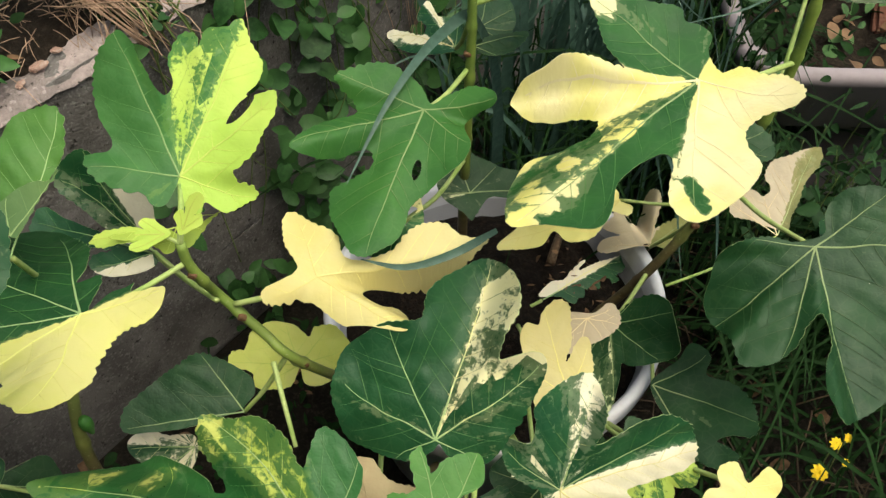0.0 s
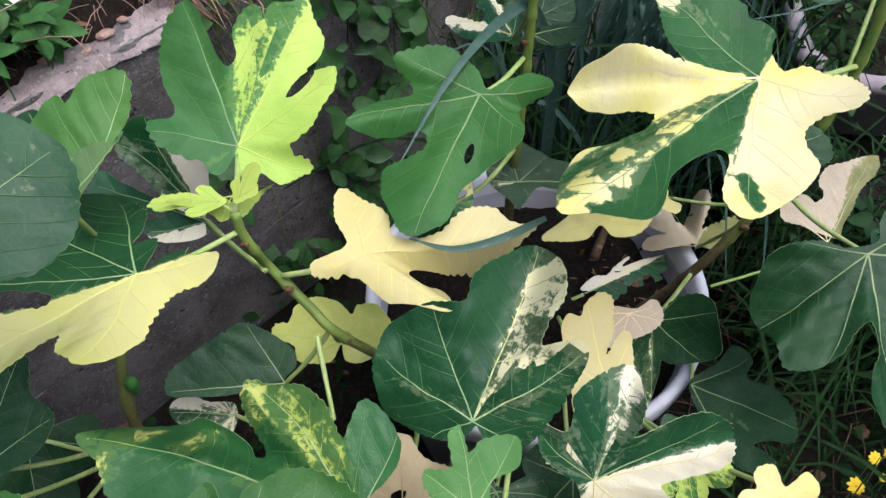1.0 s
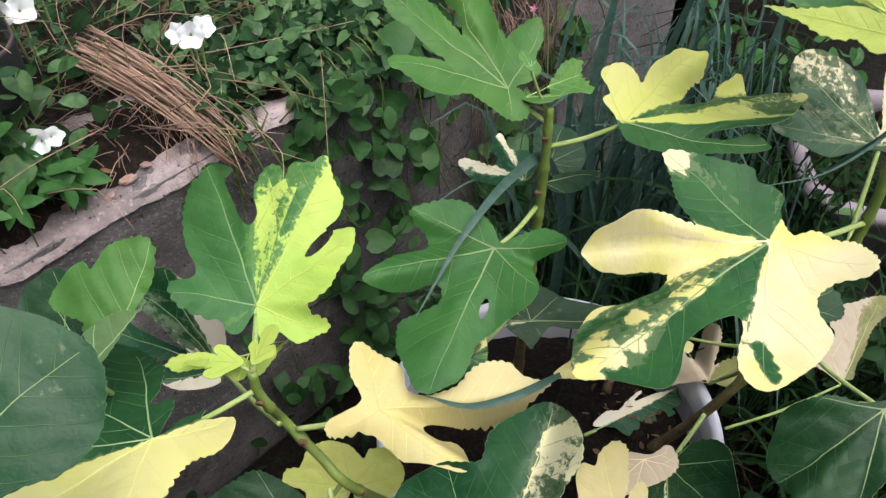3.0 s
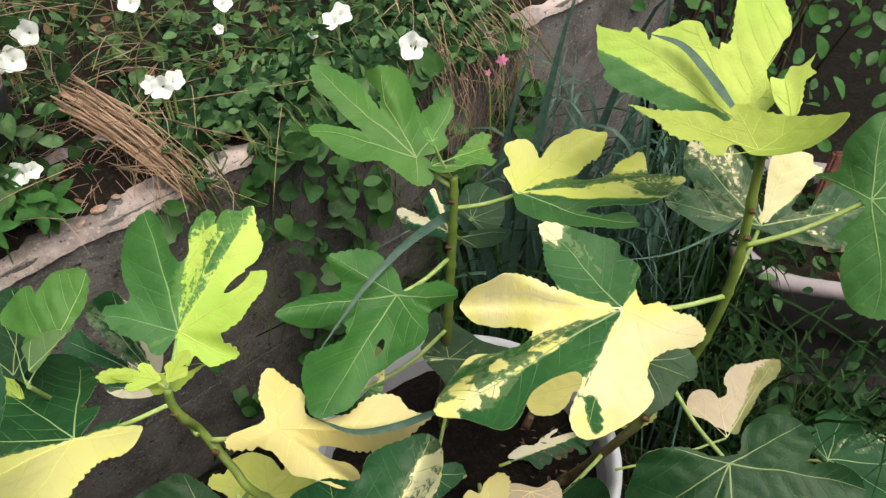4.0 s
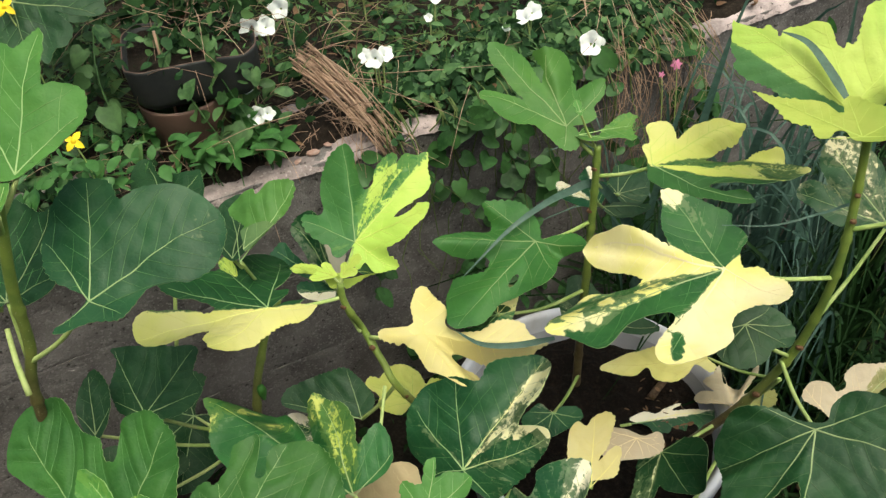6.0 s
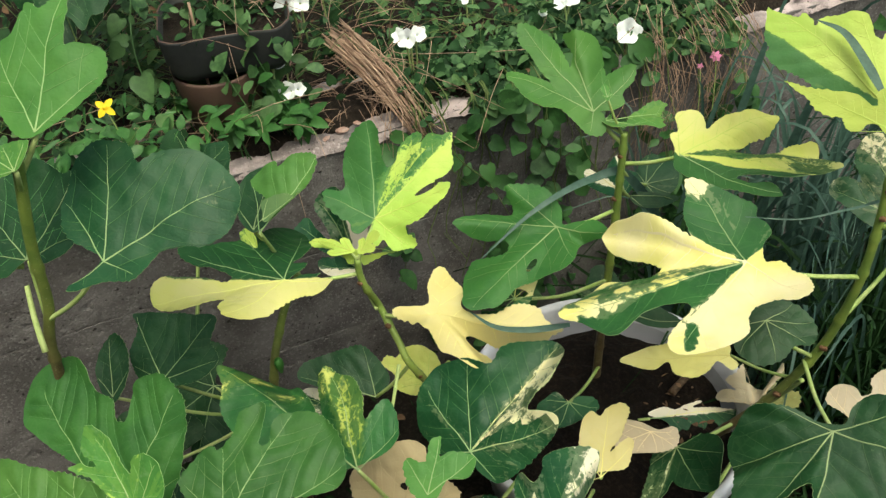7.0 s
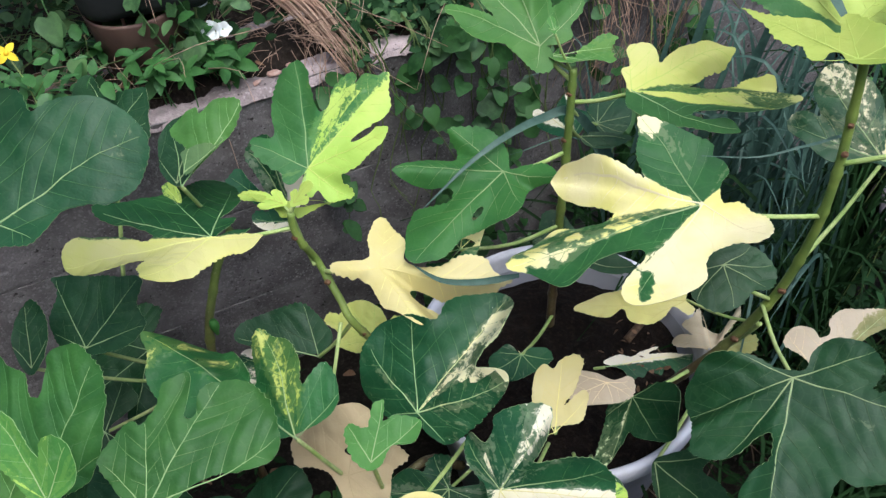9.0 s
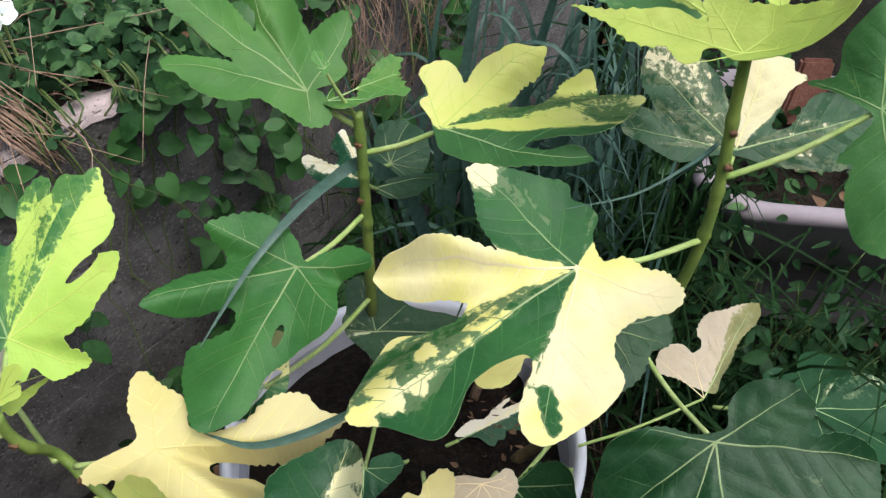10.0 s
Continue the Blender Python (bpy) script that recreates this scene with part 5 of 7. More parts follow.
fig_leaf(fig, (-0.284, -0.084, 0.451), (0.00, -0.41, 0.91),
         [(167, 0.103, 0.30, 0.000), (194, 0.048, 0.30, -0.000)],
         (-0.217, -0.14, 0.47), "mottled", ((0, 0.1), (150, 0.02), (195, 0.15), (212, 0.8), (250, 1.0), (300, 0.3)), edge=[(5, 1), (159, 29), (160, 51), (160, 79), (159, 99), (163, 104), (172, 103), (174, 80), (176, 57), (178, 35), (-177, 48), (-167, 52), (-155, 45), (-132, 25), (-95, 13), (-47, 8)],
         label="dark leaf with a cream lower edge")
fig_leaf(fig, (-0.032, 0.06, 0.37), (0.0, -0.4, 0.92),
         [(12, 0.09, 0.36, -0.006), (112, 0.053, 0.4, 0.004), (180, 0.033, 0.4, 0.0)],
         (-0.039, 0.076, 0.32), "dark", ((0, 0.05), (150, 0.1), (170, 0.4), (200, 0.42), (240, 0.1)), edge=[(129, 53), (109, 53), (77, 38), (38, 42), (19, 72), (10, 92), (0, 70), (-5, 40), (-14, 19), (-83, 27), (-105, 21), (-159, 24), (169, 33), (149, 34)],
         label="small dark leaf low on the upright stem", side_veins=False)
tube("stem", [(-0.058, -0.149, 0.2), (-0.068, -0.209, 0.3), (-0.088, -0.249, 0.270)], 0.006, 0.0045, STEM, fig, "short brown green side shoot", 0.004, 10, (0.5, 0.8))
tube("bare_stalk", [(-0.180, -0.162, 0.420), (-0.173, -0.181, 0.411), (-0.158, -0.220, 0.395)], 0.0022, 0.0017, PETIOLE, fig, "pale leaf stalk hanging from the stem", 0.006, 8)
SCAR = rough_material("leaf_scar", (0.13, 0.065, 0.035), (0.09, 0.05, 0.028), (0.18, 0.11, 0.065), 200.0, 0.7, 0.001)
for x, y, z, r in ((0.216, 0.0355, 0.628, 0.003), (0.2125, 0.038, 0.655, 0.0026), (-0.0355, 0.0725, 0.588, 0.0034), (-0.037, 0.0715, 0.53, 0.0036), (-0.2195, -0.156, 0.522, 0.0034),
                   (-0.2, -0.147, 0.4565, 0.0036), (-0.158, -0.158, 0.409, 0.0038), (0.208, 0.0365, 0.45, 0.0042), (0.181, 0.0265, 0.368, 0.0044)):
    verts, faces = spun([(0.0001, 0.0012), (r * 0.5, 0.0016), (r * 0.85, 0.0012), (r, 0.0), (r * 0.9, -0.003)], 12)
    link_mesh("leaf_scar", [(x + a, y - c, z + 0.7 * b) for a, b, c in verts], faces, SCAR, fig, "reddish brown leaf scar")



def common_leaf(plant, at, up, size, turn, node, mat="dark", label="", **more):
    """A leaf of the usual five-lobed form, its tip towards turn degrees."""
    form = ((-112, 0.55, 0.42), (-80, 0.42, 0), (-46, 0.82, 0.34), (-24, 0.52, 0), (0, 1.0, 0.33), (24, 0.52, 0), (46, 0.82, 0.34), (80, 0.42, 0), (112, 0.55, 0.42))
    r = random.Random(int(at[0] * 1000) + int(at[1] * 3000))
    lobes = [(turn + a + r.uniform(-4, 4), size * q * r.uniform(0.93, 1.07), w, size * r.uniform(-0.1, 0.06)) for a, q, w in form]
    return fig_leaf(plant, at, up, lobes, node, mat, label=label, **more)


fig_leaf(fig, (-0.219, -0.146, 0.56), (0.35, -0.75, 0.55), [(60, 0.016, 0.3, 0.0), (88, 0.027, 0.24, 0.002), (120, 0.014, 0.3, 0.0)], (-0.222, -0.15, 0.55), "lime", ((0, 0.9), (180, 0.9)), label="tiny lime leaf standing at the shoot tip", tooth=0.002, stalk=0.0012)
fig_leaf(fig, (-0.232, -0.146, 0.554), (0.0, 0.05, 1.0), [(150, 0.022, 0.25, 0.002), (183, 0.052, 0.15, -0.006), (215, 0.024, 0.25, 0.0)], (-0.222, -0.15, 0.55), "lime", ((0, 1.0), (180, 0.9)), label="narrow lime leaf opening at the shoot tip", tooth=0.002, stalk=0.0012)
fig_leaf(fig, (-0.056, 0.072, 0.627), (0.0, 0.25, 0.97), [(44, 0.078, 0.3, 0.006), (80, 0.016, 0.3, 0.004), (20, 0.069, 0.3, -0.004)], (-0.035, 0.078, 0.612), "young", ((0, 0.3), (180, 0.2)), edge=[(-122, 3), (93, 9), (87, 18), (46, 10), (29, 23), (52, 33), (60, 58), (53, 74), (42, 62), (24, 61), (25, 40), (-9, 23), (-42, 14)],
         label="small bright green leaf opening at the shoot tip", tooth=0.0022, stalk=0.0014)
fig_leaf(fig, (-0.052, 0.066, 0.66), (0.1, -0.6, 0.75), [(60, 0.006, 0.3, 0.0), (130, 0.014, 0.3, 0.002), (180, 0.006, 0.3, 0.0)], (-0.036, 0.077, 0.612), "young", ((0, 0.2), (180, 0.2)), label="tiny folded leaf at the shoot tip", tooth=0.0008, stalk=0.0011, side_veins=False)
fig_leaf(fig, (0.226, 0.068, 0.722), (0.1, -0.75, 0.65), [(85, 0.07, 0.3, 0.004), (110, 0.045, 0.3, -0.008)], (0.205, 0.043, 0.712), "lime", ((0, 0.85), (180, 0.8)), edge=[(147, 2), (141, 23), (129, 39), (114, 35), (105, 43), (96, 45), (88, 56), (89, 44), (82, 41), (89, 33), (80, 17), (75, 5)],
         label="small lime leaf standing behind the shoot tip", tooth=0.0016)
common_leaf(fig, (0.172, -0.243, 0.4), (0.05, -0.4, 0.9), 0.047, 260, (0.1, -0.13, 0.27), "cream", "pale yellow leaf near the pot rim", pale=((0, 1.0), (180, 1.0)))
common_leaf(fig, (0.115, -0.2, 0.36), (0.05, -0.5, 0.9), 0.05, 285, (0.08, -0.1, 0.25), "lime", "small lime green leaf", pale=((0, 0.55), (180, 0.55)))
common_leaf(fig, (0.407, 0.098, 0.25), (0.1, 0.1, 0.98), 0.11, 20, (0.32, 0.12, 0.2), "dark", "dark leaf with cream splashes", side_veins=False, pale=((0, 0.0), (16, 0.02), (30, 0.34), (52, 0.36), (62, 0.02), (180, 0.0)))
common_leaf(fig, (-0.03, -0.225, 0.3), (0.0, -0.4, 0.9), 0.075, 250, (-0.02, -0.1, 0.24), "mottled", "dark leaf with pale flecks below the splashed one", pale=((0, 0.1), (100, 0.3), (200, 0.1)))
common_leaf(fig, (0.035, -0.2, 0.285), (0.1, -0.5, 0.9), 0.08, 275, (0.03, -0.1, 0.24), "dark", "dark green leaf against the pot side")
common_leaf(fig, (0.1, -0.17, 0.3), (0.1, -0.5, 0.9), 0.065, 290, (0.06, -0.1, 0.24), "dark", "dark green leaf against the pot side")

# ---- the plain green figs beside it ----
left_fig = thing("green_fig", "plain green fig growing against the wall", "fig plant", (-0.43, -0.4, 0), placed=False)
tube("stem", [(-0.43, -0.4, -0.01), (-0.415, -0.395, 0.4), (-0.397, -0.386, 0.557), (-0.381, -0.374, 0.623), (-0.367, -0.369, 0.692), (-0.338, -0.36, 0.786)], 0.0062, 0.0045, OLD_STEM, left_fig,
     "green brown stem", 0.004, 12, (0.4, 0.55, 0.7, 0.85))
tube("stem", [(-0.35, -0.2, -0.01), (-0.345, -0.205, 0.3), (-0.34, -0.17, 0.41), (-0.338, -0.125, 0.455)], 0.0065, 0.0045, STEM, left_fig, "thin green side stem", 0.004, 10, (0.5, 0.7, 0.85))
verts, faces = spun([(0.0001, 0.016), (0.004, 0.015), (0.0055, 0.01), (0.0052, 0.004), (0.003, -0.003), (0.002, -0.008)], 16)
link_mesh("fig_fruit", [(x - 0.3345, y - 0.1935, z + 0.36) for x, y, z in verts], faces, LEAF["young"], left_fig, "tiny unripe green fig")
tube("bare_stalk", [(-0.434, -0.398, 0.664), (-0.421, -0.382, 0.657), (-0.406, -0.366, 0.649)], 0.0022, 0.0026, PETIOLE, left_fig, "pale green leaf stalk", 0.006, 8)
tube("bare_stalk", [(-0.399, -0.375, 0.637), (-0.385, -0.389, 0.615), (-0.370, -0.401, 0.592)], 0.0022, 0.0028, PETIOLE, left_fig, "pale yellow leaf stalk beside the stem", 0.006, 8)
fig_leaf(left_fig, (-0.300, -0.354, 0.691), (0.21, -0.47, 0.86),
         [(5, 0.036, 0.45, 0.005), (39, 0.047, 0.00, -0.001), (62, 0.118, 0.52, -0.004), (107, 0.082, 0.00, 0.006), (123, 0.097, 0.45, 0.010), (162, 0.072, 0.50, -0.007), (195, 0.032, 0.00, 0.005), (259, 0.032, 0.45, 0.014)],
         (-0.39, -0.38, 0.6), "splashed", ((0, 0.0), (180, 0.0)), edge=[(-142, 3), (-101, 19), (-98, 31), (-87, 31), (-47, 18), (-3, 31), (19, 37), (40, 46), (40, 64), (39, 81), (44, 100), (53, 113), (62, 120), (72, 118), (82, 114), (92, 102), (99, 93), (105, 83), (110, 91), (116, 97), (128, 99), (141, 93), (153, 78), (163, 66), (176, 41), (178, 20), (162, 7)],
         label="broad dark green leaf with pale veins", wave=0.003, side="lemon", puff=0.0007)
fig_leaf(left_fig, (-0.307, -0.190, 0.584), (0.21, -0.56, 0.80),
         [(85, 0.096, 0.40, 0.003), (134, 0.051, 0.40, -0.008)],
         (-0.338, -0.125, 0.455), "young", ((0, 0.0), (180, 0.0)), edge=[(82, 15), (78, 28), (76, 41), (75, 57), (75, 69), (78, 80), (82, 90), (87, 95), (94, 91), (101, 85), (106, 74), (109, 70), (113, 76), (121, 73), (130, 65), (136, 57), (132, 47), (115, 37), (118, 32), (112, 24), (106, 14)],
         label="young folded bright green leaf", wave=0.005, puff=0.002)
fig_leaf(left_fig, (-0.329, -0.344, 0.799), (0.24, -0.61, 0.76),
         [(74, 0.061, 0.40, -0.007), (113, 0.106, 0.40, -0.003)],
         (-0.345, -0.361, 0.765), "young", ((0, 0.0), (180, 0.0)), edge=[(-40, 3), (59, 24), (67, 49), (72, 64), (81, 74), (91, 75), (100, 71), (106, 67), (109, 89), (113, 108), (119, 99), (124, 93), (130, 98), (139, 78), (149, 75), (162, 56), (-179, 35), (-142, 15)],
         label="light green leaf at the shoot tip")
fig_leaf(left_fig, (-0.328, -0.371, 0.783), (0.2, -0.5, 0.8),
         [(110, 0.03, 0.40, 0.002), (150, 0.04, 0.3, -0.004)],
         (-0.35, -0.363, 0.75), "young", ((0, 0.3), (180, 0.3)), edge=[(67, 4), (90, 15), (100, 24), (129, 22), (160, 26), (-177, 30), (-156, 28), (-134, 14), (-124, 6)],
         label="small yellow green leaf below the shoot tip")
fig_leaf(left_fig, (-0.394, -0.366, 0.662), (-0.00, -0.46, 0.89),
         [(89, 0.085, 0.40, 0.009)],
         (-0.39, -0.38, 0.59), "dark", ((0, 0.0), (180, 0.0)), edge=[(8, 20), (26, 42), (40, 50), (81, 51), (79, 71), (87, 87), (95, 79), (118, 91), (143, 90), (171, 70), (-147, 41), (-114, 23), (65, 2)],
         label="dark green leaf behind the stem", side="lemon")
fig_leaf(left_fig, (-0.395, -0.302, 0.424), (0.02, -0.42, 0.91),
         [(146, 0.089, 0.40, 0.003)],
         (-0.345, -0.21, 0.3), "dark", ((0, 0.0), (180, 0.0)), edge=[(7, 22), (25, 48), (42, 67), (63, 67), (76, 88), (109, 75), (147, 92), (149, 75), (170, 56), (-165, 31), (-61, 6)],
         label="dark green leaf in deep shade")
fig_leaf(left_fig, (-0.420, -0.347, 0.432), (0.02, -0.43, 0.90),
         [(127, 0.069, 0.40, 0.006)],
         (-0.345, -0.21, 0.28), "dark", ((0, 0.0), (180, 0.0)), edge=[(-65, 7), (39, 10), (93, 37), (110, 59), (123, 69), (138, 57), (156, 38), (178, 18)],
         label="narrow dark leaf in deep shade")
fig_leaf(left_fig, (-0.445, -0.148, 0.556), (-0.00, -0.41, 0.91),
         [(84, 0.064, 0.40, 0.000), (141, 0.091, 0.40, -0.000)],
         (-0.43, -0.21, 0.42), "dark", ((0, 0.0), (180, 0.0)), edge=[(9, 29), (25, 44), (81, 65), (95, 65), (114, 61), (130, 62), (136, 89), (145, 95), (155, 85), (164, 66), (177, 42), (-89, 7)],
         label="dark green leaf behind the broad one")
fig_leaf(left_fig, (-0.347, -0.163, 0.550), (-0.00, -0.41, 0.91),
         [(113, 0.076, 0.40, -0.000)],
         (-0.338, -0.125, 0.455), "dark", ((0, 0.0), (180, 0.0)), edge=[(60, 23), (91, 50), (106, 73), (116, 76), (130, 71), (141, 59), (152, 41), (169, 21), (-33, 4)],
         label="dark green leaf behind the folded one")
fig_leaf(left_fig, (-0.334, -0.178, 0.542), (0.00, -0.41, 0.91),
         [(156, 0.027, 0.30, 0.000)],
         (-0.338, -0.125, 0.455), "lime", ((0, 0.6), (180, 0.6)), edge=[(119, 11), (141, 27), (163, 29), (-169, 11), (-22, 2)],
         label="tiny yellow green leaf beside the folded one")
fig_leaf(left_fig, (-0.301, -0.187, 0.601), (0.15, -0.66, 0.74),
         [(64, 0.044, 0.40, -0.000)],
         (-0.3, -0.235, 0.49), "under", ((0, 0.0), (180, 0.0)), edge=[(16, 5), (56, 17), (61, 29), (62, 41), (64, 48), (64, 40), (75, 36), (87, 29), (104, 22), (124, 18), (122, 9), (-53, 1)],
         label="folded over flap with a pale green back", petiole=False, side_veins=True)
common_leaf(left_fig, (-0.47, -0.2, 0.25), (0.2, -0.5, 0.8), 0.12, 250, (-0.345, -0.21, 0.25), "dark", "dark green leaf low in deep shade")
common_leaf(left_fig, (-0.4, -0.33, 0.3), (0.2, -0.4, 0.9), 0.11, 220, (-0.345, -0.21, 0.3), "dark", "dark green leaf low in deep shade")
near_fig = thing("young_green_fig", "young plain green fig beside the pot", "fig plant", (-0.24, -0.5, 0), placed=False)
tube("stem", [(-0.24, -0.5, -0.01), (-0.23, -0.497, 0.25), (-0.217, -0.492, 0.424), (-0.207, -0.482, 0.491), (-0.195, -0.476, 0.562)], 0.0085, 0.0055, STEM, near_fig, "thick green stem", 0.004, 12, (0.7, 0.85, 0.95))
fig_leaf(near_fig, (-0.226, -0.504, 0.549), (0.00, -0.41, 0.91),
         [(173, 0.107, 0.40, 0.000)],
         (-0.208, -0.483, 0.485), "young", ((0, 0.0), (180, 0.0)), edge=[(62, 8), (56, 15), (45, 25), (34, 27), (10, 25), (-27, 22), (-66, 31), (-89, 46), (-107, 63), (-123, 88), (-145, 103), (-164, 116), (179, 124), (169, 118), (163, 97), (151, 74), (140, 62), (126, 52), (104, 48), (86, 39), (75, 24)],
         label="broad bright green leaf", wave=0.004, puff=0.0027)
fig_leaf(near_fig, (-0.156, -0.436, 0.534), (0.07, -0.33, 0.94),
         [(56, 0.109, 0.40, -0.005), (93, 0.071, 0.00, -0.000), (165, 0.050, 0.40, 0.001), (207, 0.028, 0.40, 0.000)],
         (-0.206, -0.482, 0.495), "fresh", ((0, 0.0), (180, 0.0)), edge=[(176, 32), (168, 51), (158, 58), (144, 66), (133, 67), (129, 63), (119, 74), (117, 86), (115, 93), (106, 103), (102, 92), (99, 70), (94, 73), (96, 85), (94, 98), (85, 110), (76, 115), (65, 114), (56, 108), (49, 103), (46, 90), (47, 71), (51, 58), (53, 37), (43, 24), (-18, 16), (-71, 23), (-109, 28), (-130, 39), (-148, 62), (-156, 62), (-161, 50), (-154, 29), (-116, 8)],
         label="glossy mid green leaf with a turned up edge", wave=0.004, puff=0.0027)
fig_leaf(near_fig, (-0.266, -0.460, 0.493), (-0.01, -0.45, 0.89),
         [(92, 0.114, 0.40, 0.007), (156, 0.158, 0.40, -0.001)],
         (-0.215, -0.49, 0.44), "fresh", ((0, 0.0), (180, 0.0)), edge=[(166, 83), (169, 115), (169, 145), (162, 163), (155, 174), (147, 170), (140, 158), (137, 124), (132, 113), (127, 104), (126, 87), (121, 82), (117, 85), (115, 114), (108, 122), (101, 125), (90, 116), (81, 105), (69, 82), (54, 67), (40, 51), (34, 35), (45, 23), (125, 28), (158, 54)],
         label="rounded mid green lobed leaf", side="lemon", puff=0.0027)
fig_leaf(near_fig, (-0.191, -0.472, 0.583), (0.13, -0.55, 0.82),
         [(93, 0.044, 0.30, 0.008), (153, 0.067, 0.30, 0.006)],
         (-0.195, -0.476, 0.56), "young", ((0, 0.35), (180, 0.35)), edge=[(-65, 4), (-154, 12), (-172, 19), (175, 43), (178, 56), (179, 64), (172, 61), (168, 51), (163, 49), (166, 60), (163, 68), (152, 76), (144, 61), (140, 43), (131, 30), (125, 39), (112, 44), (93, 41), (75, 34), (58, 25), (46, 15)],
         label="small yellow green young leaf")
common_leaf(near_fig, (-0.2, -0.37, 0.26), (0.1, -0.3, 0.95), 0.125, 40, (-0.225, -0.495, 0.3), "dark", "dark green leaf in shade near the ground")
common_leaf(near_fig, (-0.29, -0.4, 0.3), (-0.1, -0.3, 0.95), 0.115, 150, (-0.225, -0.495, 0.33), "dark", "dark green leaf in shade near the ground")
common_leaf(near_fig, (-0.3, -0.54, 0.4), (-0.1, -0.4, 0.95), 0.11, 230, (-0.222, -0.495, 0.38), "dark", "dark green leaf below the bright ones")
common_leaf(near_fig, (-0.12, -0.53, 0.36), (0.1, -0.3, 0.95), 0.1, 330, (-0.222, -0.495, 0.36), "dark", "dark green leaf below the bright ones")

back_fig = thing("potted_fig", "woody fig growing from the black pot on the bank", "fig plant", (-0.6, 0.1, 0.66), placed=False)
tube("stem", [(-0.6, 0.1, 0.65), (-0.62, 0.11, 0.75), (-0.67, 0.13, 0.95), (-0.75, 0.16, 1.2)], 0.013, 0.01, BARK, back_fig, "brown woody stem", 0.01, 12)
for at, size, turn in (((-0.69, 0.0, 0.725), 0.085, 300), ((-0.675, -0.07, 0.7), 0.08, 250), ((-0.73, -0.03, 0.75), 0.08, 200), ((-0.77, 0.05, 0.78), 0.09, 160)):
    common_leaf(back_fig, at, (0.2, -0.7, 0.7), size, turn, (-0.63, 0.113, 0.8), "dark", "dark green lobed leaf on the potted fig")

fig_leaf(back_fig, (-0.631, -0.092, 0.758), (0.3, -0.6, 0.74), [(20, 0.11, 0.3, -0.004), (-40, 0.08, 0.3, 0.004), (-90, 0.07, 0.3, 0.0)], (-0.63, 0.113, 0.8), "dark", edge=[(-103, 7), (139, 16), (96, 24), (69, 51), (42, 85), (28, 100), (22, 94), (18, 68), (18, 49), (9, 72), (-6, 78), (-15, 73), (-26, 82), (-34, 60), (-52, 60), (-71, 53), (-100, 28)], label="large dark green lobed leaf on the potted fig", side="lemon")

piece = tagged(tube("bark_piece", [(0.06, 0.085, 0.226), (0.068, 0.11, 0.233), (0.075, 0.13, 0.232), (0.083, 0.148, 0.224)], 0.0055, 0.0038, BARK, None, "", 0.006, 9), "short piece of brown bark lying on the pot soil", "bark")


# ---- weeds, grass and flowers ----
def leaf_shape(kind):
    """A small leaf, 1 long, lying along +y, folded a little on its midrib; returns verts and faces."""
    if kind == "heart":
        side = [(0.0, 0.0), (0.22, -0.12), (0.42, 0.05), (0.45, 0.3), (0.3, 0.65), (0.1, 0.92), (0.0, 1.0)]
    elif kind == "oval":
        side = [(0.0, 0.0), (0.16, 0.1), (0.29, 0.35), (0.28, 0.6), (0.15, 0.86), (0.0, 1.0)]
    else:
        side = [(0.0, 0.0), (0.07, 0.12), (0.12, 0.4), (0.1, 0.7), (0.04, 0.92), (0.0, 1.0)]
    verts = [(0, y, -0.05 * math.sin(y * 3)) for _, y in side]
    n = len(side)
    right = [(x, y, 0.28 * x - 0.22 * y * y + 0.05 * y) for x, y in side[1:-1]]
    left = [(-x, y, z) for x, y, z in right]
    mid = [(0, max(0.0, y), -0.22 * y * y + 0.05 * y) for _, y in side]
    verts = mid + right + left
    faces = []
    for k in range(n - 1):
        a = mid_index(k, n, 0)
        for wing in (1, 2):
            p, q = mid_index(k, n, wing), mid_index(k + 1, n, wing)
            f = [k, k + 1, q, p]
            f = [v for i, v in enumerate(f) if v not in f[:i]]
            if len(f) > 2:
                faces.append(tuple(f if wing == 2 else f[::-1]))
    return verts, faces


def mid_index(k, n, wing):
    if wing == 0 or k in (0, n - 1):
        return k
    return n + (wing - 1) * (n - 2) + k - 1


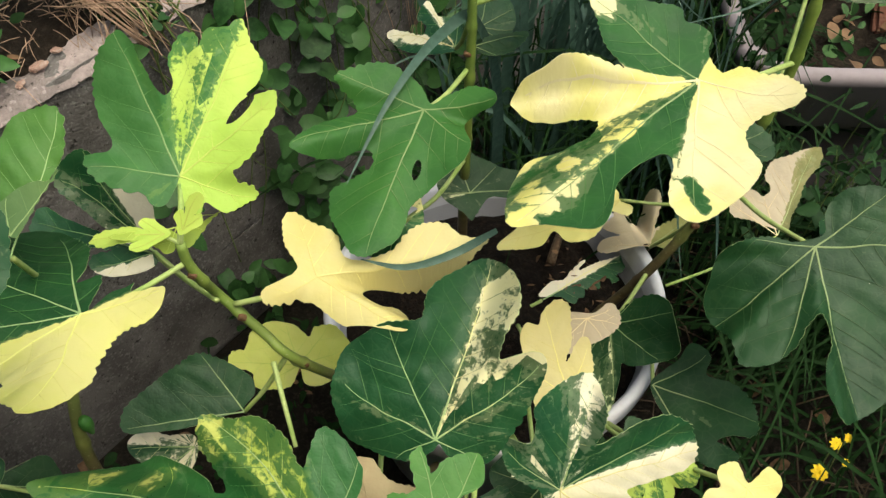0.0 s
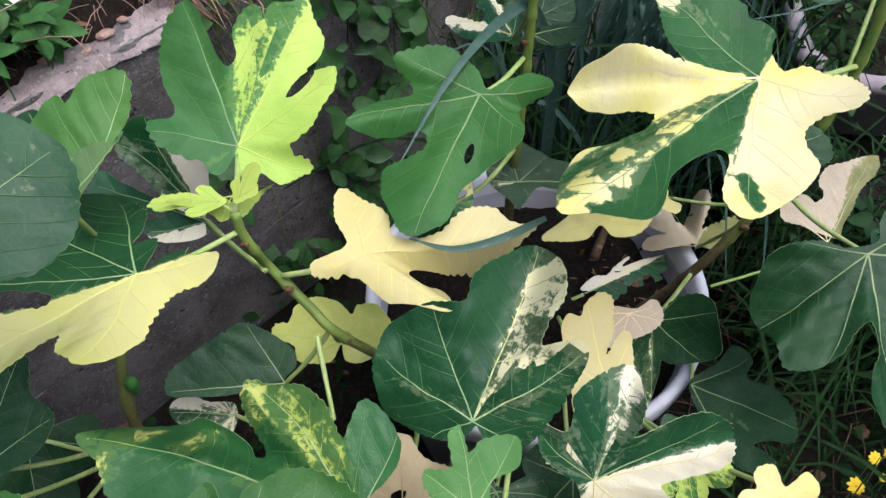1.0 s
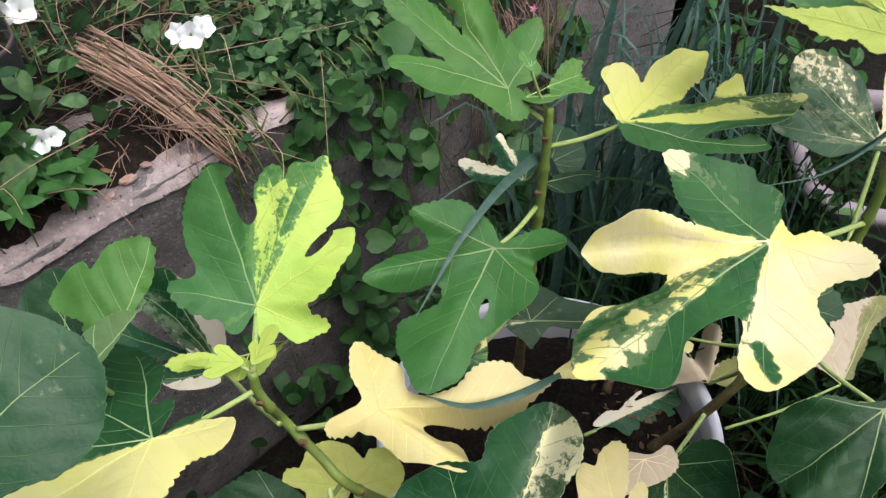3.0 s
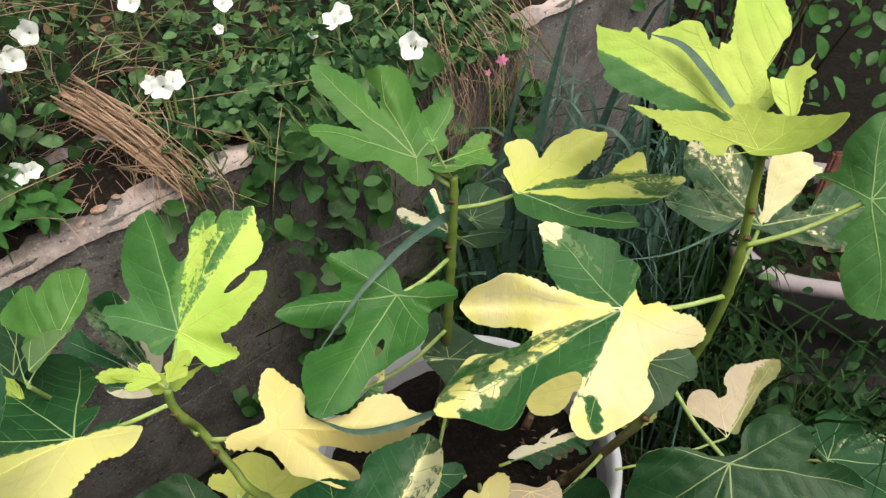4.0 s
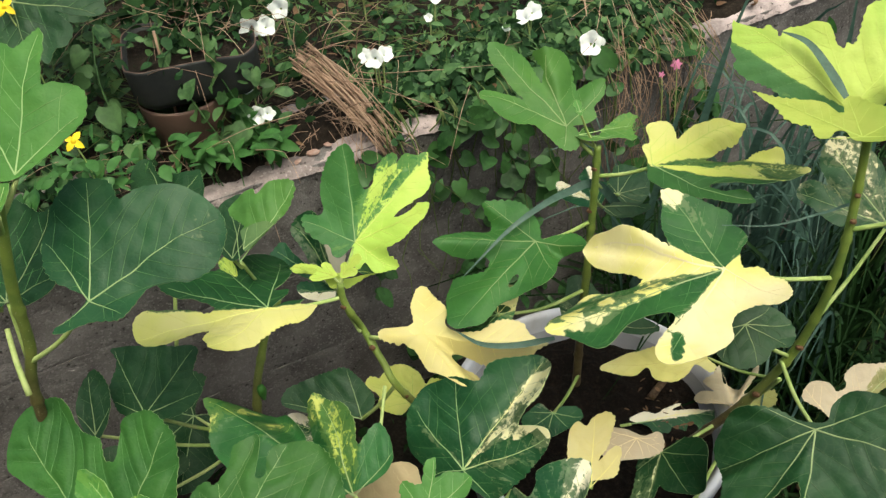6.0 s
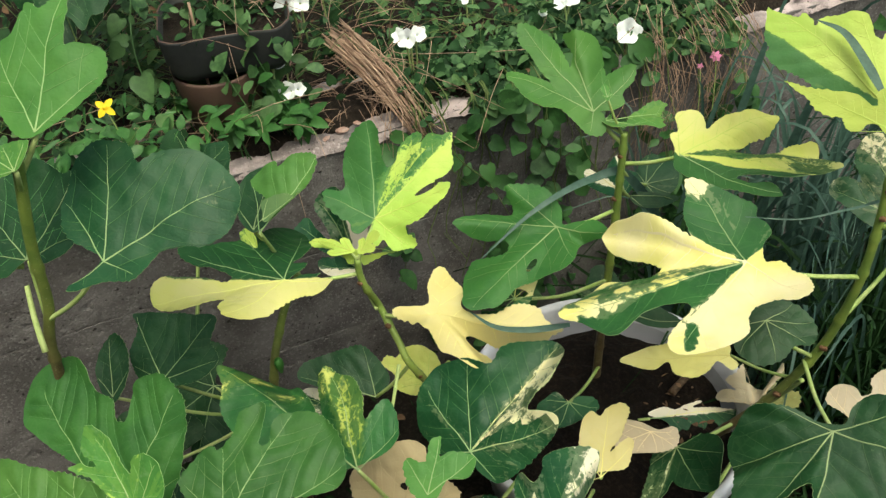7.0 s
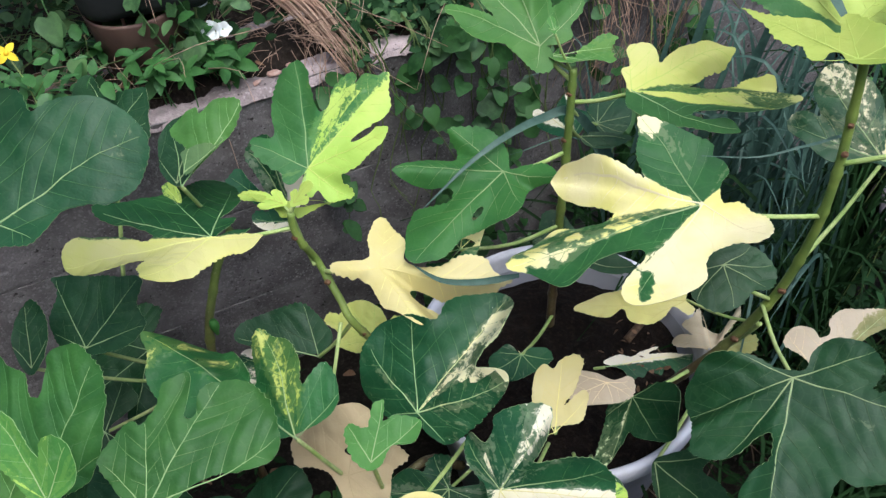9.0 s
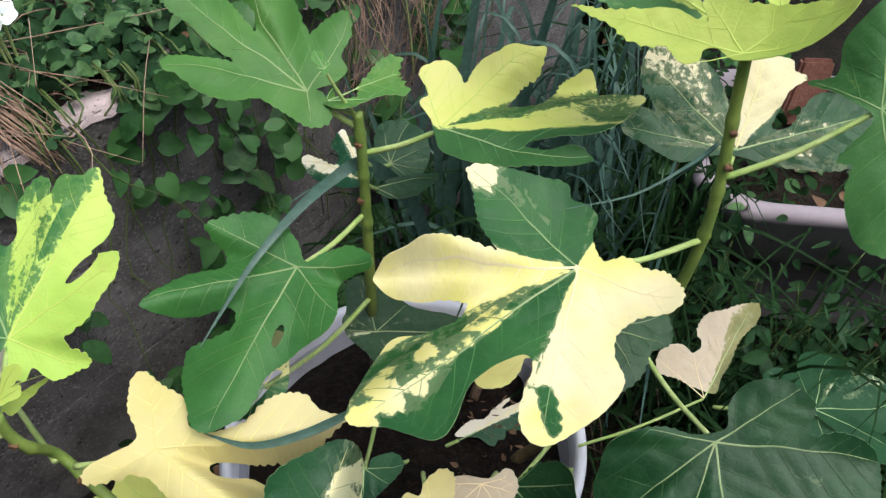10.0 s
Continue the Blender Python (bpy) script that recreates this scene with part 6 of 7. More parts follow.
class Heap:
    """Many small pieces gathered into one mesh."""

    def __init__(self):
        self.verts, self.faces = [], []

    def add(self, verts, faces, m=None):
        first = len(self.verts)
        self.verts.extend(m @ Vector(v) if m else v for v in verts)
        self.faces.extend(tuple(first + k for k in f) for f in faces)

    def leaf(self, rng, shape, at, size, up=(0, 0, 1), spread=0.7, turn=None):
        way = Vector(up) + Vector((rng.gauss(0, spread), rng.gauss(0, spread), rng.gauss(0, spread * 0.5)))
        q = Vector((0, 0, 1)).rotation_difference(way.normalized())
        m = Matrix.LocRotScale(at, q, (size, size, size)) @ Matrix.Rotation(rng.uniform(0, 6.3) if turn is None else turn, 4, "Z")
        self.add(*shape, m)

    def blade(self, points, wide, fold=0.25, step=0.02):
        path = smooth_path(points, step)
        n, verts, faces = len(path), [], []
        for k, p in enumerate(path):
            t = k / (n - 1)
            ahead = (path[min(k + 1, n - 1)] - path[max(k - 1, 0)]).normalized()
            side = ahead.cross(Vector((0.3, -0.6, 0.75)))
            side = side.normalized() if side.length > 0.05 else Vector((1, 0, 0))
            half = 0.5 * wide * min(1.0, 0.55 + 2.2 * t) * (1 - t**3) + 0.0003
            rise = side.cross(ahead).normalized()
            verts += [p + side * half + rise * fold * half, p, p - side * half + rise * fold * half]
        for k in range(n - 1):
            a = 3 * k
            faces += [(a, a + 1, a + 4, a + 3), (a + 1, a + 2, a + 5, a + 4)]
        self.add(verts, faces)

    def bar(self, points, r0, r1, sides=5, step=0.02):
        path = smooth_path(points, step)
        n = len(path)
        self.add(*tube_data(path, [r0 + (r1 - r0) * k / (n - 1) for k in range(n)], sides))

    def done(self, name, mat, label, category, kind="stuff"):
        ob = link_mesh(name, self.verts, self.faces, mat)
        return tagged(ob, label, category, kind=kind)


HEART, OVAL, LANCE = leaf_shape("heart"), leaf_shape("oval"), leaf_shape("lance")


def ledge_clear(s, d):
    """Where the bare wall top shows."""
    return (-0.16 < s < 0.13 and d < 0.034) or (0.66 < s < 1.0 and d < 0.03)


rng = random.Random(5)
heap, darker, runners, tangle = Heap(), Heap(), Heap(), Heap()
count = 0
while count < 26000:
    s, d = rng.uniform(-1.1, 1.5), rng.uniform(0.02, 1.0) ** 1.25
    if ledge_clear(s, d) or (-0.42 < s < 0.13 and d < 0.16 and rng.random() < 0.4) or (0.03 < s < 0.2 and d < 0.12 and rng.random() < 0.9):
        continue
    if noise.noise((s * 9, d * 9, 8)) < -0.12 and rng.random() < 0.75:
        continue
    count += 1
    top = 0.05 + 0.08 * max(0.0, noise.noise((s * 5, d * 5, 3)) + 0.35)
    at = on_wall(s, d, bank_height(s, d) + top * rng.random() ** 0.6)
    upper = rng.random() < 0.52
    # the low layer's leaf colour stands in for the dark gaps' shade
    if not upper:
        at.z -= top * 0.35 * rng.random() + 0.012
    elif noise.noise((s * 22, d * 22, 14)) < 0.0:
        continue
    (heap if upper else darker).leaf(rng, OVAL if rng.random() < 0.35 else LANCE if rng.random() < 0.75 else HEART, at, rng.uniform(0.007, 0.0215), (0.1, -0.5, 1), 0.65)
for _ in range(2600):
    s, d = rng.choice((rng.uniform(0.17, 0.62), rng.uniform(0.15, 0.66), rng.uniform(-0.8, -0.2))), rng.uniform(-0.03, 0.15)
    if noise.noise((s * 11, d * 11, 5)) < -0.2:
        continue
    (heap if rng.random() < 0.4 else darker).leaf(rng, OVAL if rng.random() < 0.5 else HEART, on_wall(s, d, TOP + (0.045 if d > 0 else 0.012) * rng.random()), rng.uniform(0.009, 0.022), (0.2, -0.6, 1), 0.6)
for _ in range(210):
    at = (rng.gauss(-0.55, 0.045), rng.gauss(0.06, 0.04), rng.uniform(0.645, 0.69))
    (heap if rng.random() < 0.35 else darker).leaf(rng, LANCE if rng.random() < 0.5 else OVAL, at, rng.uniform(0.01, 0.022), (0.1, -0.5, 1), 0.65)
heap.done("bank_weeds", WEED, "tangle of small green weeds and bindweed leaves on the bank", "weeds")
for _ in range(900):
    s, d = rng.uniform(-0.7, 1.1), rng.uniform(0.08, 0.6)
    if ledge_clear(s, d):
        continue
    p = on_wall(s, d, bank_height(s, d) + rng.uniform(0.02, 0.1))
    pts = [p]
    for _ in range(3):
        p = p + Vector((rng.gauss(0, 0.04), rng.gauss(0, 0.04), rng.gauss(0.0, 0.02)))
        pts.append(Vector((p.x, p.y, max(p.z, TOP + 0.01))))
    (runners if rng.random() < 0.9 else tangle).bar(pts, 0.0007, 0.0004, 4)

# bindweed hanging over the wall's face
vine = Heap()
for _ in range(640):
    s, z = rng.uniform(0.1, 0.7), rng.uniform(0.03, 0.54)
    thick = noise.noise((s * 8, z * 8, 5)) + 0.25 - 1.6 * abs(s - 0.36) ** 1.2 + 0.35 * (z - 0.3)
    if thick < 0.0:
        continue
    at = on_wall(s, -rng.uniform(0.008, 0.055), z)
    vine.leaf(rng, HEART if rng.random() < 0.4 else OVAL, at, rng.uniform(0.015, 0.04), (0.45, -0.6, 0.75), 0.5)
for _ in range(50):
    s = rng.uniform(0.14, 0.68)
    p = on_wall(s, -0.015, TOP + 0.02)
    pts = [on_wall(s, 0.05, TOP + 0.03), p]
    for _ in range(rng.randint(2, 5)):
        p = p + Vector((rng.gauss(0, 0.02), rng.gauss(0, 0.02), -rng.uniform(0.04, 0.09)))
        pts.append(p)
    runners.bar(pts, 0.0011, 0.0007, 4)
vine.done("bindweed_on_wall", VINE, "bindweed with heart-shaped leaves hanging down the wall", "climbing plant")
darker.done("bank_undergrowth", SHADE_WEED, "low leaves between the weeds on the bank, shade put into their colour", "weeds")
tangle.done("dead_stems", STRAW, "thin dead stems tangled through the weeds", "dry stems")
runners.done("weed_runners", RUNNER, "thin green runners trailing through the weeds", "weeds")

# straw: a flattened sheaf over the wall's edge, loose stalks round it
sheaf = Heap()
a, b = Vector((-0.439, 0.126, 0.612)), Vector((-0.319, 0.124, 0.508))
wide = (b - a).cross(Vector((0.3, -0.4, 0.8))).normalized()
for k in range(64):
    lane = rng.choice((-1.4, -0.7, -0.2, 0.3, 0.9, 1.5)) * 0.0075 + rng.gauss(0, 0.0022)
    rise = rng.uniform(-0.012, 0.01)
    t0, t1 = rng.uniform(-0.08, 0.22), rng.uniform(0.72, 1.1)
    p = a.lerp(b, t0) + wide * (lane * 1.25 + rng.gauss(0, 0.003)) + Vector((0, 0, rise))
    q = a.lerp(b, t1) + wide * (lane * 0.9 + rng.gauss(0, 0.006)) + Vector((0, 0, rise * 0.5))
    sheaf.bar([p, p.lerp(q, 0.5) + Vector((rng.gauss(0, 0.003), rng.gauss(0, 0.003), 0.014)), q], rng.uniform(0.0006, 0.0014), 0.0005, 5, 0.03)
for k in range(26):
    p = a.lerp(b, rng.uniform(0.1, 0.8)) - wide * rng.gauss(0.02, 0.016) + Vector((0, 0, rng.uniform(-0.02, 0.012)))
    q = p + Vector((rng.gauss(0.03, 0.03), rng.gauss(-0.03, 0.02), -rng.uniform(0.03, 0.09)))
    sheaf.bar([p, p.lerp(q, 0.5) + Vector((rng.gauss(0, 0.008), rng.gauss(0, 0.008), 0.008)), q], 0.0006, 0.0003, 4, 0.03)
sheaf.done("straw_sheaf", STRAW, "flattened sheaf of dry straw-coloured stalks on the wall edge", "straw")
loose, dead = Heap(), Heap()
for k in range(85):
    s, d = rng.uniform(-0.2, 0.75), rng.uniform(-0.005, 0.32)
    if 0.16 < s < 0.5 and rng.random() < 0.5:
        continue
    p = on_wall(s, d, TOP + rng.uniform(0.004, 0.06) + 0.1 * max(0, d - 0.1))
    way = Vector((rng.gauss(0.1, 0.5), rng.gauss(-0.1, 0.5), rng.gauss(0, 0.16))).normalized() * rng.uniform(0.05, 0.16)
    loose.bar([p, p + way * 0.5 + Vector((rng.gauss(0, 0.012), rng.gauss(0, 0.012), 0.01)), p + way - Vector((0, 0, 0.006))], 0.0006, 0.0003, 4, 0.02)
for k in range(64):
    s = rng.gauss(0.58, 0.05)
    p = on_wall(s, rng.uniform(-0.02, 0.1), TOP + rng.uniform(0.0, 0.07))
    q = on_wall(s + rng.gauss(0, 0.03), -rng.uniform(0.01, 0.05), rng.uniform(0.22, 0.42))
    loose.bar([p, on_wall(s + rng.gauss(0, 0.02), -0.03 - 0.02 * rng.random(), TOP - 0.02 + rng.gauss(0, 0.03)), on_wall(s + rng.gauss(0, 0.03), -rng.uniform(0.01, 0.06), rng.uniform(0.36, 0.46)), q], 0.00048, 0.0003, 4, 0.04)
for k in range(50):
    p = Vector((rng.uniform(-0.6, -0.34), rng.uniform(0.06, 0.24), rng.uniform(0.54, 0.63)))
    way = Vector((rng.gauss(0.3, 0.5), rng.gauss(-0.2, 0.5), rng.gauss(0, 0.2))).normalized() * rng.uniform(0.05, 0.14)
    loose.bar([p, p + way * 0.5 + Vector((rng.gauss(0, 0.012), rng.gauss(0, 0.012), 0.012)), p + way], 0.0006, 0.0003, 4, 0.02)
for k in range(75):
    p = Vector((rng.gauss(-0.56, 0.06), rng.gauss(0.1, 0.04), rng.uniform(0.645, 0.7)))
    way = Vector((rng.gauss(0.3, 0.5), rng.gauss(0.0, 0.5), rng.gauss(0.1, 0.25))).normalized() * rng.uniform(0.05, 0.15)
    loose.bar([p, p + way * 0.5 + Vector((rng.gauss(0, 0.015), rng.gauss(0, 0.015), 0.012)), p + way], 0.0005, 0.0003, 4, 0.02)
for k in range(190):
    s, d = rng.uniform(-0.18, 0.24), rng.uniform(0.022, 0.15)
    p = on_wall(s, d, TOP + rng.uniform(0.008, 0.02))
    way = Vector((rng.gauss(0, 0.5), rng.gauss(0, 0.5), 0)).normalized() * rng.uniform(0.015, 0.06)
    loose.bar([p, p + way * 0.5 + Vector((rng.gauss(0, 0.004), rng.gauss(0, 0.004), 0.006)), p + way], 0.0005, 0.0003, 4, 0.02)
loose.done("dry_grass", STRAW, "dry bleached grass stalks strewn and hanging over the wall", "dry grass")
for k in range(900):
    s, d = rng.uniform(-0.8, 1.2), rng.uniform(0.0, 0.6)
    if d < 0.03 and s < 0.16 and rng.random() < 0.85:
        continue
    dead.leaf(rng, OVAL if k % 2 else LANCE, on_wall(s, d, bank_height(s, max(d, 0.12)) + rng.uniform(0.012, 0.034)), rng.uniform(0.006, 0.024), (0, 0, 1), 0.5)
for k in range(46):
    x, y = rng.gauss(0.085, 0.03), rng.gauss(0.06, 0.035)
    if math.hypot(x, y) < 0.14:
        dead.leaf(rng, OVAL if k % 2 else LANCE, (x, y, 0.226 + 0.008 * rng.random()), rng.uniform(0.005, 0.014), (0, 0, 1), 0.9)
for k in range(200):
    dead.leaf(rng, OVAL, (rng.uniform(-0.6, 0.9), rng.uniform(-0.7, 0.5), 0.004 + 0.012 * rng.random()), rng.uniform(0.008, 0.03), (0, 0, 1), 0.4)
for k in range(60):
    dead.leaf(rng, OVAL, (rng.uniform(0.36, 0.88), rng.uniform(0.33, 0.57), 0.275 + 0.02 * rng.random()), rng.uniform(0.012, 0.03), (0, 0, 1), 0.5)
dead.done("leaf_litter", DEAD, "brown dead leaves and scraps lying on the soil", "leaf litter")

# tall strap leaves behind the pot
clump = thing("strap_leaf_clump", "clump of tall blue-green strap-shaped leaves behind the pot", "grass clump", (0.1, 0.38, 0), placed=False)
for k in range(135):
    x, y = rng.gauss(0.12, 0.1), rng.gauss(0.37, 0.07)
    if math.hypot(x, y) < 0.29 or (x > 0.27 and y > 0.24) or (Vector((x, y, 0)) - FOOT).dot(OUT) > -0.04:
        x, y = rng.uniform(0.0, 0.24), rng.uniform(0.31, 0.44)
    tall = rng.uniform(0.28, 0.6)
    lean = Vector((rng.gauss(0.02, 0.09), rng.gauss(-0.03, 0.09), 0))
    if math.hypot(x + lean.x * 1.7, y + lean.y * 1.7 - 0.02) < 0.26:
        lean = Vector((-lean.x, abs(lean.y), 0))
    if x + lean.x * 1.7 > 0.24:
        lean.x = (0.2 - x) / 1.7
    lean *= min(1.0, 0.13 / (lean.length + 1e-6))
    tip = Vector((x, y, tall)) + lean * 1.7 - Vector((0, 0, 0.12 * rng.random()))
    one = Heap()
    one.blade([(x, y, -0.01), (x + lean.x * 0.25, y + lean.y * 0.25, tall * 0.45), (x + lean.x * 0.9, y + lean.y * 0.9, tall * 0.9), tip], rng.choice((rng.uniform(0.003, 0.006), rng.uniform(0.006, 0.012))))
    link_mesh("strap_leaf", one.verts, one.faces, BLADE, clump)


for k in range(9):
    s = rng.uniform(0.5, 0.95)
    p = on_wall(s, -rng.uniform(0.05, 0.2), -0.01)
    tall, lean = rng.uniform(0.5, 0.72), Vector((rng.gauss(0.0, 0.05), rng.gauss(-0.02, 0.05), 0))
    one = Heap()
    one.blade([p, p + lean * 0.3 + Vector((0, 0, tall * 0.5)), p + lean + Vector((0, 0, tall * 0.9)), p + lean * 1.6 + Vector((0, 0, tall))], rng.uniform(0.011, 0.018))
    link_mesh("strap_leaf", one.verts, one.faces, BLADE, clump)


def strap(points, wide):
    one = Heap()
    one.blade(points, wide, 0.25, 0.008)
    link_mesh("strap_leaf", one.verts, one.faces, BLADE, clump)


strap([(0.0, 0.29, 0), (-0.005, 0.2, 0.35), (-0.03, 0.1, 0.54), (-0.058, 0.055, 0.563), (-0.092, -0.01, 0.557), (-0.122, -0.076, 0.53)], 0.017)
strap([(0.15, 0.3, 0), (0.2, 0.18, 0.42), (0.215, 0.075, 0.61), (0.19, 0.03, 0.635), (0.155, 0.004, 0.63), (0.112, -0.014, 0.63)], 0.006)


def fallen_blade(points, wide, label):
    one = Heap()
    one.blade(points, wide, 0.2, 0.006)
    tagged(link_mesh("grass_blade", one.verts, one.faces, BLADE), label, "grass blade")


fallen_blade([(-0.012, -0.098, 0.508), (-0.044, -0.117, 0.503), (-0.077, -0.129, 0.502), (-0.109, -0.126, 0.506)], 0.006, "thin curved grass blade lying across the cream leaf")
fallen_blade([(0.183, 0.078, 0.722), (0.158, 0.098, 0.74), (0.137, 0.111, 0.752), (0.113, 0.115, 0.756)], 0.008, "grey-green grass blade resting on the lime yellow leaf")

stalk = Heap()
stalk.bar([(-0.545, 0.0, 0.51), (-0.547, 0.0, 0.6), (-0.545, 0.004, 0.69)], 0.0022, 0.0016, 6)
tagged(link_mesh("dry_stalk", stalk.verts, stalk.faces, STRAW), "upright dry pale stalk before the brown pot", "dry stalk")
finger = Heap()
for k in range(34):
    c = Vector((rng.uniform(-0.6, -0.42), rng.uniform(-0.04, 0.05), rng.uniform(0.525, 0.57)))
    if (c - FOOT).dot(OUT) < 0.0:
        continue
    tilt = Euler((rng.gauss(0.4, 0.25), rng.gauss(0.1, 0.25), rng.uniform(0, 6.28))).to_matrix().to_4x4()
    size = rng.uniform(0.02, 0.033)
    for j in range(5):
        finger.add(*OVAL, Matrix.Translation(c) @ tilt @ Matrix.Rotation(1.15 * (j - 2), 4, "Z") @ Matrix.Diagonal((size * 0.8, size, size, 1)))
    finger.bar([c, c - Vector((0, 0, 0.03)), c + Vector((rng.gauss(0, 0.01), rng.gauss(0, 0.01), -0.07))], 0.0009, 0.0007, 4)
finger.done("cinquefoil", WEED_DARK, "five-fingered cinquefoil leaves at the foot of the nested pots", "weeds")

# thin arching grass and low herbs on the ground
grass, herbs, twigs = Heap(), Heap(), Heap()
for k in range(1500):
    x, y = rng.uniform(-0.1, 0.75), rng.uniform(-0.55, 0.5)
    if x < 0.16 and y < -0.05 and rng.random() < 0.93:
        continue
    if math.hypot(x, y - 0.02) < 0.25 or (x > 0.28 and y > 0.26) or (Vector((x, y, 0)) - FOOT).dot(OUT) > -0.02:
        continue
    tall = rng.uniform(0.05, 0.2) if y < 0.12 else rng.uniform(0.12, 0.34)
    lean = Vector((rng.gauss(0, 0.07), rng.gauss(0, 0.07), 0))
    grass.blade([(x, y, -0.005), (x + lean.x * 0.3, y + lean.y * 0.3, tall * 0.6), (x + lean.x, y + lean.y, tall), (x + lean.x * 2, y + lean.y * 2, tall * 0.8)], rng.uniform(0.0025, 0.005), 0.2, 0.04)
for k in range(5200):
    x, y = rng.uniform(-0.75, 0.9), rng.uniform(-0.8, 0.55)
    if math.hypot(x, y) < 0.19 or (x > 0.28 and y > 0.26) or (Vector((x, y, 0)) - FOOT).dot(OUT) > -0.02:
        continue
    if noise.noise((x * 7, y * 7, 2)) < -0.05 and rng.random() < 0.8:
        continue
    herbs.leaf(rng, OVAL if rng.random() < 0.5 else LANCE, (x, y, rng.uniform(0.005, 0.1)), rng.uniform(0.01, 0.026), (0, -0.2, 1), 0.6)
for k in range(220):
    x, y = rng.uniform(0.2, 0.75), rng.uniform(-0.35, 0.27)
    if math.hypot(x, y) < 0.2:
        continue
    p = Vector((x, y, rng.uniform(0.01, 0.08)))
    way = Vector((rng.gauss(0, 0.6), rng.gauss(0, 0.6), rng.gauss(0, 0.35))).normalized() * rng.uniform(0.05, 0.18)
    twigs.bar([p, p + way * 0.5 + Vector((0, 0, 0.012)), Vector((p.x + way.x, p.y + way.y, max(0.01, p.z + way.z)))], 0.0012, 0.0006, 5, 0.03)
for k in range(150):
    x, y = rng.uniform(0.34, 0.92), rng.uniform(0.32, 0.58)
    herbs.leaf(rng, OVAL, (x, y, 0.27 + 0.05 * rng.random()), rng.uniform(0.012, 0.03), (0, -0.2, 1), 0.6)
for k in range(600):
    x, y = (rng.uniform(0.3, 0.95), rng.uniform(0.1, 0.24)) if k % 3 else (rng.uniform(0.235, 0.288), rng.uniform(0.26, 0.62))
    tall, lean = rng.uniform(0.06, 0.16) if k % 3 else rng.uniform(0.2, 0.4), Vector((rng.gauss(0, 0.05), rng.gauss(-0.01, 0.04), 0))
    grass.blade([(x, y, -0.005), (x + lean.x * 0.3, y + lean.y * 0.3, tall * 0.6), (x + lean.x, y + lean.y, tall), (x + lean.x * 2, y + lean.y * 2, tall * 0.85)], rng.uniform(0.003, 0.006), 0.2, 0.04)
for k in range(230):
    x, y = rng.uniform(0.29, 0.4), rng.uniform(0.3, 0.58)
    herbs.leaf(rng, OVAL if k % 2 else LANCE, (x, y, rng.uniform(0.26, 0.36)), rng.uniform(0.012, 0.028), (0, -0.3, 1), 0.6)
patch = Heap()
for k in range(700):
    patch.leaf(rng, OVAL if k % 2 else HEART, (rng.uniform(-0.25, 0.12), rng.uniform(-0.5, -0.2), rng.uniform(0.02, 0.15)), rng.uniform(0.014, 0.034), (0, -0.2, 1), 0.5)
patch.done("yard_weeds", WEED_DARK, "fresh green low weeds on the ground before the pot", "weeds")
for k in range(900):
    herbs.leaf(rng, OVAL if k % 2 else LANCE, (rng.uniform(0.28, 0.95), rng.uniform(0.08, 0.26), rng.uniform(0.02, 0.12)), rng.uniform(0.012, 0.028), (0, -0.3, 1), 0.6)
grass.done("thin_grass", SHADE_GRASS, "thin green grass arching from the ground, darkened for the shade there", "grass")
herbs.done("low_herbs", SHADE_GRASS, "low green herbs covering the ground, darkened for the shade there", "weeds")
twigs.done("dry_twigs", TWIG, "thin brown twigs and dead stalks on the ground", "twigs")


# dark shrub past the wall's end
shrub, canes = Heap(), Heap()
for k in range(4200):
    s, d, z = rng.uniform(0.92, 2.1), rng.uniform(-0.25, 0.7), rng.uniform(0.0, 0.95) ** 0.8
    if noise.noise((s * 4, d * 4, z * 4)) < -0.1 or (s < 1.0 and d < 0.0):
        continue
    shrub.leaf(rng, OVAL, on_wall(s, d, z), rng.uniform(0.02, 0.05), (0.3, -0.6, 0.7), 0.5)
for k in range(60):
    p = on_wall(rng.uniform(1.0, 2.0), rng.uniform(-0.1, 0.6), 0)
    canes.bar([p, p + Vector((rng.gauss(0, 0.06), rng.gauss(0, 0.06), 0.4)), p + Vector((rng.gauss(0, 0.14), rng.gauss(0, 0.14), rng.uniform(0.7, 1.0)))], 0.004, 0.0015, 5, 0.06)
shrub.done("dark_shrub", WEED_DARK, "dark leafy shrub past the end of the wall", "shrub")
canes.done("shrub_canes", TWIG, "brown canes inside the dark shrub", "twigs")


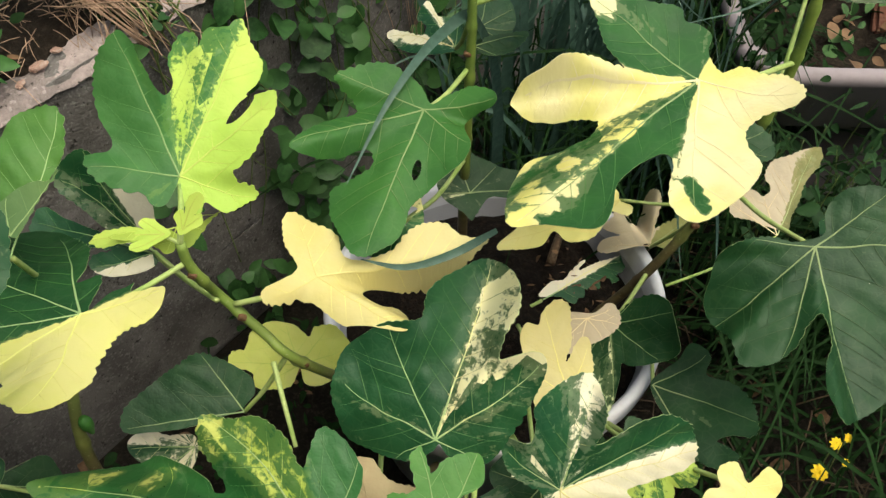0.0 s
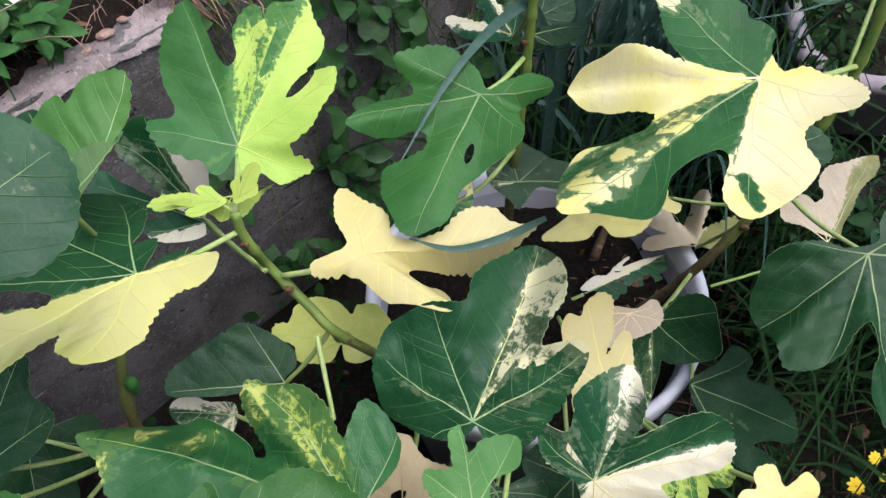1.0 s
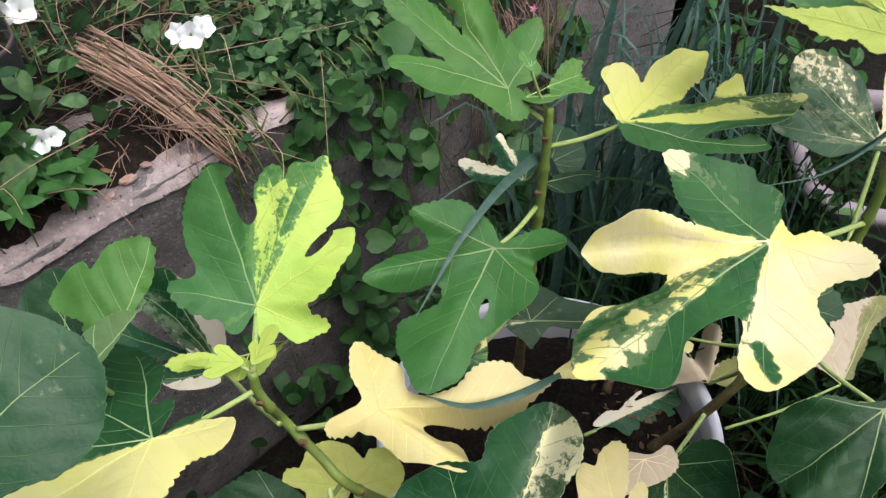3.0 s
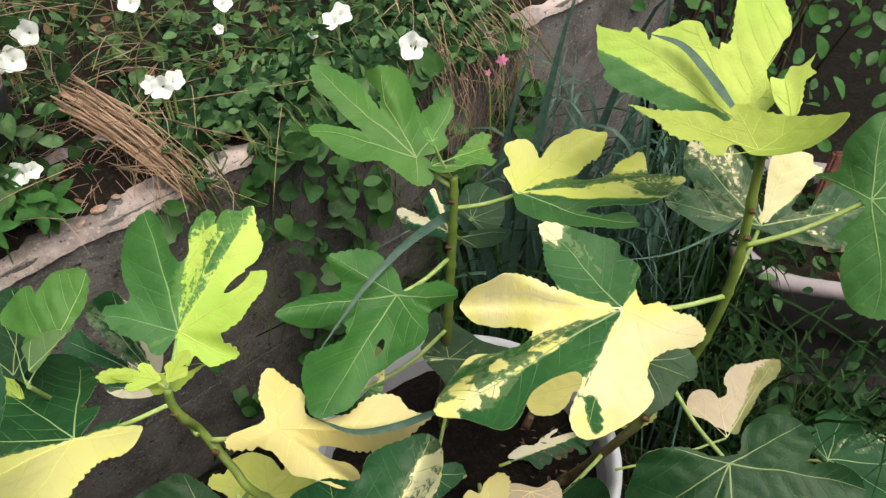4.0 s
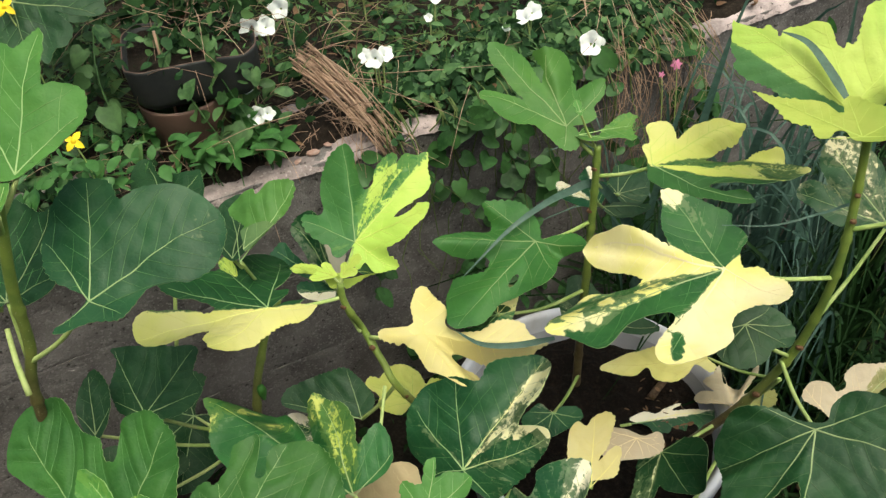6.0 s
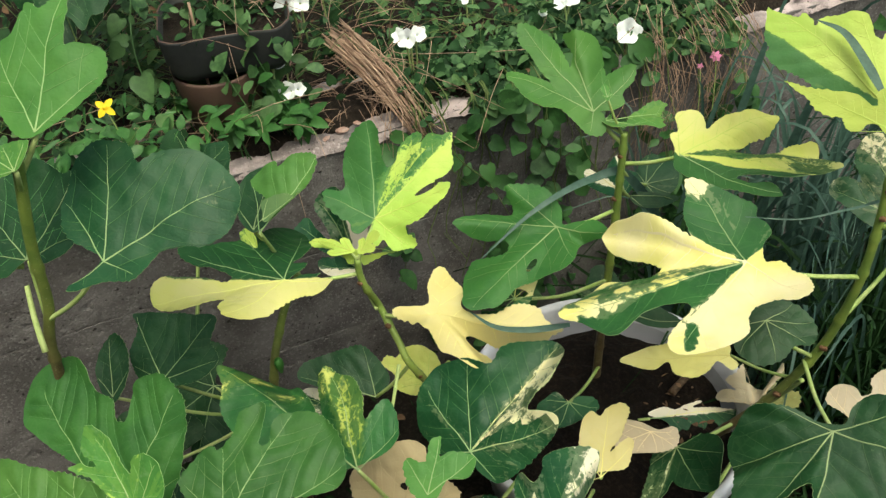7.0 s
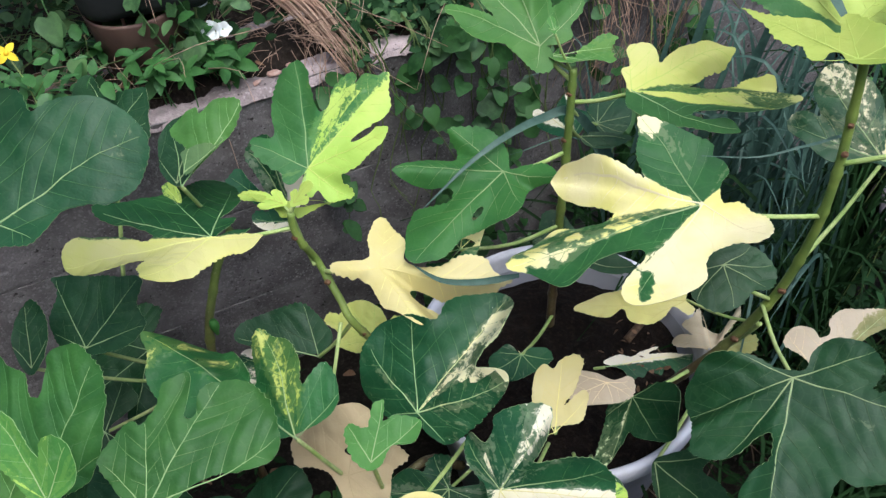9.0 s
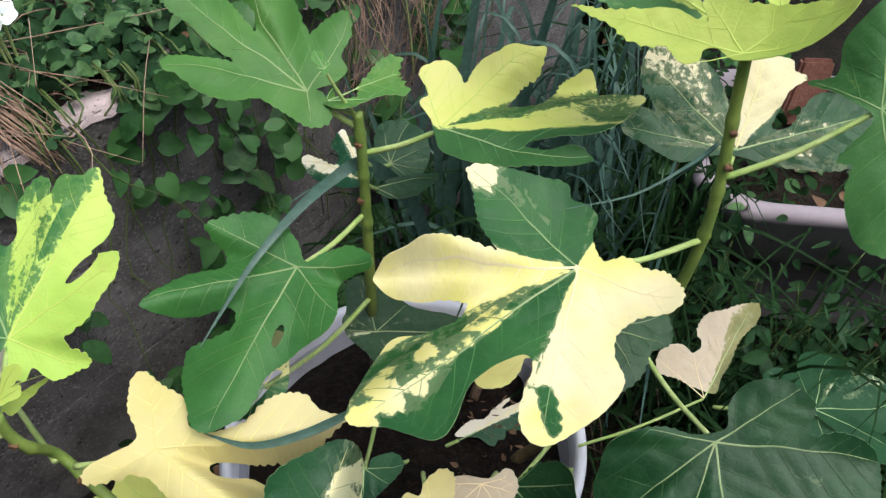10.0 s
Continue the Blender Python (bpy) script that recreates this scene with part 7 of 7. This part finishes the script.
# ---- flowers ----
def bindweed_flower(at, face, size, place=0):
    """A white funnel flower with a green stalk."""
    ob = thing("bindweed_flower", "white funnel-shaped bindweed flower in the weeds", "flower", at, "bindweed flowers")
    q = Vector((0, 0, 1)).rotation_difference(Vector(face).normalized()).to_matrix().to_4x4()
    verts, faces, sides, rows = [], [], 40, 8
    for j in range(rows):
        t = j / (rows - 1)
        for k in range(sides):
            a = 2 * math.pi * k / sides
            r = size * (0.1 + 0.9 * t**1.7) * (1 + 0.09 * t * math.cos(5 * a + place) + 0.05 * t * math.sin(3 * a + place * 2))
            z = size * (-0.95 + 1.05 * t**0.8) - size * 0.14 * t**3 * (1 - math.cos(5 * a + place))
            verts.append(q @ Vector((r * math.cos(a), r * math.sin(a), z)))
    for j in range(rows - 1):
        for k in range(sides):
            faces.append((j * sides + k, j * sides + (k + 1) % sides, (j + 1) * sides + (k + 1) % sides, (j + 1) * sides + k))
    link_mesh("corolla", verts, faces, PETAL, ob)
    foot = q @ Vector((0, 0, -size))
    tube("flower_stalk", [foot * 0.9, foot * 1.6 + Vector((0, 0, -0.012)), foot * 2.0 + Vector((0, 0, -0.05))], 0.0016, 0.0011, PETIOLE, ob, "thin green stalk", 0.01, 6)
    return ob


for n, (x, y, z, fx, fy, fz, size) in enumerate((
        (-0.487, 0.097, 0.655, 0.2, -0.9, 0.4, 0.0135),
        (-0.473, 0.111, 0.655, 0.5, -0.6, 0.6, 0.0125),
        (-0.504, 0.179, 0.640, 0.3, -0.8, 0.5, 0.0135),
        (-0.376, 0.173, 0.600, -0.3, -0.6, 0.6, 0.01),
        (-0.360, 0.169, 0.600, 0.3, -0.8, 0.4, 0.012),
        (-0.353, 0.187, 0.600, 0.6, -0.4, 0.7, 0.0105),
        (-0.237, 0.362, 0.585, -0.2, -0.6, 0.7, 0.012),
        (-0.229, 0.379, 0.585, 0.4, -0.6, 0.6, 0.0125),
        (-0.454, 0.038, 0.575, 0.1, -0.8, 0.5, 0.0115),
        (-0.443, 0.047, 0.575, 0.7, -0.5, 0.5, 0.0085),
        (-0.479, 0.056, 0.600, 0.8, -0.1, 0.7, 0.01),
        (-0.481, 0.082, 0.600, 0.8, 0.1, 0.7, 0.007),
        (-0.514, 0.050, 0.600, -0.7, -0.3, 0.5, 0.009),
        (-0.498, 0.049, 0.600, 0.1, -0.9, 0.1, 0.01),
        (-0.257, 0.351, 0.570, 0.2, -0.7, 0.5, 0.006),
        (-0.358, 0.314, 0.585, 0.2, -0.7, 0.5, 0.006),
        (-0.139, 0.366, 0.560, 0.3, -0.75, 0.5, 0.0165),
        (-0.452, 0.294, 0.620, 0.3, -0.7, 0.6, 0.0125),
        (-0.364, 0.349, 0.600, 0.4, -0.5, 0.6, 0.011))):
    bindweed_flower((x, y, z), (fx, fy, fz), size, n)


def daisy(name, label, at, face, mat, size, petals=8):
    ob = thing(name, label, "flower", at, name.replace("_", " ") + "s")
    q = Vector((0, 0, 1)).rotation_difference(Vector(face).normalized()).to_matrix().to_4x4()
    for k in range(petals):
        verts, faces = leaf_shape("oval")
        m = q @ Matrix.Rotation(2 * math.pi * k / petals, 4, "Z") @ Matrix.Diagonal((size, size, size, 1))
        link_mesh("petal", [m @ Vector(v) for v in verts], faces, mat, ob)
    verts, faces = spun([(0.0001, size * 0.18), (size * 0.16, size * 0.14), (size * 0.24, 0.0), (size * 0.1, -size * 0.2)], 12)
    link_mesh("flower_centre", [q @ Vector(v) for v in verts], faces, mat, ob)
    tube("flower_stalk", [(0, 0, -size * 0.1), (0.004, 0.003, -0.04), (0.01, 0.0, -max(0.05, min(at[2], 0.12)))], 0.0009, 0.0007, PETIOLE, ob, "thin green stalk", 0.01, 5)


daisy("pink_flower", "small pink flower on the dry grass at the wall", (-0.04, 0.452, 0.5), (0.3, -0.8, 0.5), PINK, 0.0085, 6)
daisy("pink_flower", "faded pink bud beside the pink flower", (-0.055, 0.435, 0.49), (0.2, -0.5, 0.2), PINK, 0.005, 5)
for x, y, z, size in ((0.386, -0.062, 0.1, 0.008), (0.36, -0.097, 0.1, 0.011), (0.401, -0.055, 0.1, 0.006), (0.395, -0.08, 0.09, 0.005), (0.356, 0.25, 0.14, 0.007), (0.35, 0.24, 0.13, 0.006), (0.567, 0.2, 0.1, 0.006)):
    daisy("yellow_flower", "small yellow daisy-like flower near the ground", (x, y, z), (0.1, -0.5, 0.9), GOLD, size, 9)
daisy("celandine_flower", "orange-yellow four-petalled flower on the bank", (-0.557, -0.141, 0.63), (0.5, -0.5, 0.6), GOLD, 0.013, 4)

daisy("celandine_flower", "orange-yellow four-petalled flower on the bank", (-0.619, -0.110, 0.763), (0.5, -0.5, 0.6), GOLD, 0.012, 4)

# weeds over and round the nested pots
over = Heap()
for k in range(300):
    a, r = rng.uniform(0, 6.28), rng.uniform(0.02, 0.2)
    z = 0.67 + rng.uniform(0.0, 0.06) if r < 0.14 else rng.uniform(0.52, 0.68)
    if r >= 0.14 and -2.5 < a - 6.28 * (a > 3.14) < -0.6 and rng.random() < 0.75:
        continue
    over.leaf(rng, OVAL if k % 3 else HEART, (-0.6 + r * math.cos(a), 0.12 + 0.7 * r * math.sin(a), z), rng.uniform(0.01, 0.024), (0.1, -0.5, 1), 0.5)
drape = Heap()
for foot, mid, tip in (((-0.60, 0.06, 0.67), (-0.53, -0.005, 0.655), (-0.47, 0.0, 0.53)), ((-0.57, 0.1, 0.69), (-0.5, 0.03, 0.66), (-0.45, 0.03, 0.55)), ((-0.64, 0.0, 0.68), (-0.6, -0.05, 0.64), (-0.575, -0.06, 0.54))):
    path = smooth_path([foot, mid, tip], 0.02)
    drape.bar([foot, mid, tip], 0.0011, 0.0008, 5)
    for p in path:
        drape.leaf(rng, HEART if rng.random() < 0.6 else OVAL, p + Vector((rng.gauss(0, 0.008), rng.gauss(-0.004, 0.006), rng.gauss(0, 0.008))), rng.uniform(0.014, 0.034), (0.2, -0.8, 0.6), 0.35)
for k in range(290):
    drape.leaf(rng, OVAL if k % 3 else LANCE, ((rng.gauss(-0.7, 0.03), rng.gauss(0.0, 0.035), rng.uniform(0.54, 0.73)) if k % 4 else (rng.gauss(-0.49, 0.022), rng.gauss(0.06, 0.03), rng.uniform(0.54, 0.66))), rng.uniform(0.012, 0.03), (0.2, -0.6, 1), 0.5)
drape.done("pot_drape", WEED, "weeds trailing over the rim of the nested pots", "weeds")
over.done("pot_weeds", SHADE_GRASS, "weeds growing in and trailing over the nested pots", "weeds")

# lobed pale green herb round the orange flower
herb = Heap()
for k in range(170):
    s, d = rng.gauss(-0.2, 0.07), rng.gauss(0.02, 0.05)
    herb.leaf(rng, OVAL if k % 3 else LANCE, on_wall(s, max(-0.02, d), TOP + rng.uniform(0.02, 0.1)), rng.uniform(0.014, 0.026), (0.2, -0.5, 1), 0.4)
herb.done("celandine_leaves", WEED_DARK, "pale green lobed celandine leaves on the wall top", "weeds")

# low weeds that grow round the planter and over its rim
rng = random.Random(77)
near, inside, stems = Heap(), Heap(), Heap()
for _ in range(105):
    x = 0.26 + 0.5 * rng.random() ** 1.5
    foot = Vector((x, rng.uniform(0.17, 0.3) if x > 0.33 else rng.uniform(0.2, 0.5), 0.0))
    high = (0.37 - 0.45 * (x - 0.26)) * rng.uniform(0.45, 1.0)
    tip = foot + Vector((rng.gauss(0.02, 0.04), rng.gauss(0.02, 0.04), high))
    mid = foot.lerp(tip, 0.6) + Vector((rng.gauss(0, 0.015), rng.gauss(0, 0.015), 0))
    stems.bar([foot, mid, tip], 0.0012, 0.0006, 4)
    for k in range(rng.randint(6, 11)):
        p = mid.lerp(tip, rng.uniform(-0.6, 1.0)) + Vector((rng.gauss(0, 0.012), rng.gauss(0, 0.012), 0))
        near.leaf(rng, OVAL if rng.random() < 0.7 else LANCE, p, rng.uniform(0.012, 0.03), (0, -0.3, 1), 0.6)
for _ in range(140):
    p = Vector((rng.uniform(0.33, 0.85), rng.uniform(0.31, 0.5), rng.uniform(0.27, 0.33)))
    if noise.noise((p.x * 14, p.y * 14, 2)) > -0.05:
        inside.leaf(rng, OVAL, p, rng.uniform(0.014, 0.028), (0, -0.3, 1), 0.5)
# deep shade by the planter is put into these leaves' colour
near.done("planter_weeds", SHADE_WEED, "low weeds round the trough planter, shade put into their colour", "weeds")
inside.done("trough_weeds", WEED, "small green weeds growing in the planter soil", "weeds")
stems.done("weed_stems", RUNNER, "thin green stems of the low weeds", "weeds")
